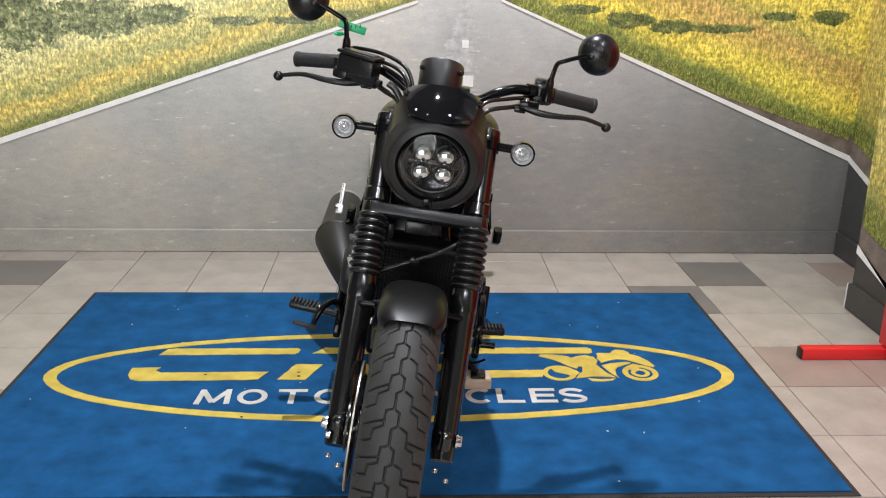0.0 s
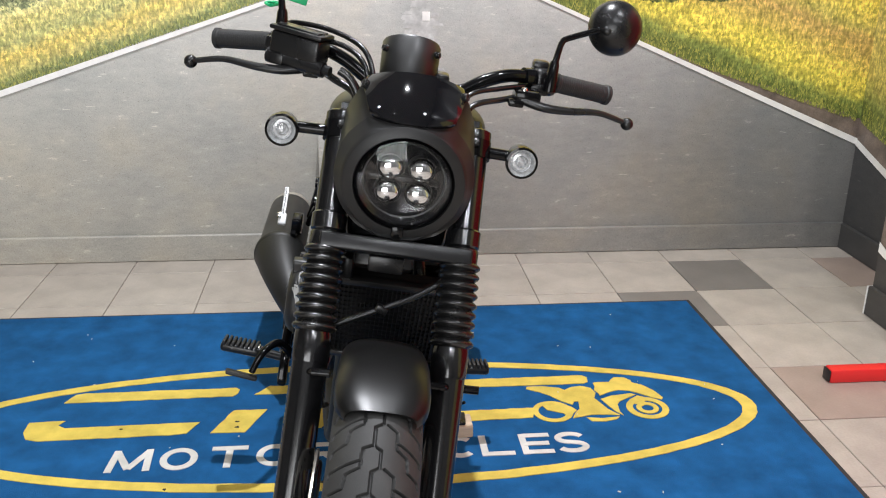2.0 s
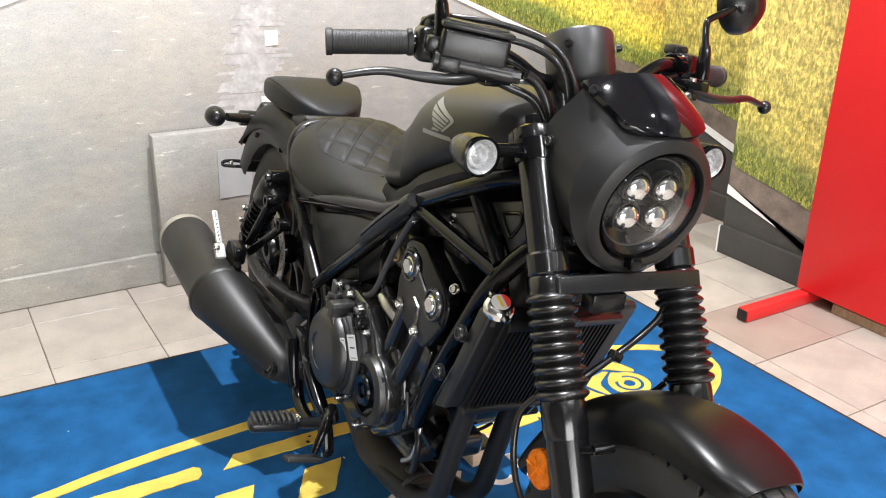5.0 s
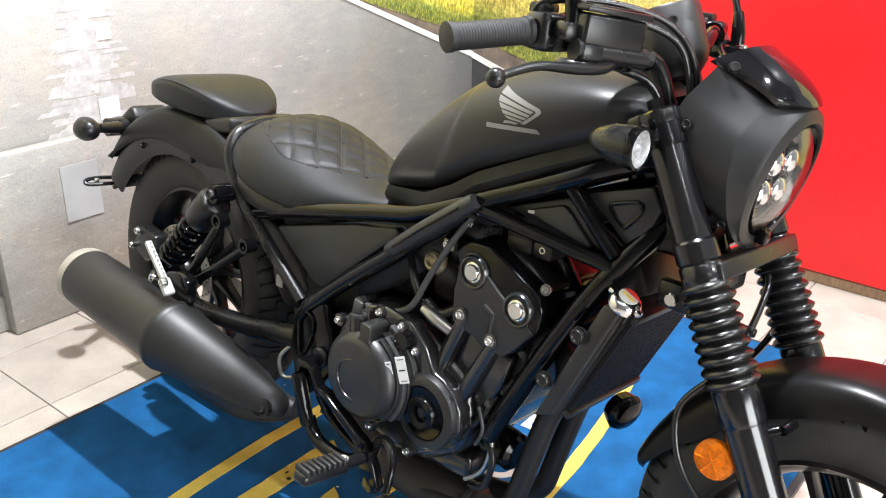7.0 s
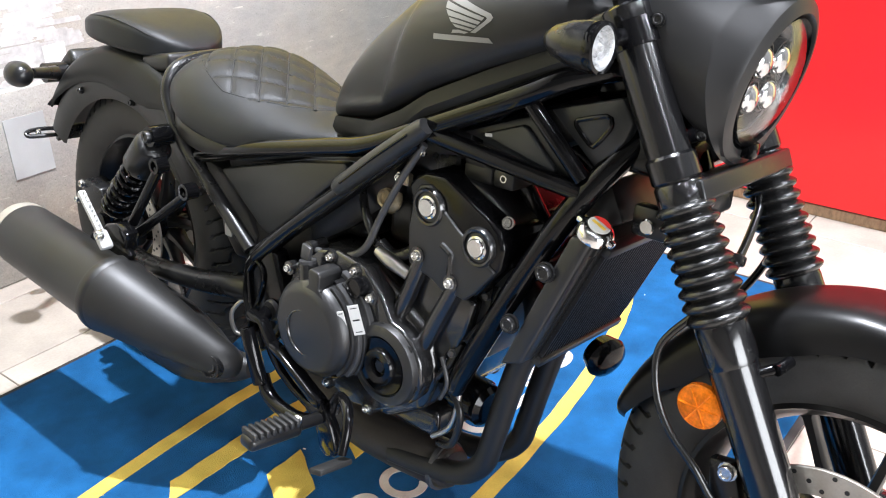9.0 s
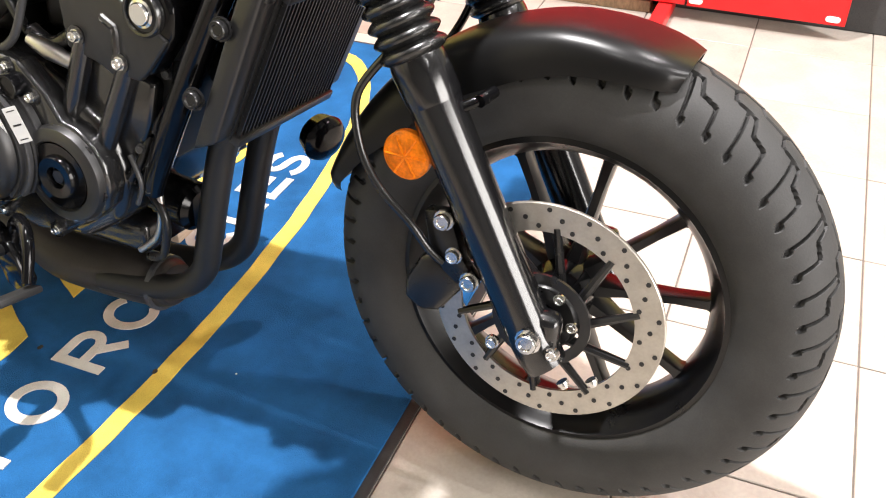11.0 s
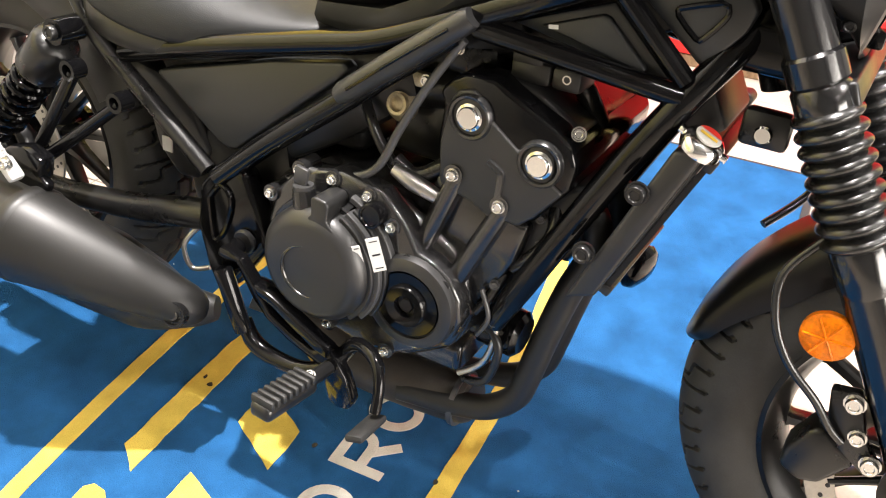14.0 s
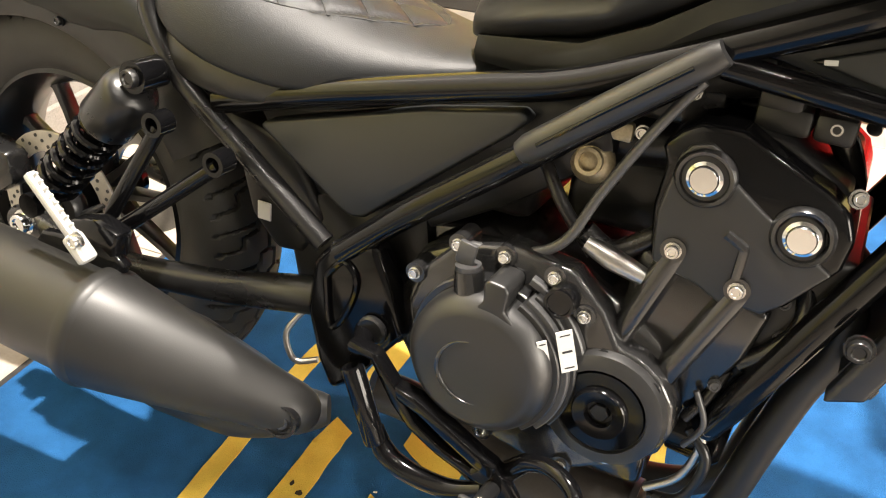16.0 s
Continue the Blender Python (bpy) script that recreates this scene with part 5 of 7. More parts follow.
def controls(s):
    a, b = bar_point(0.02, s), bar_point(1.0, s)
    d = b - a
    bm = bmesh.new()
    lathe(bm, [(0.012, -0.004), (0.0185, -0.003), (0.0185, 0.003), (0.0165, 0.005), (0.0165, d.length - 0.010), (0.0185, d.length - 0.008), (0.0185, d.length - 0.001), (0.016, d.length), (0.0, d.length)], a, d, 28)
    g = part("grip", bm, "grip", bike, "ribbed black rubber handlebar grip")
    for k in range(24):
        bm = bmesh.new()
        lathe(bm, [(0.0162, -0.0014), (0.0169, -0.0008), (0.0169, 0.0008), (0.0162, 0.0014)], a + d * (0.10 + 0.034 * k), d, 24)
        part("grip_rib", bm, "grip", g)
    # switch housing
    bm = bmesh.new()
    c = Vector((1.032, s * 0.228, 1.000))
    block(bm, c, (0.046, 0.046, 0.048), 0.011, 3, pose(0, 0, 0, 0, 0, s * 16))
    block(bm, c + Vector((-0.012, -s * 0.006, 0.026)), (0.03, 0.03, 0.018), 0.006)
    block(bm, c + Vector((0.022, -s * 0.008, -0.012)), (0.022, 0.034, 0.02), 0.005)
    part("switch_housing", bm, "satin", bike, "black handlebar switch housing")
    # lever and its perch
    bm = bmesh.new()
    block(bm, (1.088, s * 0.196, 0.980), (0.060, 0.044, 0.022), 0.006, 2)
    block(bm, (1.110, s * 0.176, 0.968), (0.030, 0.026, 0.012), 0.003, 2)
    tube(bm, [(1.052, s * 0.190, 1.002), (1.045, s * 0.208, 1.002)], 0.020, 18, 1)
    perch = part("lever_perch", bm, "gloss", bike)
    bm = bmesh.new()
    tube(bm, [(1.108, s * 0.186, 0.974), (1.116, s * 0.225, 0.967), (1.110, s * 0.270, 0.966), (1.095, s * 0.325, 0.968), (1.084, s * 0.374, 0.957)], [0.0110, 0.0105, 0.0092, 0.0074, 0.0064], 12, 5, True, 0.75)
    ball(bm, (1.083, s * 0.383, 0.954), (0.0115, 0.0115, 0.0115), 16)
    part("lever", bm, "satin", bike, "black ball-end hand lever")
    bolt((1.108, s * 0.188, 0.990), (0, 0, 1), 0.006, perch)
    # mirror; the right one stands a little higher, on the brake reservoir
    up = 0.020 if s < 0 else 0.0
    Q = lambda x, y, z: (x, s * y, z + up)
    bm = bmesh.new()
    tube(bm, [Q(1.074, 0.236, 1.008), Q(1.070, 0.237, 1.028), Q(1.054, 0.244, 1.062), Q(1.048, 0.248, 1.074), Q(1.044, 0.258, 1.082), Q(1.034, 0.318, 1.106)], [0.0075, 0.0065, 0.0056, 0.0056, 0.0056, 0.0056], 12, 3)
    tube(bm, [Q(1.076, 0.236, 0.990), Q(1.074, 0.236, 1.010), Q(1.068, 0.238, 1.036), Q(1.067, 0.238, 1.042)], [0.0115, 0.0110, 0.0090, 0.007], 12, 1)
    mir = part("mirror", bm, "gloss", bike, "round black rear-view mirror on a bent stem")
    bm = bmesh.new()
    c = Vector(Q(1.018, 0.345, 1.110))
    ax = Vector((1, s * 0.10, 0.15)).normalized()
    lathe(bm, [(0, 0.032), (0.015, 0.030), (0.032, 0.022), (0.045, 0.008), (0.0495, -0.006), (0.0495, -0.012), (0.047, -0.013)], c, ax, 40)
    ball(bm, Q(1.034, 0.325, 1.104), (0.016, 0.014, 0.012), 14)
    part("mirror_shell", bm, "satin", mir)
    bm = bmesh.new()
    lathe(bm, [(0, -0.0115), (0.047, -0.0115), (0.047, -0.008), (0, -0.008)], c, ax, 40)
    part("mirror_glass", bm, "mirror", mir, "round mirror glass")


both(controls)
# front brake master cylinder and reservoir, swept back with the bar
RT = pose(1.100, -0.200, 1.004, -4, 0, -22)


def on_reservoir(name, bm, material, parent, label=""):
    for v in bm.verts:
        v.co = RT @ v.co
    return part(name, bm, material, parent, label)


bm = bmesh.new()
block(bm, (0, 0, 0.004), (0.046, 0.092, 0.040), 0.006, 3)
block(bm, (-0.006, -0.052, -0.002), (0.030, 0.022, 0.022), 0.005, 2)
res = on_reservoir("brake_reservoir", bm, "satin", bike, "square black brake fluid reservoir")
bm = bmesh.new()
block(bm, (0, 0, 0.0285), (0.052, 0.098, 0.008), 0.003, 2)
block(bm, (0, 0, 0.0335), (0.036, 0.078, 0.003), 0.001, 2)
on_reservoir("reservoir_lid", bm, "satin", res)
for yy in (-0.040, 0.040):
    bm = bmesh.new()
    bolt_head(bm, Vector((0.0, yy, 0.0335)), (0, 0, 1), 0.0032, 0.002)
    on_reservoir("lid_screw", bm, "alu_dark", res)
bm = bmesh.new()
tube(bm, [(0.012, -0.050, -0.021), (0.012, 0.056, -0.021)], 0.0135, 14, 1)
block(bm, (0.010, -0.030, -0.022), (0.034, 0.030, 0.020), 0.004, 2)
on_reservoir("master_cylinder", bm, "satin", res)
bm = bmesh.new()
tube(bm, [(0.012, 0.052, -0.021), (0.012, 0.068, -0.021)], 0.009, 8, 1)
on_reservoir("banjo_bolt", bm, "satin", res)
# cables and hoses
for pts, r in (([(1.128, -0.128, 0.982), (1.132, -0.110, 0.972), (1.138, -0.092, 0.945), (1.152, -0.070, 0.885)], 0.0075),
               ([(1.010, -0.236, 1.006), (1.020, -0.234, 1.030), (1.045, -0.215, 1.040), (1.085, -0.150, 1.040), (1.128, -0.092, 1.022), (1.160, -0.068, 0.975), (1.172, -0.060, 0.90)], 0.0046),
               ([(1.025, -0.230, 0.998), (1.040, -0.222, 1.018), (1.068, -0.195, 1.022), (1.108, -0.125, 1.020), (1.145, -0.085, 0.995), (1.166, -0.072, 0.93)], 0.0046),
               ([(1.062, -0.195, 0.985), (1.095, -0.140, 0.962), (1.118, -0.10, 0.945), (1.142, -0.080, 0.90)], 0.0065),
               ([(1.06, 0.215, 0.982), (1.10, 0.16, 0.970), (1.138, 0.10, 0.955), (1.16, 0.08, 0.91)], 0.0052),
               ([(1.045, 0.225, 0.995), (1.09, 0.15, 0.985), (1.13, 0.09, 0.968), (1.15, 0.07, 0.90)], 0.0045),
               ([(1.255, 0.090, 0.695), (1.266, 0.078, 0.676), (1.276, 0.040, 0.652), (1.286, -0.010, 0.629), (1.292, -0.055, 0.608), (1.300, -0.096, 0.590)], 0.0052),
               ([(1.25, 0.085, 0.70), (1.275, 0.135, 0.62), (1.250, 0.12, 0.54), (1.21, 0.07, 0.50)], 0.0055)):
    bm = bmesh.new()
    tube(bm, pts, r, 10, 8)
    part("cable", bm, "boot", bike)
bm = bmesh.new()
block(bm, (1.286, -0.008, 0.629), (0.014, 0.020, 0.014), 0.003, 2, pose(0, 0, 0, -24, 0, 0))
part("hose_clip", bm, "satin", bike)
# ignition lock on the fork yoke
bm = bmesh.new()
block(bm, (1.20, -0.075, 0.668), (0.05, 0.022, 0.04), 0.006)
lockb = part("steering_stop", bm, "satin", bike)
bm = bmesh.new()
lathe(bm, [(0, 0.006), (0.008, 0.006), (0.010, 0.004), (0.010, 0), (0, 0)], (1.20, -0.087, 0.665), (0, -1, 0), 18)
part("lock_face", bm, "chrome", lockb)

# ---- tank, seats, rear ----
def body(name, stations, material, label, parent=None, n=24, power=2.4, angle=50, under=1.0, smooth=5):
    """A shell lofted along x. Each station: x, z low, z high, half width, and where the widest point lies from low (0) to high (1)."""
    pts = [Vector((s[0], s[1], s[2])) for s in stations]
    wid = [Vector((s[0], s[3], s[4])) for s in stations]
    a, b = spline(pts, smooth), spline(wid, smooth)
    rings = []
    for p, w in zip(a, b):
        lo, hi, hw, f = p.y, p.z, max(w.y, 0.002), w.z
        mid = lo + (hi - lo) * f
        row = []
        for k in range(n):
            t = 2 * math.pi * k / n
            c, s_ = math.cos(t), math.sin(t)
            y = hw * math.copysign(abs(c) ** (2 / power), c)
            h = (hi - mid) if s_ > 0 else (mid - lo)
            e = power if s_ > 0 else power + under
            z = mid + h * math.copysign(abs(s_) ** (2 / e), s_)
            row.append((p.x, y, z))
        rings.append(row)
    bm = bmesh.new()
    loft(bm, rings)
    return part(name, bm, material, parent or bike, label, angle)


TANK = [(0.612, 0.672, 0.712, 0.050, 0.5), (0.626, 0.674, 0.736, 0.072, 0.48), (0.660, 0.680, 0.778, 0.093, 0.45), (0.70, 0.689, 0.820, 0.108, 0.42), (0.76, 0.702, 0.870, 0.122, 0.40), (0.82, 0.730, 0.908, 0.138, 0.42),
        (0.88, 0.764, 0.931, 0.146, 0.42), (0.95, 0.797, 0.943, 0.149, 0.42), (1.02, 0.828, 0.948, 0.143, 0.45), (1.07, 0.850, 0.945, 0.133, 0.48), (1.105, 0.864, 0.936, 0.114, 0.5), (1.124, 0.874, 0.920, 0.090, 0.5)]
tank = body("fuel_tank", TANK, "paint", "matt graphite teardrop fuel tank", power=2.65, n=88, smooth=9)
# pressed knee recess behind a curved crease
for v in tank.data.vertices:
    x, z = v.co.x, v.co.z
    front = 0.772 + 0.062 * min(1.0, max(0.0, (z - 0.737) / 0.136)) ** 0.7
    foot = 0.711 + (x - 0.663) * 0.24
    d = min(front - x, z - foot)
    v.co.y *= 1 - 0.055 * min(1.0, max(0.0, d / 0.009))
for s in (-1, 1):
    bm = bmesh.new()
    rings = []
    for x, z0, z1, y0 in ((0.630, 0.660, 0.680, 0.075), (0.75, 0.664, 0.700, 0.112), (0.815, 0.692, 0.730, 0.122), (0.87, 0.735, 0.765, 0.128), (0.97, 0.782, 0.812, 0.128), (1.09, 0.836, 0.866, 0.112)):
        rings.append([(x, s * (y0 - 0.03), z0), (x, s * y0, z0), (x, s * (y0 + 0.006), (z0 + z1) / 2), (x, s * y0, z1 + 0.006), (x, s * (y0 - 0.03), z1 + 0.006)])
    loft(bm, rings)
    part("tank_skirt", bm, "paint_dark", tank, "dark flange along the tank's foot")
TANK_TREE = BVHTree.FromPolygons([v.co.copy() for v in tank.data.vertices], [tuple(p.vertices) for p in tank.data.polygons])


def tank_y(x, z, s):
    """The tank's side at a height."""
    hit = TANK_TREE.ray_cast(Vector((x, s * 0.4, z)), Vector((0, -s, 0)))[0]
    return hit.y if hit else s * 0.12


def decal(name, upper, lower, s, label=""):
    """A thin badge between two lines, laid on the side of the tank."""
    bm = bmesh.new()
    n = 14
    rows = []
    for line in (upper, lower):
        pts = []
        for k in range(n + 1):
            f = k / n * (len(line) - 1)
            i = min(int(f), len(line) - 2)
            a, b = line[i], line[i + 1]
            pts.append((a[0] + (b[0] - a[0]) * (f - i), a[1] + (b[1] - a[1]) * (f - i)))
        rows.append(pts)
    grid = []
    for j in range(4):
        row = []
        for (ax_, az), (bx, bz) in zip(*rows):
            x, z = ax_ + (bx - ax_) * j / 3, az + (bz - az) * j / 3
            row.append((x, tank_y(x, z, s) + s * 0.0012, z))
        grid.append(row)
    loft(bm, grid, False)
    return part(name, bm, "badge", tank, label)


def em(u, v):
    """Emblem units (across, down) to the tank's x and z."""
    u, v = u - 567, v - 388
    return 0.903 + 0.000530 * u + 0.00013 * v, 0.908 + 0.000127 * u - 0.00032 * v


FEATHERS = [([(567, 388), (605, 425), (650, 465), (688, 498)], [(557, 418), (600, 450), (640, 480), (672, 505)]),
            ([(688, 498), (692, 512), (685, 522), (636, 557)], [(672, 503), (675, 512), (668, 520), (622, 552)]),
            ([(555, 424), (600, 458), (668, 508)], [(553, 450), (600, 477), (660, 517)]),
            ([(555, 456), (600, 483), (656, 521)], [(562, 480), (600, 500), (648, 529)]),
            ([(564, 486), (600, 506), (644, 533)], [(570, 505), (600, 519), (636, 539)]),
            ([(573, 511), (600, 525), (631, 543)], [(582, 526), (600, 535), (622, 547)]),
            ([(572, 533), (590, 537), (617, 551)], [(566, 544), (590, 548), (604, 554)])]
for s in (-1, 1):
    # winged emblem of plain feathers over a plain bar
    for up, low in FEATHERS:
        decal("emblem_feather", [em(*p) for p in up], [em(*p) for p in low], s)
    decal("emblem_bar", [em(508, 536), em(590, 558), em(668, 580)], [em(504, 556), em(590, 578), em(676, 601)], s, "silver maker's badge as a plain bar")
# filler cap
bm = bmesh.new()
lathe(bm, [(0, 0.012), (0.026, 0.012), (0.031, 0.008), (0.034, 0.0), (0.034, -0.02), (0, -0.02)], (0.93, 0, 0.938), (-0.05, 0, 1), 32)
part("filler_cap", bm, "satin", tank)

# rider's seat with quilted panel
SEAT_ST = [(0.228, 0.650, 0.690, 0.085, 0.35), (0.246, 0.640, 0.722, 0.128, 0.30), (0.29, 0.618, 0.741, 0.154, 0.24), (0.35, 0.600, 0.737, 0.162, 0.22), (0.43, 0.592, 0.709, 0.154, 0.22), (0.50, 0.596, 0.685, 0.136, 0.28),
           (0.57, 0.612, 0.670, 0.106, 0.34), (0.625, 0.630, 0.664, 0.078, 0.38), (0.645, 0.640, 0.660, 0.058, 0.4)]
seat = body("rider_seat", SEAT_ST,
            "leather", "black vinyl solo seat with diamond quilting", n=170, power=2.15, under=1.5, smooth=16)


body("seat_base", [(0.236, 0.605, 0.672, 0.100, 0.4), (0.26, 0.582, 0.668, 0.132, 0.4), (0.30, 0.572, 0.655, 0.149, 0.4), (0.36, 0.566, 0.640, 0.154, 0.4), (0.43, 0.570, 0.630, 0.146, 0.4), (0.50, 0.582, 0.628, 0.128, 0.4), (0.58, 0.602, 0.636, 0.096, 0.4), (0.63, 0.622, 0.640, 0.070, 0.4)],
     "plastic_black", "black plastic seat base", parent=seat, n=40, power=3.0)


def seat_top(x, y):
    for a, b in zip(SEAT_ST, SEAT_ST[1:]):
        if a[0] <= x <= b[0]:
            t = (x - a[0]) / (b[0] - a[0])
            lo, hi, hw, f = (p + (q - p) * t for p, q in zip(a[1:], b[1:]))
            mid = lo + (hi - lo) * f
            q = min(0.985, abs(y) / hw)
            return mid + (hi - mid) * (1 - q ** 2.05) ** (1 / 2.05)
    return 0.7


def inside(x, y):
    u = (x - 0.398) / 0.162
    w = 0.122 * (1 - 0.38 * max(0, u)) * math.sqrt(max(0, 1 - u * u * 0.9))
    return abs(y) < w and -1 < u < 1


def quilt_gap(x, y):
    """Distance to the nearest quilting seam."""
    near = 1.0
    for fam in (-1, 1):
        w = (fam * y - (x - 0.42) * 0.85) / 0.062
        near = min(near, abs(w - round(w)) * 0.062 / 1.31)
    return near


for v in seat.data.vertices:
    x, y, z = v.co
    if z > seat_top(x, 0.0) - 0.075 and inside(x, y):
        g = quilt_gap(x, y)
        v.co.z -= 0.0030 * math.exp(-(g / 0.0026) ** 2) - 0.0012 * min(1.0, g / 0.018)
SEAT_TREE = BVHTree.FromPolygons([v.co.copy() for v in seat.data.vertices], [tuple(p.vertices) for p in seat.data.polygons])


def on_seat(x, y, lift=0.0):
    hit = SEAT_TREE.ray_cast(Vector((x, y, 1.0)), Vector((0, 0, -1)))[0]
    return (x, y, hit.z + lift) if hit else None


seams = []
for fam in (-1, 1):
    for c in range(-6, 7):
        line = []
        for k in range(90):
            x = 0.237 + 0.325 * k / 89
            y = fam * ((x - 0.42) * 0.85 + c * 0.062)
            if inside(x, y):
                p = on_seat(x, y, -0.0002)
                if p:
                    line.append(p)
        if len(line) > 6:
            seams.append(line[::2] + [line[-1]])
outline = []
for k in range(61):
    t = k / 60 * 2 * math.pi
    u = math.cos(t)
    w = 0.123 * (1 - 0.38 * max(0, u)) * abs(math.sin(t))
    outline.append(on_seat(0.398 + 0.162 * u * 0.99, math.copysign(w, math.sin(t)), 0.0))
seams.append([p for p in outline if p])
bm = bmesh.new()
for line in seams:
    tube(bm, line, 0.0011, 6, 1)
part("quilting", bm, "thread", seat, "diamond quilting seams")
# pillion pad
pil = body("pillion_seat", [(-0.124, 0.722, 0.734, 0.060, 0.5), (-0.119, 0.715, 0.742, 0.086, 0.5), (-0.108, 0.708, 0.753, 0.100, 0.5), (-0.064, 0.702, 0.766, 0.112, 0.5), (-0.002, 0.698, 0.772, 0.114, 0.5), (0.055, 0.694, 0.764, 0.104, 0.5), (0.100, 0.692, 0.750, 0.086, 0.5), (0.130, 0.692, 0.736, 0.064, 0.5), (0.146, 0.694, 0.726, 0.044, 0.5), (0.154, 0.698, 0.718, 0.022, 0.5)],
           "leather", "black vinyl pillion pad on the rear mudguard", n=72, power=4.6)
for s in (-1, 1):
    bm = bmesh.new()
    tube(bm, [(x, s * hw, z) for x, z, hw in ((-0.104, 0.747, 0.094), (-0.060, 0.758, 0.106), (0.01, 0.762, 0.108), (0.065, 0.752, 0.096), (0.105, 0.738, 0.080), (0.138, 0.724, 0.052))], 0.0016, 6, 4)
    part("seam", bm, "thread", pil)
bm = bmesh.new()
block(bm, (0.125, 0, 0.690), (0.10, 0.17, 0.034), 0.010, 3, pose(0, 0, 0, 0, -10, 0))
part("pad_base", bm, "plastic_black", pil)

# rear mudguard: painted shell and black inner guard
bm = bmesh.new()
rings = []
for k in range(41):
    a = radians(46 + (145 - 46) * k / 40)
    f = k / 40
    edge = float(np.interp(46 + 99 * f, (46, 60, 68, 76, 91, 112, 134, 145), (0.368, 0.338, 0.308, 0.296, 0.300, 0.322, 0.350, 0.372)))
    row = []
    prof = [(0.101, edge), (0.101, edge + 0.3 * (0.362 - edge)), (0.098, 0.366), (0.088, 0.378), (0.066, 0.385), (0.033, 0.3885), (0, 0.3895)]
    full = [(-y, r) for y, r in prof] + [(y, r) for y, r in reversed(prof[:-1])]
    for y, r in full:
        row.append(Vector((r * math.cos(a), y, RZ + r * math.sin(a))))
    rings.append(row + [Vector((p.x * 0.985, p.y * 0.955, RZ + (p.z - RZ) * 0.985)) for p in reversed(row)])
loft(bm, rings)
rg = part("rear_mudguard", bm, "paint_dark", bike, "matt graphite rear mudguard", 50)
bm = bmesh.new()
rings = []
for k in range(37):
    a = radians(30 + (153 - 30) * k / 36)
    f = k / 36
    low = 0.262 + 0.030 * f
    row = []
    for y, r in ((-0.092, low), (-0.094, 0.335), (-0.088, 0.352), (0, 0.358), (0.088, 0.352), (0.094, 0.335), (0.092, low)):
        row.append(Vector((r * math.cos(a), y, RZ + r * math.sin(a))))
    rings.append(row + [Vector((p.x * 0.985, p.y * 0.95, RZ + (p.z - RZ) * 0.985)) for p in reversed(row)])
loft(bm, rings)
part("inner_guard", bm, "plastic_black", rg, "matt black plastic inner mudguard", 50)
for p in ((-0.155, -0.0965, 0.588), (0.05, -0.0965, 0.600)):
    bolt(p, (0, -1, 0), 0.006, rg, "satin")
# tail lamp, signals, plate bracket
bm = bmesh.new()
block(bm, (-0.315, 0, 0.612), (0.09, 0.10, 0.045), 0.014, 3, pose(0, 0, 0, 0, -38, 0))
tail = part("tail_lamp", bm, "plastic_black", bike, "small black tail lamp unit")
bm = bmesh.new()
tube(bm, [(-0.31, 0.10, 0.600), (-0.31, -0.10, 0.600)], 0.022, 14, 1)
part("tail_mount", bm, "satin", tail)
for s in (-1, 1):
    bm = bmesh.new()
    tube(bm, [(-0.275, s * 0.09, 0.606), (-0.245, s * 0.155, 0.615)], [0.016, 0.011], 12, 1)
    ts = part("rear_turn_signal", bm, "satin", bike, "black round rear turn signal on a stalk")
    bm = bmesh.new()
    lathe(bm, [(0, 0.036), (0.013, 0.033), (0.023, 0.021), (0.0275, 0.004), (0.027, -0.012), (0.022, -0.019), (0, -0.021)], (-0.236, s * 0.188, 0.617), (1, 0, 0.05), 24)
    part("shell", bm, "satin", ts)
bm = bmesh.new()
block(bm, (-0.345, 0, 0.452), (0.012, 0.12, 0.04), 0.004, 2, pose(0, 0, 0, 0, 20, 0))
plb = part("plate_bracket", bm, "satin", bike, "black number plate bracket")
for y0, y1 in ((-0.0665, -0.0585), (0.0585, 0.0665)):
    bm = bmesh.new()
    plate(bm, [(-0.300, 0.520), (-0.330, 0.500), (-0.345, 0.462), (-0.352, 0.436), (-0.342, 0.432), (-0.330, 0.452), (-0.310, 0.468), (-0.29, 0.49)], y0, y1, 0.002)
    part("bracket_arm", bm, "satin", plb)
bm = bmesh.new()
loopp = [(-0.345, -0.058, 0.462), (-0.365, -0.085, 0.460), (-0.378, -0.110, 0.456), (-0.380, -0.122, 0.450), (-0.372, -0.118, 0.444), (-0.355, -0.085, 0.446), (-0.345, -0.058, 0.448)]
tube(bm, loopp, 0.005, 8, 4)
part("reflector_mount", bm, "satin", plb)
bolt((-0.366, -0.100, 0.453), (0, -1, 0), 0.006, plb)

# ---- frame ----
def bar(pts, r=0.0155, material="gloss", name="frame_tube", seg=14, n=6):
    bm = bmesh.new()
    tube(bm, pts, r, seg, n)
    return part(name, bm, material, bike)


bar([(0.495, -0.140, 0.432), (0.378, -0.138, 0.516), (0.294, -0.136, 0.577), (0.246, -0.132, 0.640), (0.234, -0.124, 0.676), (0.228, -0.100, 0.700), (0.226, -0.050, 0.712), (0.226, 0, 0.714),
     (0.226, 0.050, 0.712), (0.228, 0.100, 0.700), (0.234, 0.124, 0.676), (0.246, 0.132, 0.640), (0.294, 0.136, 0.577), (0.378, 0.138, 0.516), (0.495, 0.140, 0.432)], 0.0130, "satin", name="seat_loop", n=6)


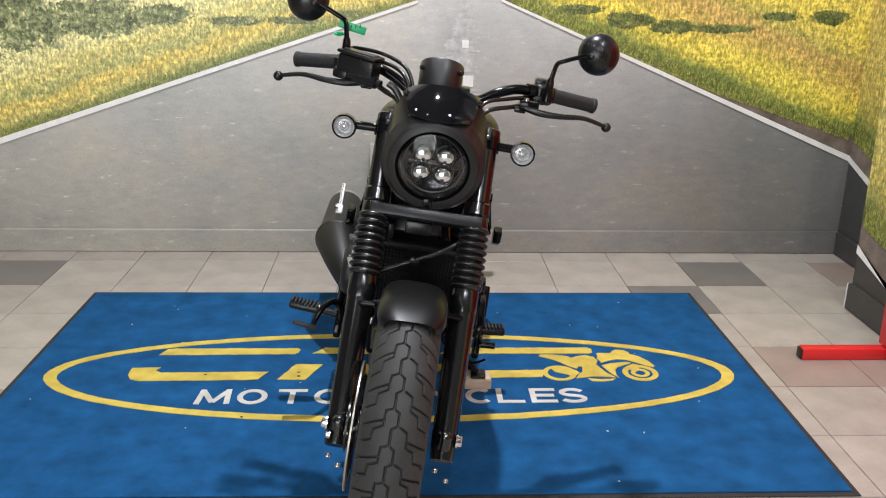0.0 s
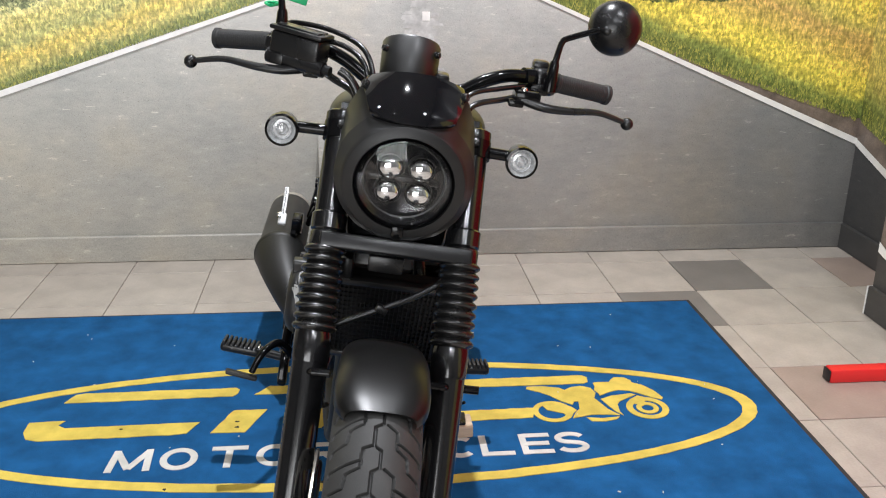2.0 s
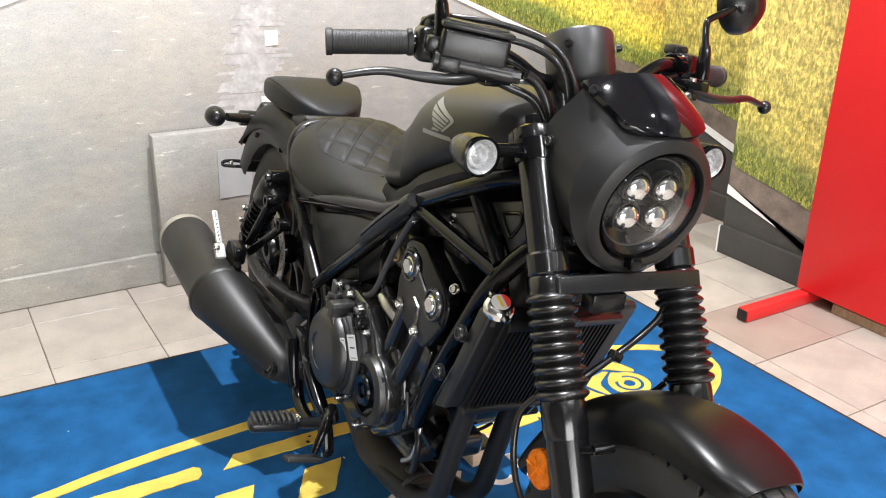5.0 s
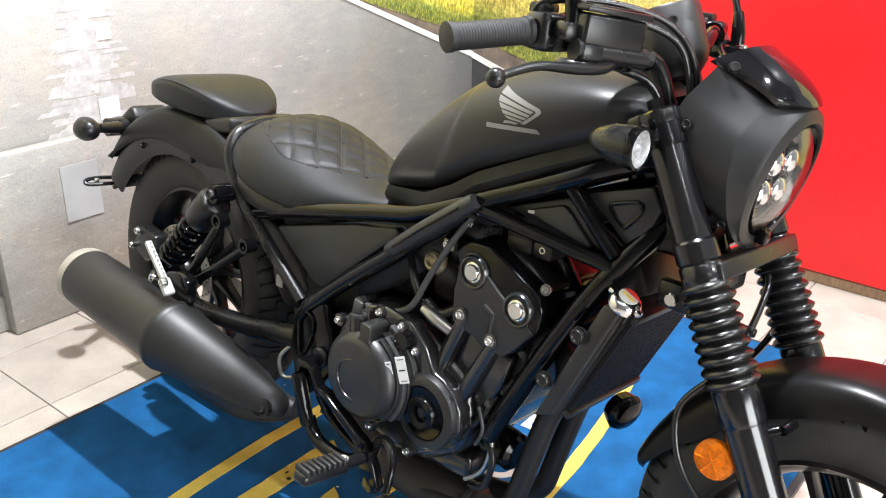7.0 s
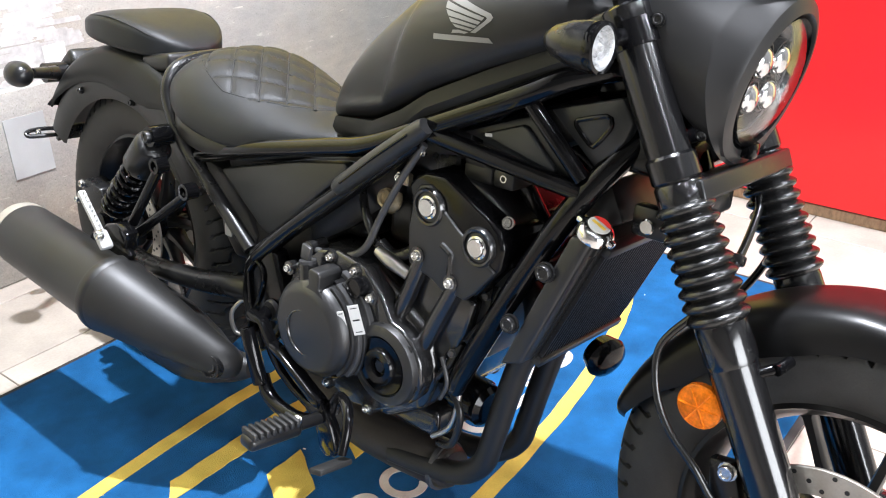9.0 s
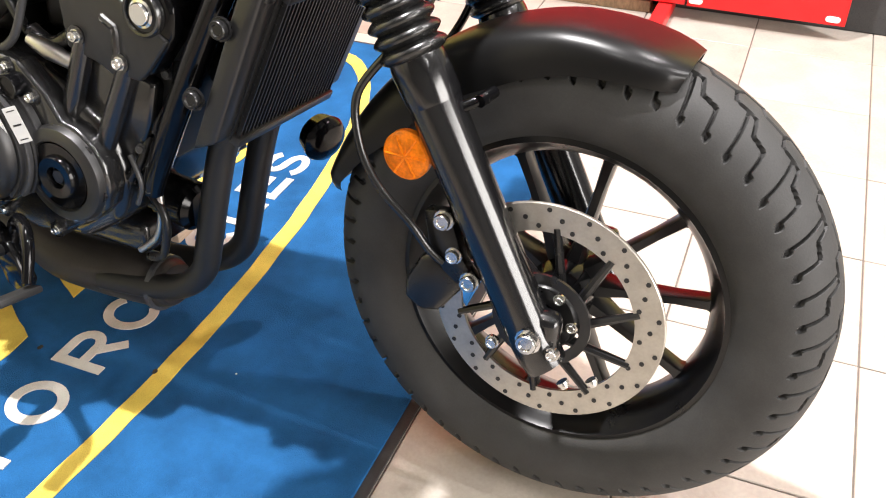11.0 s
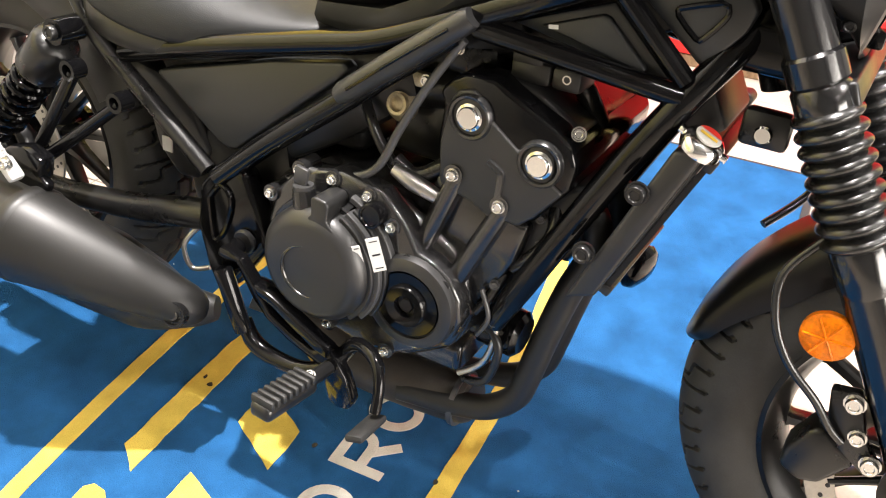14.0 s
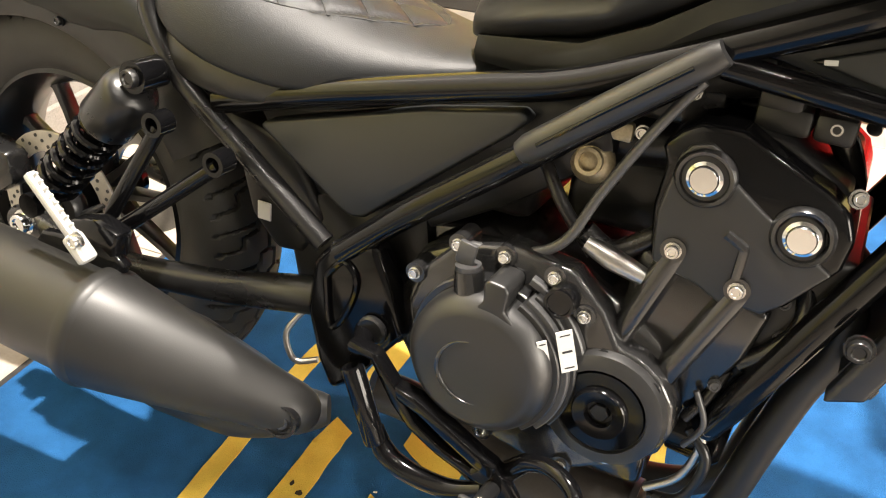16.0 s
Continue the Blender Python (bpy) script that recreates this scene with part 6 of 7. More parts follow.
def frame_side(s):
    y = s * 0.125
    bar([(1.16, s * 0.045, 0.850), (1.09, s * 0.105, 0.828), (1.019, y, 0.792), (0.872, y, 0.724), (0.760, y, 0.674), (0.66, y, 0.648), (0.50, s * 0.132, 0.610), (0.34, s * 0.132, 0.566)], 0.0155)
    bar([(1.185, s * 0.050, 0.790), (1.124, s * 0.105, 0.694), (1.06, s * 0.115, 0.580), (0.975, s * 0.118, 0.405), (0.945, s * 0.110, 0.345)], 0.0165)
    bar([(0.885, s * 0.128, 0.716), (1.00, s * 0.122, 0.704), (1.118, s * 0.112, 0.690)], 0.0122)
    bar([(1.035, s * 0.118, 0.785), (1.118, s * 0.112, 0.706)], 0.0108)
    bar([(0.860, s * 0.130, 0.705), (0.716, s * 0.138, 0.590), (0.60, s * 0.142, 0.50), (0.520, s * 0.145, 0.430)], 0.0155)
    # matt sleeve over the sloping tube
    bm = bmesh.new()
    tube(bm, [(0.884, s * 0.145, 0.729), (0.879, s * 0.145, 0.725), (0.80, s * 0.149, 0.664), (0.728, s * 0.150, 0.608), (0.722, s * 0.150, 0.603)], [0.007, 0.0145, 0.0155, 0.0145, 0.007], 18, 3)
    sl = part("tube_sleeve", bm, "matte", bike, "matt black sleeve on the frame tube")
    bm = bmesh.new()
    tube(bm, [(0.866, s * 0.1605, 0.716), (0.802, s * 0.1642, 0.667), (0.740, s * 0.1645, 0.618)], 0.0022, 8, 3)
    part("slot_line", bm, "gloss", sl)
    # side panel in the rear triangle
    bm = bmesh.new()
    plate(bm, [(0.392, 0.546), (0.398, 0.553), (0.60, 0.612), (0.706, 0.634), (0.716, 0.626), (0.700, 0.608), (0.536, 0.470), (0.518, 0.466), (0.50, 0.474)], s * 0.100, s * 0.126, 0.006, 3)
    part("side_panel", bm, "panel_grey", bike, "matt dark triangular side panel")
    # cover plates under the tank
    bm = bmesh.new()
    plate(bm, [(0.915, 0.724), (1.026, 0.768), (1.098, 0.702), (1.085, 0.694)], s * 0.085, s * 0.103, 0.004, 2)
    cp = part("cover_plate", bm, "panel_grey", bike, "matt black ribbed cover under the tank")
    bm = bmesh.new()
    plate(bm, [(0.950, 0.7285), (1.018, 0.7545), (1.026, 0.752), (1.074, 0.708), (1.070, 0.703)], s * 0.099, s * 0.110, 0.005, 3)
    part("raised_triangle", bm, "panel_grey", cp)
    bm = bmesh.new()
    block(bm, (0.966, s * 0.1105, 0.7305), (0.011, 0.001, 0.0045), 0.0, 1, pose(0, 0, 0, 0, -8, 0))
    part("small_tag", bm, "label", cp)
    bm = bmesh.new()
    plate(bm, [(1.050, 0.780), (1.150, 0.812), (1.168, 0.786), (1.160, 0.762), (1.130, 0.722), (1.122, 0.722)], s * 0.080, s * 0.100, 0.004, 2)
    cp = part("cover_plate", bm, "panel_grey", bike, "matt black cover with a pressed triangle")
    bm = bmesh.new()
    tri_ = [(1.092, 0.774), (1.132, 0.787), (1.140, 0.780), (1.137, 0.770), (1.122, 0.750), (1.114, 0.748), (1.092, 0.767), (1.092, 0.774)]
    tube(bm, [(x, s * 0.1005, z) for x, z in tri_], 0.0032, 8, 2)
    part("pressed_triangle", bm, "gloss", cp)
    # pivot plate
    bm = bmesh.new()
    plate(bm, [(0.478, 0.345), (0.486, 0.412), (0.520, 0.452), (0.570, 0.455), (0.592, 0.405), (0.612, 0.352), (0.585, 0.318), (0.545, 0.262), (0.515, 0.240), (0.495, 0.28)], s * 0.118, s * 0.152, 0.010, 3)
    pv = part("pivot_plate", bm, "gloss", bike, "gloss black swingarm pivot plate")
    bm = bmesh.new()
    lathe(bm, [(0, 0.007), (0.016, 0.007), (0.019, 0.004), (0.019, 0), (0, 0)], (0.573, s * 0.154, 0.350), (0, s, 0), 24)
    part("pivot_cap", bm, "satin", pv)
    bm = bmesh.new()
    tube(bm, [(0.507, s * 0.154, 0.40), (0.53, s * 0.154, 0.425), (0.548, s * 0.154, 0.405), (0.536, s * 0.154, 0.36), (0.515, s * 0.154, 0.335), (0.507, s * 0.154, 0.40)], 0.004, 8, 4)
    part("pressed_line", bm, "gloss", pv)
    # swingarm
    bm = bmesh.new()
    tube(bm, [(0.52, s * 0.115, 0.352), (0.44, s * 0.128, 0.342), (0.32, s * 0.135, 0.318), (0.12, s * 0.132, 0.292), (0.0, s * 0.128, RZ - 0.01), (-0.04, s * 0.128, RZ - 0.01)], [0.024, 0.024, 0.0215, 0.020, 0.022, 0.018], 16, 5)
    sw = part("swingarm", bm, "satin", bike, "satin black tubular swingarm")
    bm = bmesh.new()
    bolt_head(bm, (0, s * 0.150, RZ), (0, s, 0), 0.015, 0.012)
    part("axle_nut", bm, "chrome", sw)
    # shock absorber
    top, low = Vector((0.262, s * 0.165, 0.588)), Vector((0.052, s * 0.160, 0.368))
    d = low - top
    bm = bmesh.new()
    tube(bm, [top, low], 0.013, 14, 1)
    tube(bm, [top + Vector((0, s * 0.022, 0)), top - Vector((0, s * 0.022, 0))], 0.019, 18, 1)
    tube(bm, [low + Vector((0, s * 0.02, 0)), low - Vector((0, s * 0.02, 0))], 0.017, 18, 1)
    sh = part("shock_absorber", bm, "gloss", bike, "black coil-spring rear shock absorber")
    bm = bmesh.new()
    lathe(bm, [(0.015, 0.0), (0.030, 0.006), (0.035, 0.014), (0.036, 0.075), (0.033, 0.080), (0.012, 0.080)], top + d.normalized() * 0.022, d, 28)
    part("shroud", bm, "satin", sh)
    bm = bmesh.new()
    u = d.normalized()
    v = u.cross(Vector((0, 1, 0))).normalized()
    w = u.cross(v)
    coil = []
    L0, L1, turns = 0.100, 0.255, 7.5
    for k in range(int(turns * 14) + 1):
        a = 2 * math.pi * k / 14
        coil.append(top + u * (L0 + (L1 - L0) * k / (turns * 14)) + (v * math.cos(a) + w * math.sin(a)) * 0.0275)
    tube(bm, coil, 0.0052, 8, 1)
    part("spring", bm, "gloss", sh)
    bolt(top + Vector((0, s * 0.022, 0)), (0, s, 0), 0.011, sh, "satin")
    # pillion peg hanger
    PY_ = 0.290 if s < 0 else 0.205
    hub = Vector((0.245, s * 0.232, 0.412))
    bm = bmesh.new()
    tube(bm, [hub + Vector((0.0, -s * 0.015, 0.015)), (0.306, s * 0.195, 0.543)], 0.0095, 12, 1)
    tube(bm, [hub + Vector((0.015, -s * 0.015, 0.0)), (0.384, s * 0.188, 0.514)], 0.0095, 12, 1)
    for x, z, yy in ((0.306, 0.547, 0.195), (0.385, 0.518, 0.188)):
        lathe(bm, [(0.009, -0.012), (0.0145, -0.012), (0.0145, 0.012), (0.009, 0.012)], (x, s * yy, z), (0, s, 0), 20, True)
    plate(bm, [(0.205, 0.388), (0.222, 0.428), (0.262, 0.440), (0.300, 0.430), (0.290, 0.392), (0.24, 0.365)], s * 0.235, s * 0.262, 0.006, 2)
    hg = part("pillion_peg_hanger", bm, "gloss", bike, "gloss black tubular pillion footrest hanger")
    bm = bmesh.new()
    dirp = (Vector((0.195, s * 0.292, 0.498)) - Vector((0.272, s * 0.290, 0.416))).normalized()
    rot = dirp.to_track_quat("X", "Y").to_matrix().to_4x4()
    block(bm, (0.237, s * PY_, 0.455), (0.098, 0.011, 0.013), 0.003, 2, rot)
    block(bm, (0.271, s * PY_, 0.418), (0.036, 0.014, 0.024), 0.005, 2, rot)
    for k in range(9):
        p = Vector((0.262, s * PY_, 0.431)) + dirp * (0.0095 * k)
        block(bm, p + Vector((0.0050, 0, 0.0050)), (0.0036, 0.011, 0.003), 0.001, 1, rot)
    pg = part("pillion_peg", bm, "alu", hg, "folded bare aluminium pillion footrest")
    bolt((0.274, s * (PY_ + 0.008), 0.430), (0, s, 0), 0.008, hg)
    # rider's peg
    bm = bmesh.new()
    plate(bm, [(0.570, 0.352), (0.604, 0.350), (0.632, 0.306), (0.655, 0.282), (0.692, 0.262), (0.732, 0.248), (0.750, 0.230), (0.760, 0.196), (0.774, 0.186), (0.794, 0.190), (0.801, 0.207),
               (0.788, 0.242), (0.762, 0.278), (0.748, 0.272), (0.735, 0.262), (0.697, 0.276), (0.664, 0.294), (0.644, 0.322), (0.610, 0.362), (0.575, 0.368)], s * 0.192, s * 0.212, 0.005, 2)
    plate(bm, [(0.636, 0.334), (0.664, 0.328), (0.702, 0.309), (0.740, 0.289), (0.764, 0.279), (0.760, 0.262), (0.738, 0.268), (0.700, 0.289), (0.668, 0.308), (0.640, 0.316)], s * 0.194, s * 0.216, 0.005, 2)
    tube(bm, [(0.612, s * 0.205, 0.262), (0.630, s * 0.210, 0.238), (0.662, s * 0.212, 0.226), (0.712, s * 0.212, 0.226), (0.750, s * 0.208, 0.240)], [0.010, 0.0125, 0.0125, 0.0115, 0.010], 14, 5)
    lathe(bm, [(0.0070, -0.048), (0.0118, -0.048), (0.0128, -0.044), (0.0128, 0.044), (0.0118, 0.048), (0.0070, 0.048)], (0.602, s * 0.216, 0.296), (0.034, 0, -0.087), 20, True)
    tube(bm, [(0.560, s * 0.150, 0.345), (0.585, s * 0.200, 0.340)], 0.012, 12, 1)
    ph = part("footpeg_bracket", bm, "gloss", bike, "gloss black footrest bracket")
    bm = bmesh.new()
    wide = 0.350 if s < 0 else 0.305
    p0, p1 = Vector((0.764, s * (wide - 0.092), 0.257)), Vector((0.757, s * wide, 0.262))
    if s > 0:
        p0, p1 = Vector((0.700, 0.194, 0.242)), Vector((0.690, 0.285, 0.246))
    dp = p1 - p0
    rot = dp.to_track_quat("X", "Z").to_matrix().to_4x4()
    block(bm, (p0 + p1) / 2, (dp.length, 0.034, 0.022), 0.008, 3, rot)
    tube(bm, [(p0.x - 0.004, s * 0.190, 0.246), tuple(p0)], 0.010, 12, 1)
    fp = part("footpeg", bm, "satin", bike, "black footpeg with ribbed rubber top")
    for k in range(8):
        bm = bmesh.new()
        block(bm, p0 + dp * (0.10 + 0.115 * k) + Vector((0, 0, 0.013)), (0.0078, 0.036, 0.013), 0.0035, 2, rot)
        part("rubber_rib", bm, "grip", fp)
    bolt(p0 + Vector((0.004, s * 0.004, 0.013)), (0, s * 0.4, 0.9), 0.0060, fp)


both(frame_side)
# cross tubes and inner rear guard between the swingarm
bm = bmesh.new()
plate(bm, [(0.30, 0.55), (0.42, 0.53), (0.47, 0.44), (0.44, 0.385), (0.40, 0.38), (0.362, 0.42), (0.345, 0.48)], -0.105, 0.105, 0.01, 2)
hug = part("inner_shield", bm, "matte", bike, "matt black plastic shield before the rear wheel")
bm = bmesh.new()
block(bm, (0.385, -0.1075, 0.430), (0.020, 0.003, 0.024), 0.001, 1)
part("white_tab", bm, "label", hug, "small white reflective tab")
bm = bmesh.new()
plate(bm, [(-0.165, 0.345), (-0.125, 0.405), (-0.06, 0.395), (-0.055, 0.35), (-0.10, 0.32)], -0.118, -0.070, 0.008, 2)
rc = part("rear_caliper", bm, "satin", bike, "satin black rear brake caliper")
bolt((-0.128, -0.122, 0.392), (0, -1, 0), 0.008, rc)
bolt((-0.155, -0.122, 0.350), (0, -1, 0), 0.007, rc)

# battery box and inner bodywork seen between the tubes
bm = bmesh.new()
plate(bm, [(0.36, 0.56), (0.66, 0.63), (0.78, 0.66), (0.80, 0.60), (0.70, 0.52), (0.60, 0.46), (0.47, 0.44), (0.40, 0.50)], -0.095, 0.095, 0.012, 2)
plate(bm, [(0.40, 0.46), (0.60, 0.50), (0.62, 0.38), (0.58, 0.30), (0.50, 0.27), (0.43, 0.33)], -0.100, 0.100, 0.012, 2)
plate(bm, [(0.66, 0.64), (0.90, 0.72), (1.06, 0.79), (1.10, 0.75), (1.00, 0.70), (0.85, 0.66), (0.74, 0.60)], -0.070, 0.070, 0.012, 2)
part("battery_box", bm, "plastic_black", bike, "black battery box and inner bodywork")

# ---- engine ----
bm = bmesh.new()
plate(bm, [(0.575, 0.36), (0.61, 0.46), (0.68, 0.495), (0.80, 0.49), (0.90, 0.43), (0.925, 0.36), (0.90, 0.29), (0.83, 0.245), (0.70, 0.245), (0.62, 0.29)], -0.135, 0.135, 0.02, 3)
block(bm, (0.78, 0, 0.235), (0.22, 0.16, 0.05), 0.012, 3)
block(bm, (0.62, 0, 0.42), (0.12, 0.17, 0.12), 0.015, 3)
eng = part("engine", bm, "engine", bike, "black enamelled twin-cylinder engine with bright bolts")
COVER = [(0.634, 0.455), (0.668, 0.492), (0.734, 0.508), (0.795, 0.500), (0.832, 0.466), (0.852, 0.432), (0.875, 0.428), (0.899, 0.412), (0.916, 0.387), (0.920, 0.357), (0.911, 0.328), (0.890, 0.306), (0.866, 0.292), (0.832, 0.272), (0.78, 0.262), (0.72, 0.275), (0.66, 0.305), (0.626, 0.352), (0.618, 0.405)]
for s in (-1, 1):
    bm = bmesh.new()
    plate(bm, COVER, s * 0.128, s * 0.160, 0.006, 3)
    cv = part("crankcase_cover", bm, "engine", eng, "cast crankcase cover")
    for k, (x, z) in enumerate(((0.625, 0.446), (0.672, 0.494), (0.724, 0.496), (0.778, 0.490), (0.814, 0.458), (0.840, 0.416), (0.890, 0.399), (0.903, 0.347), (0.863, 0.306), (0.817, 0.272), (0.723, 0.278))):
        bm = bmesh.new()
        tube(bm, [(x, s * 0.130, z), (x, s * 0.163, z)], 0.0115, 14, 1)
        part("bolt_boss", bm, "engine", cv)
        bm = bmesh.new()
        bolt_head(bm, (x, s * 0.165, z), (0, s, 0), 0.0056, 0.005)
        part("cover_bolt", bm, "bolt", cv)
# raised clutch cover: disc with a chamfer, a flat arm up to its bolts, stepped cast bands beside it
CC = (0.721, 0.385)


def band(bm, r0, r1, y0, y1, a0, a1, n=28):
    """A stepped arc of metal round the clutch cover."""
    rings = []
    for k in range(n + 1):
        a = radians(a0 + (a1 - a0) * k / n)
        c_, s_ = math.cos(a), math.sin(a)
        e = 0.0016
        rings.append([(CC[0] + r * c_, y, CC[1] + r * s_) for r, y in ((r0, y1), (r0, y0), (r1 - e, y0), (r1, y0 + e), (r1, y1))])
    tmp = bmesh.new()
    loft(tmp, rings)
    absorb(bm, tmp)


bm = bmesh.new()
lathe(bm, [(0, 0.2120), (0.060, 0.2115), (0.066, 0.2100), (0.0745, 0.2020), (0.0790, 0.1960), (0.0800, 0.186), (0.0800, 0.155)], (CC[0], 0, CC[1]), (0, -1, 0), 72)
plate(bm, [(0.690, 0.430), (0.722, 0.462), (0.721, 0.484), (0.726, 0.488), (0.744, 0.486), (0.748, 0.480), (0.745, 0.458), (0.772, 0.434)], -0.206, -0.160, 0.005, 3)
cc = part("clutch_cover", bm, "matte", eng, "round matt black clutch cover with a raised ring")
for r0, r1, y0, a0, a1, mt in ((0.078, 0.0865, -0.190, -50, 66, "matte"), (0.086, 0.0935, -0.184, -42, 64, "alu_dark"), (0.093, 0.0985, -0.177, -36, 62, "matte"), (0.098, 0.106, -0.169, -30, 70, "alu_dark"),
                               (0.079, 0.088, -0.176, 66, 320, "engine")):
    bm = bmesh.new()
    band(bm, r0, r1, y0, -0.150, a0, a1)
    part("cast_band", bm, mt, cc, "stepped cast band" if mt == "matte" else "")
bm = bmesh.new()
arc = []
for k in range(31):
    a = radians(95 + 190 * k / 30)
    arc.append((CC[0] - 0.002 + 0.036 * math.cos(a), -0.2118, CC[1] - 0.004 + 0.036 * math.sin(a)))
tube(bm, arc, [0.0004 + 0.0024 * math.sin(math.pi * k / 30) for k in range(31)], 8, 1)
part("raised_ring", bm, "engine", cc)
# two printed labels on the bands, as plain bars
for (lx, ly, lz), (w_, h_), rows in (((0.8085, -0.1860, 0.4275), (0.0165, 0.048), 3), ((0.7890, -0.1945, 0.4190), (0.0100, 0.036), 3)):
    m_ = pose(lx, ly, lz, 0, -16, 34)
    bm = bmesh.new()
    block(bm, (0, 0, 0), (w_, 0.0016, h_), 0.0, 1)
    lb = part("label_plate", bm, "label", cc, "white printed label")
    lb.matrix_basis = m_
    for k in range(rows):
        bm = bmesh.new()
        block(bm, (0.0004, -0.0010, -h_ * 0.40 + h_ * 0.8 * k / (rows - 1)), (w_ * 0.62, 0.0006, 0.0024 if k % 2 else 0.0013), 0.0, 1)
        part("label_bar", bm, "plastic_black", cc).matrix_basis = m_
# filler neck and cap
bm = bmesh.new()
tube(bm, [(0.704, -0.182, 0.436), (0.699, -0.182, 0.456), (0.694, -0.182, 0.481)], [0.0195, 0.0175, 0.0150], 24, 2)
part("filler_neck", bm, "engine", eng)
bm = bmesh.new()
block(bm, (0.690, -0.182, 0.497), (0.020, 0.007, 0.026), 0.0025, 2, pose(0, 0, 0, 0, 10, 0))
tube(bm, [(0.694, -0.182, 0.478), (0.693, -0.182, 0.486)], 0.0135, 20, 1)
part("filler_cap", bm, "alu_dark", eng, "worn black oil filler cap with a flat grip")
bm = bmesh.new()
lathe(bm, [(0, 0.176), (0.0115, 0.176), (0.0125, 0.178), (0.0155, 0.178), (0.0165, 0.175), (0.0165, 0.160), (0, 0.160)], (0.790, 0, 0.470), (0, -1, 0), 28)
part("plug", bm, "gloss", eng)
# small round cover with hexagon plug
bm = bmesh.new()
HC = (0.849, 0.362)
lathe(bm, [(0, 0.1690), (0.0470, 0.1690), (0.0480, 0.1730), (0.056, 0.1725), (0.063, 0.1690), (0.066, 0.160), (0.067, 0.145)], (HC[0], 0, HC[1]), (0, -1, 0), 48)
hc = part("crank_cover", bm, "matte", eng, "round black crankshaft cover with a hexagon plug")
bm = bmesh.new()
lathe(bm, [(0.0135, 0.1700), (0.0150, 0.1775), (0.0270, 0.1790), (0.0290, 0.1765), (0.0295, 0.1720), (0.0445, 0.1715), (0.0460, 0.1690), (0.0460, 0.164), (0.0135, 0.164)], (HC[0], 0, HC[1]), (0, -1, 0), 40, True)
part("plug_ring", bm, "gloss", hc)
bm = bmesh.new()
lathe(bm, [(0, 0.1735), (0.0095, 0.1735), (0.0110, 0.1720), (0.0110, 0.166), (0, 0.166)], (HC[0], 0, HC[1]), (0, -1, 0), 6)
part("hexagon", bm, "satin", hc)
# cylinders and head
bm = bmesh.new()
plate(bm, [(0.846, 0.530), (0.978, 0.495), (0.965, 0.44), (0.925, 0.360), (0.83, 0.40)], -0.122, 0.122, 0.008, 3)
cyl = part("cylinder_block", bm, "engine", eng, "black cylinder block")
for s in (-1, 1):
    bm = bmesh.new()
    for a, b in (((0.882, 0.538), (0.834, 0.402)), ((0.946, 0.515), (0.884, 0.376))):
        tube(bm, [(a[0], s * 0.126, a[1]), (b[0], s * 0.134, b[1])], 0.0135, 14, 1)
    part("stud_column", bm, "engine", cyl)
HEAD = [(0.846, 0.636), (0.862, 0.654), (0.878, 0.663), (0.915, 0.664), (0.945, 0.651), (0.997, 0.626), (1.016, 0.612), (1.026, 0.590), (1.022, 0.560), (0.984, 0.508), (0.955, 0.505), (0.936, 0.506), (0.905, 0.522), (0.880, 0.526), (0.856, 0.528), (0.850, 0.575), (0.854, 0.62)]
bm = bmesh.new()
plate(bm, HEAD, -0.132, 0.132, 0.007, 3)
head = part("cylinder_head", bm, "gloss", eng, "black cylinder head with bright camshaft plugs")
FACE = [(0.866, 0.632), (0.874, 0.644), (0.892, 0.649), (0.906, 0.640), (0.914, 0.622), (0.942, 0.602), (0.962, 0.588), (0.970, 0.603), (0.988, 0.607), (1.000, 0.598), (1.004, 0.580), (0.998, 0.566), (1.016, 0.556), (0.985, 0.516), (0.968, 0.500), (0.948, 0.502),
        (0.930, 0.499), (0.905, 0.512), (0.878, 0.518), (0.860, 0.524), (0.856, 0.575)]
for s in (-1, 1):
    bm = bmesh.new()
    plate(bm, FACE, s * 0.125, s * 0.1365, 0.0035, 3)
    part("head_face", bm, "matte", head, "matt black cast head face")
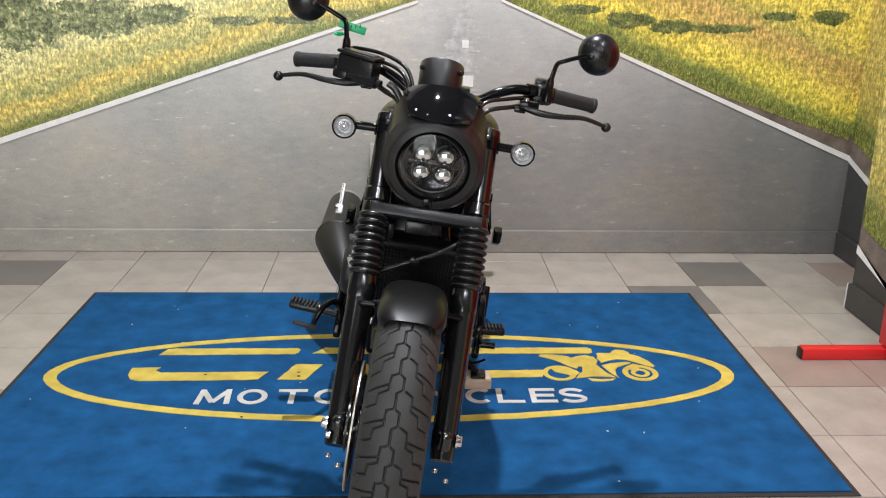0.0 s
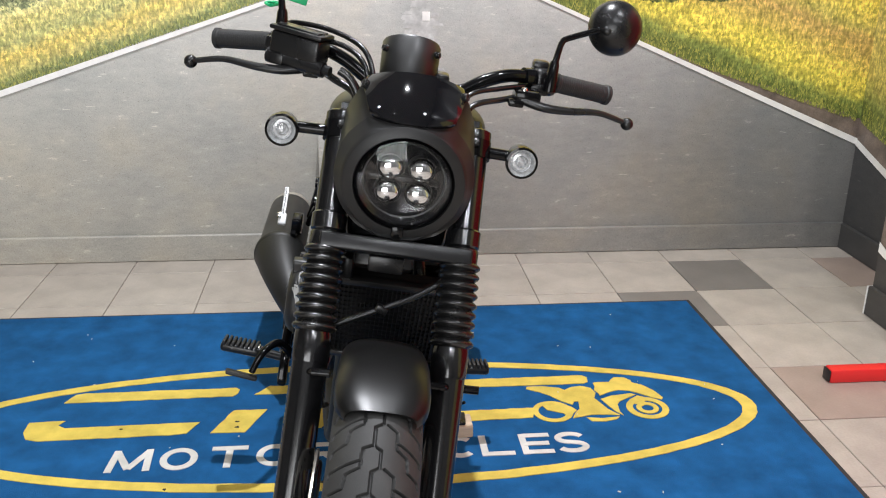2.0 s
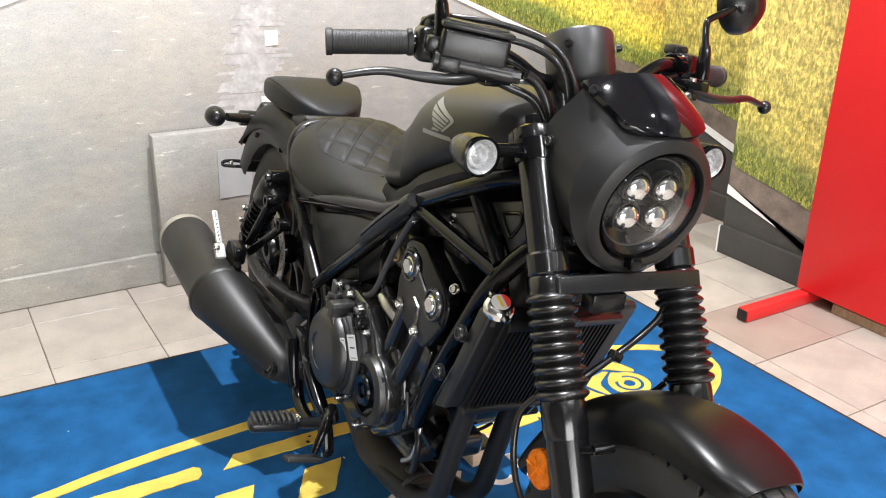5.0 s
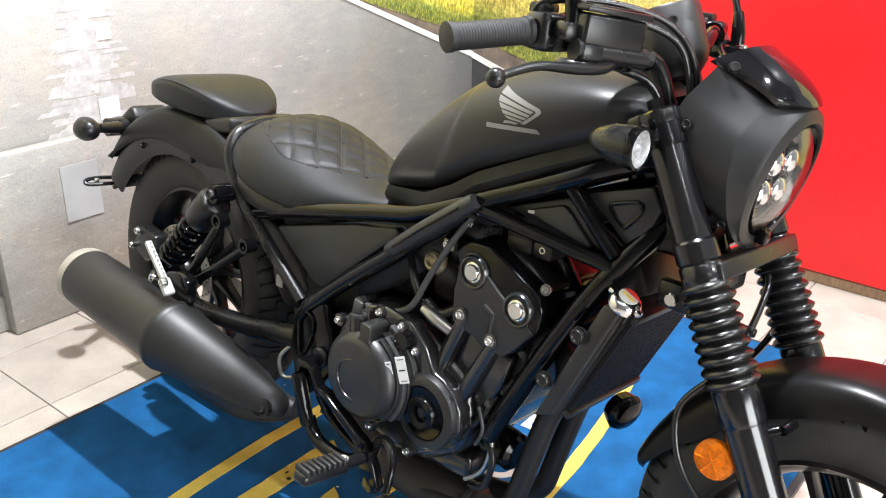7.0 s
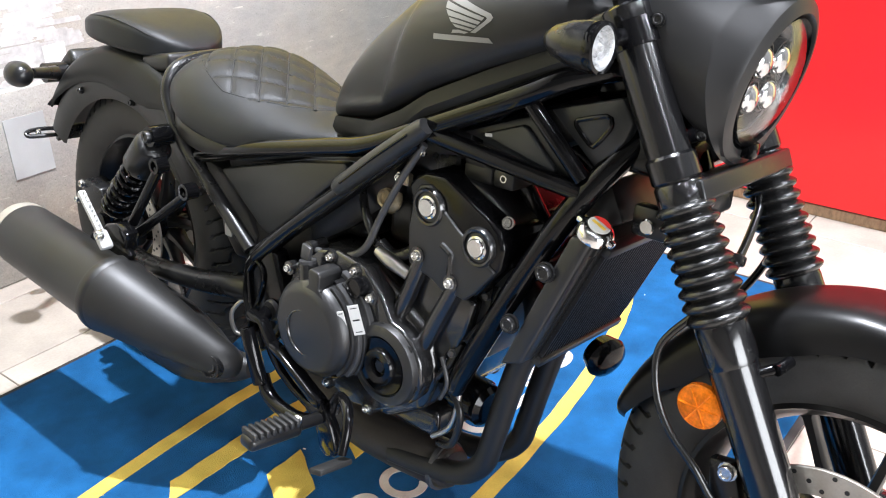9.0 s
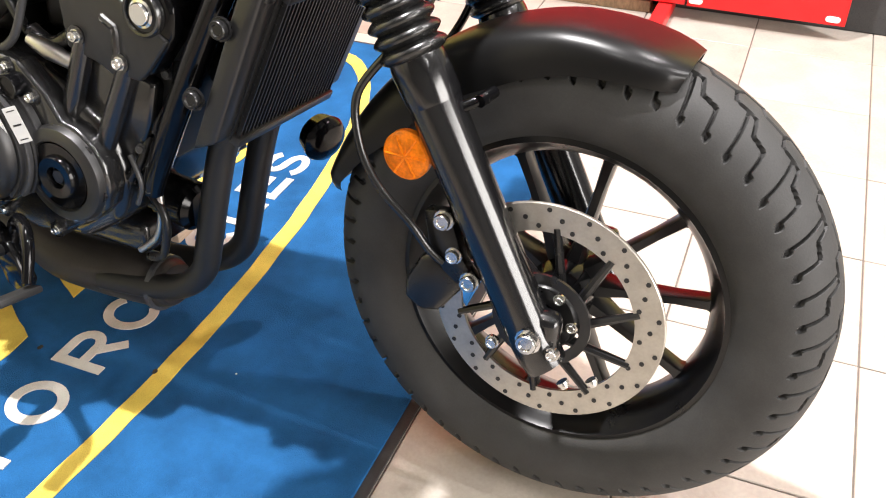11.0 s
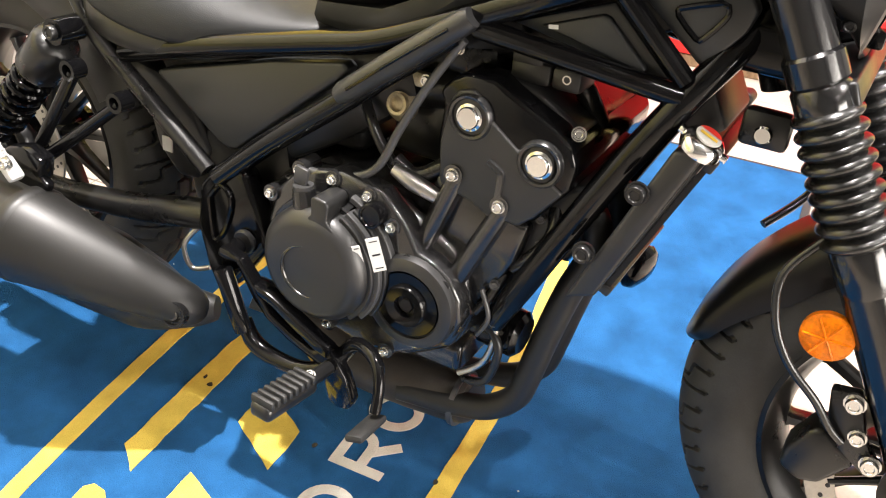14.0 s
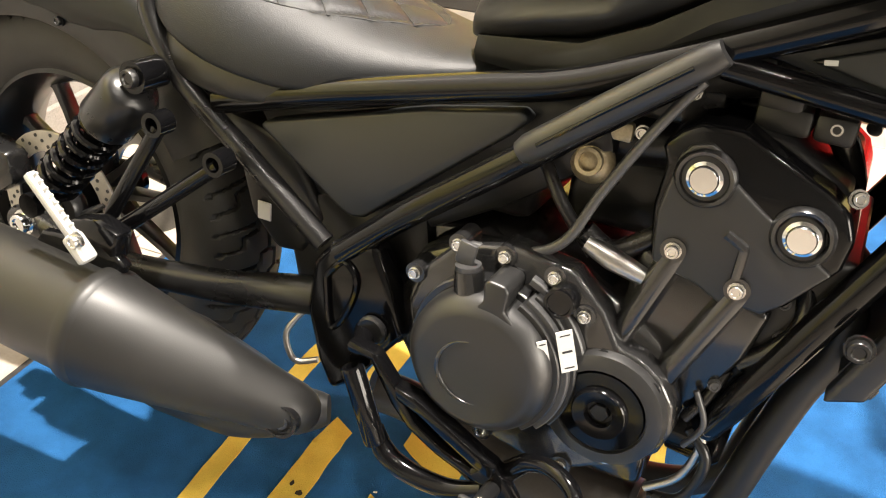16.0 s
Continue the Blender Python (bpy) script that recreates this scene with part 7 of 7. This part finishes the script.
for s in (-1, 1):
    for x, z in ((0.892, 0.616), (0.984, 0.584)):
        bm = bmesh.new()
        lathe(bm, [(0, 0.006), (0.012, 0.006), (0.0135, 0.004), (0.0135, 0.002), (0.0165, 0.001), (0.0165, -0.004), (0, -0.004)], (x, s * 0.1375, z), (0, s, 0), 24)
        part("camshaft_plug", bm, "chrome", head, "bright camshaft plug")
        bm = bmesh.new()
        lathe(bm, [(0.0205, 0.001), (0.0225, 0.0045), (0.0255, 0.005), (0.0285, 0.001), (0.0285, -0.004), (0.0205, -0.004)], (x, s * 0.1350, z), (0, s, 0), 32, True)
        part("plug_collar", bm, "engine", head)
    for x, z in ((0.879, 0.541), (0.943, 0.519)):
        bm = bmesh.new()
        tube(bm, [(x, s * 0.120, z), (x, s * 0.139, z)], 0.0125, 14, 1)
        part("bolt_boss", bm, "engine", head)
        bm = bmesh.new()
        bolt_head(bm, (x, s * 0.140, z), (0, s, 0), 0.0068, 0.006)
        part("head_bolt", bm, "bolt", head)
    bm = bmesh.new()
    tube(bm, [(0.922, s * 0.1365, 0.570), (0.937, s * 0.1365, 0.562), (0.940, s * 0.1365, 0.558), (0.939, s * 0.1365, 0.530)], 0.0050, 8, 2)
    tube(bm, [(0.866, s * 0.133, 0.600), (0.868, s * 0.133, 0.560), (0.862, s * 0.133, 0.540)], 0.003, 8, 4)
    tube(bm, [(0.905, s * 0.133, 0.590), (0.950, s * 0.133, 0.565), (1.00, s * 0.133, 0.545)], 0.003, 8, 4)
    part("cast_rib", bm, "engine", head)
    bolt((1.018, s * 0.12, 0.625), (0.3, s, 0.3), 0.007, head)
# black coolant pipework and shield between the cylinders and the down tubes
bm = bmesh.new()
plate(bm, [(0.955, 0.500), (1.010, 0.555), (1.040, 0.560), (1.030, 0.520), (0.985, 0.430), (0.950, 0.370), (0.930, 0.372)], -0.105, 0.105, 0.010, 3)
part("front_shield", bm, "plastic_black", eng, "black plastic shield before the cylinders")
for pts, r, mt in (([(1.000, -0.098, 0.520), (1.005, -0.112, 0.490), (0.985, -0.114, 0.455), (0.962, -0.108, 0.430)], 0.010, "boot"), ([(0.952, -0.112, 0.420), (0.940, -0.122, 0.385), (0.925, -0.128, 0.360)], 0.006, "satin"),
                   ([(0.930, -0.128, 0.395), (0.945, -0.130, 0.360), (0.930, -0.125, 0.325)], 0.0035, "alu_dark")):
    bm = bmesh.new()
    tube(bm, pts, r, 10, 6)
    part("coolant_hose" if r > 0.005 else "wire", bm, mt, eng)
for p in ((0.985, -0.108, 0.505), (0.990, -0.112, 0.470), (0.945, -0.124, 0.405), (0.950, -0.122, 0.350)):
    bolt(p, (0.2, -1, 0.1), 0.0055, eng, "alu_dark")
# head cover top
bm = bmesh.new()
plate(bm, [(0.885, 0.640), (0.915, 0.664), (0.955, 0.656), (1.015, 0.618), (1.01, 0.60), (0.93, 0.63)], -0.10, 0.10, 0.01, 3)
part("cam_cover", bm, "satin", head)
# throttle bodies, linkage, hoses behind the frame
bm = bmesh.new()
for s in (-1, 1):
    tube(bm, [(0.87, s * 0.05, 0.62), (0.80, s * 0.05, 0.610), (0.73, s * 0.05, 0.60)], [0.026, 0.030, 0.034], 18, 3)
tb = part("throttle_body", bm, "satin", bike, "black throttle bodies")
for c, size, soft in (((0.62, 0, 0.55), (0.20, 0.18, 0.10), 0.02), ((0.805, 0.01, 0.552), (0.12, 0.15, 0.085), 0.015), ((0.83, 0.0, 0.66), (0.12, 0.14, 0.05), 0.012)):
    bm = bmesh.new()
    block(bm, c, size, soft, 3)
    part("airbox", bm, "satin", tb)
bm = bmesh.new()
lathe(bm, [(0, 0.012), (0.012, 0.010), (0.022, 0.004), (0.024, 0), (0, 0)], (0.775, -0.090, 0.590), (0, -1, 0.2), 20)
lathe(bm, [(0.010, 0.016), (0.014, 0.016), (0.014, 0.008), (0.010, 0.008)], (0.775, -0.090, 0.590), (0, -1, 0.2), 16, True)
block(bm, (0.79, -0.085, 0.625), (0.04, 0.012, 0.02), 0.004)
part("throttle_linkage", bm, "brass", tb, "zinc-plated throttle cam")
for pts, r, mt in (([(0.872, -0.130, 0.700), (0.838, -0.134, 0.646), (0.802, -0.137, 0.578), (0.775, -0.142, 0.520), (0.735, -0.150, 0.498), (0.680, -0.155, 0.492)], 0.0055, "alu_dark"),
                   ([(1.03, -0.04, 0.715), (1.07, -0.06, 0.70), (1.115, -0.05, 0.66), (1.12, -0.04, 0.56)], 0.010, "boot"),
                   ([(0.72, -0.10, 0.60), (0.76, -0.12, 0.55), (0.80, -0.12, 0.505)], 0.007, "satin"),
                   ([(0.86, -0.11, 0.54), (0.82, -0.12, 0.515), (0.79, -0.125, 0.53)], 0.011, "satin"),
                   ([(0.93, -0.10, 0.33), (0.955, -0.105, 0.30), (0.94, -0.10, 0.24), (0.905, -0.09, 0.22)], 0.006, "satin"),
                   ([(0.915, -0.09, 0.36), (0.945, -0.10, 0.33), (0.935, -0.10, 0.27), (0.90, -0.10, 0.235)], 0.005, "steel"),
                   ([(0.465, -0.13, 0.33), (0.45, -0.15, 0.30), (0.462, -0.15, 0.265), (0.49, -0.14, 0.27)], 0.004, "steel"),
                   ([(0.93, 0.02, 0.70), (1.00, 0.04, 0.70), (1.06, 0.05, 0.66), (1.10, 0.06, 0.60)], 0.013, "boot")):
    bm = bmesh.new()
    tube(bm, pts, r, 10, 7)
    part("hose", bm, mt, bike)
bm = bmesh.new()
tube(bm, [(0.856, -0.128, 0.500), (0.822, -0.132, 0.512), (0.795, -0.134, 0.522)], [0.009, 0.012, 0.008], 12, 2)
part("sensor", bm, "steel", eng, "metal sensor with a black plug")
for x, z, w in ((0.94, 0.650, 0.05), (0.90, 0.69, 0.05), (0.965, 0.690, 0.045), (0.984, 0.650, 0.036), (0.935, 0.668, 0.04)):
    bm = bmesh.new()
    block(bm, (x, -0.07, z + 0.02), (w, 0.05, 0.026), 0.006, 2)
    part("ignition_coil", bm, "plastic_black", bike, "black coil and wiring plugs")
for p in ((0.985, -0.0905, 0.672), (0.94, -0.095, 0.705), (0.865, -0.128, 0.688), (0.828, -0.13, 0.642)):
    bm = bmesh.new()
    bolt_head(bm, p, (0, -1, 0), 0.006, 0.005)
    part("small_bolt", bm, "bolt", bike)
# oil filter, horn, wiring under the engine
bm = bmesh.new()
lathe(bm, [(0, 0.070), (0.026, 0.070), (0.034, 0.063), (0.034, 0.012), (0.031, 0.010), (0.031, 0.0), (0, 0)], (0.898, -0.045, 0.300), (1, -0.05, -0.08), 28)
part("oil_filter", bm, "gloss", eng, "gloss black oil filter canister")
bm = bmesh.new()
lathe(bm, [(0, 0.016), (0.020, 0.014), (0.032, 0.008), (0.036, 0), (0.030, -0.02), (0, -0.03)], (1.06, 0.12, 0.36), (0.9, -0.3, -0.2), 28)
part("horn", bm, "gloss", bike, "round black horn")

# radiator
U = Vector((0.088, 0, 0.200)).normalized()
NRM = Vector((0.200, 0, -0.088)).normalized()
RC = Vector((1.100, 0.0, 0.538))
rm = Matrix((( NRM.x, 0, U.x, RC.x), (0, 1, 0, RC.y), (NRM.z, 0, U.z, RC.z), (0, 0, 0, 1)))
bm = bmesh.new()
block(bm, (0, 0, 0), (0.028, 0.215, 0.205), 0.003, 2)
rad = part("radiator", bm, "rad", bike, "black radiator with pleated fins")
rad.matrix_basis = rm
bm = bmesh.new()
for k in range(26):
    y = -0.100 + 0.200 * k / 25
    block(bm, (0.0180, y, 0), (0.007, 0.0022, 0.190), 0.0, 1)
tagged(part("fin", bm, "rad", rad), kind="stuff")
bm = bmesh.new()
for k in range(16):
    block(bm, (0.0155, 0, -0.088 + 0.0117 * k), (0.003, 0.205, 0.0014), 0.0, 1)
tagged(part("fin_bar", bm, "rad", rad), kind="stuff")
for s in (-1, 1):
    bm = bmesh.new()
    plate(bm, [(1.040, 0.432), (1.074, 0.445), (1.155, 0.637), (1.148, 0.645), (1.126, 0.643)], s * 0.106, s * 0.139, 0.005, 3)
    bmesh.ops.transform(bm, matrix=rm.inverted(), verts=bm.verts)
    tk = part("side_tank", bm, "matte", rad, "matt black radiator side tank")
for h in (0.100, -0.100):
    bm = bmesh.new()
    block(bm, (0.018, 0, h), (0.016, 0.21, 0.014), 0.003, 2)
    part("shroud", bm, "matte", rad)
bm = bmesh.new()
tube(bm, [(0.0, -0.120, 0.095), (0.0, -0.120, 0.118)], 0.015, 18, 1)
part("cap_neck", bm, "satin", rad)
bm = bmesh.new()
lathe(bm, [(0, 0.012), (0.014, 0.012), (0.020, 0.009), (0.0235, 0.004), (0.0235, -0.005), (0.019, -0.008)], (0.0, -0.120, 0.122), (0.0, -0.15, 1), 32)
for k in range(2):
    block(bm, (0.022 * (1 - 2 * k), -0.1205, 0.124), (0.014, 0.010, 0.008), 0.002)
cap = part("radiator_cap", bm, "chrome", rad, "bright radiator cap with a warning sticker")
bm = bmesh.new()
lathe(bm, [(0, 0.0135), (0.0145, 0.0130), (0.0145, 0.012), (0, 0.012)], (0.0, -0.120, 0.122), (0, -0.15, 1), 28)
part("sticker_disc", bm, "label", rad)
bm = bmesh.new()
for a0, a1 in ((20, 160),):
    vs = [bm.verts.new((0.0142 * math.cos(radians(a0 + (a1 - a0) * k / 10)), -0.1222 + 0.0142 * math.sin(radians(a0 + (a1 - a0) * k / 10)), 0.1362 + 0.0021 * math.sin(radians(a0 + (a1 - a0) * k / 10)))) for k in range(11)]
    bm.faces.new(vs)
part("sticker_red", bm, "label_red", rad)
bm = bmesh.new()
block(bm, (0, -0.1235, 0.1357), (0.020, 0.005, 0.0008), 0.0, 1)
part("sticker_yellow", bm, "label_yellow", rad)
for x, y, z in ((1.100, -0.146, 0.588), (1.055, -0.146, 0.500)):
    bm = bmesh.new()
    bolt_head(bm, (x, y, z), (0, -1, 0), 0.011, 0.007)
    part("mount_bolt", bm, "satin", bike)

# exhaust
for y0 in (-0.062, 0.030):
    bar([(0.985, y0 * 0.8, 0.530), (1.036, y0, 0.505), (1.042, y0, 0.455), (1.021, y0, 0.393), (1.001, y0, 0.312), (0.988, y0, 0.252), (0.974, y0, 0.204), (0.938, y0 - 0.004, 0.170), (0.885, y0 - 0.01, 0.156), (0.80, y0 - 0.02, 0.150)],
        0.0188, "exhaust", "exhaust_header", 18, 6)
bm = bmesh.new()
tube(bm, [(0.905, -0.045, 0.150), (0.885, -0.045, 0.149), (0.80, -0.055, 0.150), (0.72, -0.070, 0.160), (0.66, -0.075, 0.185), (0.60, -0.085, 0.215), (0.55, -0.11, 0.235)], [0.030, 0.040, 0.042, 0.040, 0.032, 0.027, 0.026], 20, 5, True, 1.0)
col = part("collector", bm, "pipe_brown", bike, "heat-stained exhaust collector")
bm = bmesh.new()
tube(bm, [(0.890, -0.047, 0.149), (0.882, -0.047, 0.149)], 0.0430, 24, 1)
part("clamp_ring", bm, "alu_dark", col)
bm = bmesh.new()
A, Bp = Vector((-0.048, -0.298, 0.344)), Vector((0.292, -0.284, 0.316))
ax = Bp - A
lathe(bm, [(0.048, 0.02), (0.053, 0.0), (0.061, 0.002), (0.0632, 0.008), (0.0632, 0.026), (0.052, 0.026)], A, ax, 48, True)
muf = bmesh.new()
L = ax.length
ring_p = [(0.0, 0.026), (0.0622, 0.026), (0.0634, 0.029), (0.0652, L * 0.6), (0.0662, L * 0.93), (0.0685, L * 0.955), (0.0705, L * 0.975), (0.0710, L), (0.0695, L + 0.010)]
ring_p += [(0.0695 - 0.0355 * ((k - 0.01) / 0.19) ** 1.08, L + k) for k in (0.03, 0.05, 0.08, 0.11, 0.14, 0.17, 0.20)]
ring_p += [(0.0320, L + 0.212), (0.0270, L + 0.224), (0.0190, L + 0.232), (0.010, L + 0.236), (0.0, L + 0.237)]
lathe(muf, ring_p, A, ax, 56)
for v in muf.verts:
    t = (v.co - A).dot(ax.normalized())
    if t > L:
        k = t - L
        v.co += Vector((0, 0.335 * k, -0.275 * k)) * min(1.0, 0.55 + k * 2.2)
mf = part("silencer", muf, "exhaust", bike, "fat matt black exhaust silencer", 30)
part("end_ring", bm, "ring_metal", mf, "brushed metal silencer end ring")
bm = bmesh.new()
lathe(bm, [(0.066, L * 0.945), (0.0718, L * 0.955), (0.0730, L * 0.970), (0.0730, L * 0.992), (0.0718, L + 0.002), (0.066, L + 0.010)], A, ax, 56, True)
part("seam_ring", bm, "exhaust", mf, "raised seam ring round the silencer")
bm = bmesh.new()
lathe(bm, [(0.0, 0.034), (0.036, 0.034), (0.036, 0.026), (0.03, 0.020), (0.0, 0.020)], A, ax, 32)
part("end_plate", bm, "satin", mf)
bm = bmesh.new()
lathe(bm, [(0.0125, -0.006), (0.0135, -0.001), (0.0165, -0.001), (0.0178, 0.0025), (0.0205, 0.0025), (0.022, -0.006), (0.022, -0.016), (0.0125, -0.016)], (0.502, -0.233, 0.240), (0.22, -1, 0.15), 36, True)
part("mount_boss", bm, "satin", mf, "raised ring round the mounting bolt")
bm = bmesh.new()
lathe(bm, [(0.0, -0.001), (0.005, -0.001), (0.006, 0.002), (0.0095, 0.002), (0.011, -0.002), (0.0125, -0.006), (0.0125, -0.016), (0.0, -0.016)], (0.502, -0.233, 0.240), (0.22, -1, 0.15), 24)
part("mount_bolt", bm, "engine", mf)
bm = bmesh.new()
plate(bm, [(0.15, 0.365), (0.175, 0.400), (0.275, 0.412), (0.305, 0.39), (0.285, 0.355), (0.19, 0.345)], -0.262, -0.246, 0.004, 2)
part("silencer_bracket", bm, "gloss", mf)
bm = bmesh.new()
tube(bm, [(0.14, -0.205, 0.270), (0.17, -0.205, 0.262), (0.24, -0.205, 0.250), (0.33, -0.200, 0.235), (0.42, -0.195, 0.222), (0.48, -0.185, 0.220), (0.525, -0.165, 0.224)], [0.020, 0.050, 0.062, 0.065, 0.054, 0.034, 0.018], 28, 5)
part("lower_chamber", bm, "exhaust", mf, "matt black lower silencer chamber")

# brake pedal, side stand
bm = bmesh.new()
tube(bm, [(0.770, -0.190, 0.262), (0.795, -0.205, 0.296), (0.822, -0.220, 0.312), (0.850, -0.236, 0.310), (0.864, -0.250, 0.290), (0.868, -0.262, 0.258)], [0.012, 0.0105, 0.009, 0.0085, 0.0075, 0.007], 12, 5)
ped = part("brake_pedal", bm, "gloss", bike, "black rear brake pedal")
bm = bmesh.new()
block(bm, (0.870, -0.284, 0.250), (0.024, 0.070, 0.010), 0.004, 2, pose(0, 0, 0, -12, -12, 8))
part("pedal_pad", bm, "grip", ped)
bm = bmesh.new()
tube(bm, [(0.655, 0.090, 0.250), (0.656, 0.145, 0.175), (0.657, 0.205, 0.102), (0.657, 0.228, 0.084)], [0.014, 0.013, 0.011, 0.010], 12, 5)
tube(bm, [(0.660, 0.200, 0.112), (0.668, 0.222, 0.122), (0.674, 0.245, 0.138)], 0.0042, 8, 4)
st = part("side_stand", bm, "gloss", bike, "black side stand folded out")
bm = bmesh.new()
block(bm, (0.657, 0.233, 0.079), (0.055, 0.045, 0.008), 0.003, 2, pose(0, 0, 0, 8.5, 0, 0))
part("stand_foot", bm, "satin", st)
bm = bmesh.new()
tube(bm, [(0.70, 0.16, 0.25), (0.76, 0.195, 0.246), (0.805, 0.220, 0.244)], 0.007, 8, 3)
tube(bm, [(0.806, 0.212, 0.244), (0.808, 0.252, 0.246)], 0.010, 10, 1)
part("gear_lever", bm, "gloss", bike, "black gear lever")

# wooden block under the stand
blk = thing("wood_block", "small raw wood block under the side stand", "block")
bm = bmesh.new()
wb = bike.matrix_basis @ Vector((0.657, 0.233, 0.0745))
block(bm, (wb.x, wb.y, 0.0098 + (wb.z - 0.0105) / 2), (0.080, 0.065, wb.z - 0.0105), 0.003, 2)
part("timber", bm, "wood_pale", blk)

# green cable tag on the mirror stem
tg = thing("cable_tag", "bright green plastic tag looped on the mirror stem", "tag", bike.matrix_basis.copy())
bm = bmesh.new()
block(bm, (1.040, -0.232, 1.084), (0.005, 0.064, 0.019), 0.002, 2, pose(0, 0, 0, -10, 0, 0))
tube(bm, [(1.046, -0.262, 1.062), (1.034, -0.272, 1.064), (1.024, -0.262, 1.066), (1.034, -0.250, 1.066), (1.046, -0.262, 1.062)], 0.003, 8, 3)
tag = part("tag_body", bm, "green", tg)
bm = bmesh.new()
for k in range(3):
    block(bm, (1.0430, -0.234 + 0.010 * k, 1.0855 + 0.0018 * k), (0.0008, 0.0022, 0.008), 0.0, 1)
part("tag_bar", bm, "plastic_black", tg)

# regulator box behind the radiator's top
bm = bmesh.new()
tube(bm, [(0.90, -0.03, 0.66), (0.95, -0.045, 0.672), (0.99, -0.05, 0.655), (1.01, -0.03, 0.61)], 0.013, 12, 6)
part("hose", bm, "boot", bike)
bm = bmesh.new()
block(bm, (1.128, -0.02, 0.668), (0.05, 0.12, 0.055), 0.006, 2, pose(0, 0, 0, 0, -28, 0))
part("regulator", bm, "matte", bike, "matt black box behind the radiator")


# ---- stone floor tiles, joints sunk between them ----
PX, PY, TX, TY = 0.2939, 0.301, 0.061, 0.091


def tile_mesh(name, material):
    bm = bmesh.new()
    block(bm, (0, 0, -0.006), (PX - 0.003, PY - 0.003, 0.012), 0.0012, 1)
    me = bpy.data.meshes.new(name)
    bm.to_mesh(me)
    bm.free()
    me.materials.append(M[material])
    return me


cream, dark, brown = tile_mesh("tile", "tile"), tile_mesh("tile_grey", "tile_dark"), tile_mesh("tile_brown", "tile_brown")
floor_ob = bpy.data.objects["floor"]
DARK = {(0, 0), (-1, -1), (-10, 0)}
BROWN = {(2, 0), (1, -3), (0, -3), (-10, -3), (2, -3), (-10, -4), (-9, -4)}
rnd = random.Random(5)
for i in range(-11, 5):
    for j in range(-17, 2):
        if i > 2 and j < -1:
            continue
        x, y = TX + (i + 0.5) * PX, TY + (j + 0.5) * PY
        if x + PX / 2 > 0.95 or y > 0.60:
            continue
        ob = new("tile", dark if (i, j) in DARK else brown if (i, j) in BROWN else cream)
        ob.parent = floor_ob
        ob.location = (x, y, rnd.uniform(-0.0004, 0.0004))

# the rest of the floor, away from the mat, in one piece
bm = bmesh.new()
for i in range(-23, 4):
    for j in range(-22, 2):
        x, y = TX + (i + 0.5) * PX, TY + (j + 0.5) * PY
        if i >= -11 and j >= -17 and not (i > 2 and j < -1) and not (x + PX / 2 > 0.95 or y > 0.60):
            continue
        if x - PX / 2 < -6.5 or x + PX / 2 > 1.2 or y - PY / 2 < -6.3 or y > 0.6 or (x + PX / 2 > 0.55 and y > -2.6):
            continue
        block(bm, (x, y, -0.006), (PX - 0.003, PY - 0.003, 0.012), 0.0, 1)
tagged(part("far_tiles", bm, "tile", floor_ob, "cream stone tiles beyond the mat"), kind="stuff")
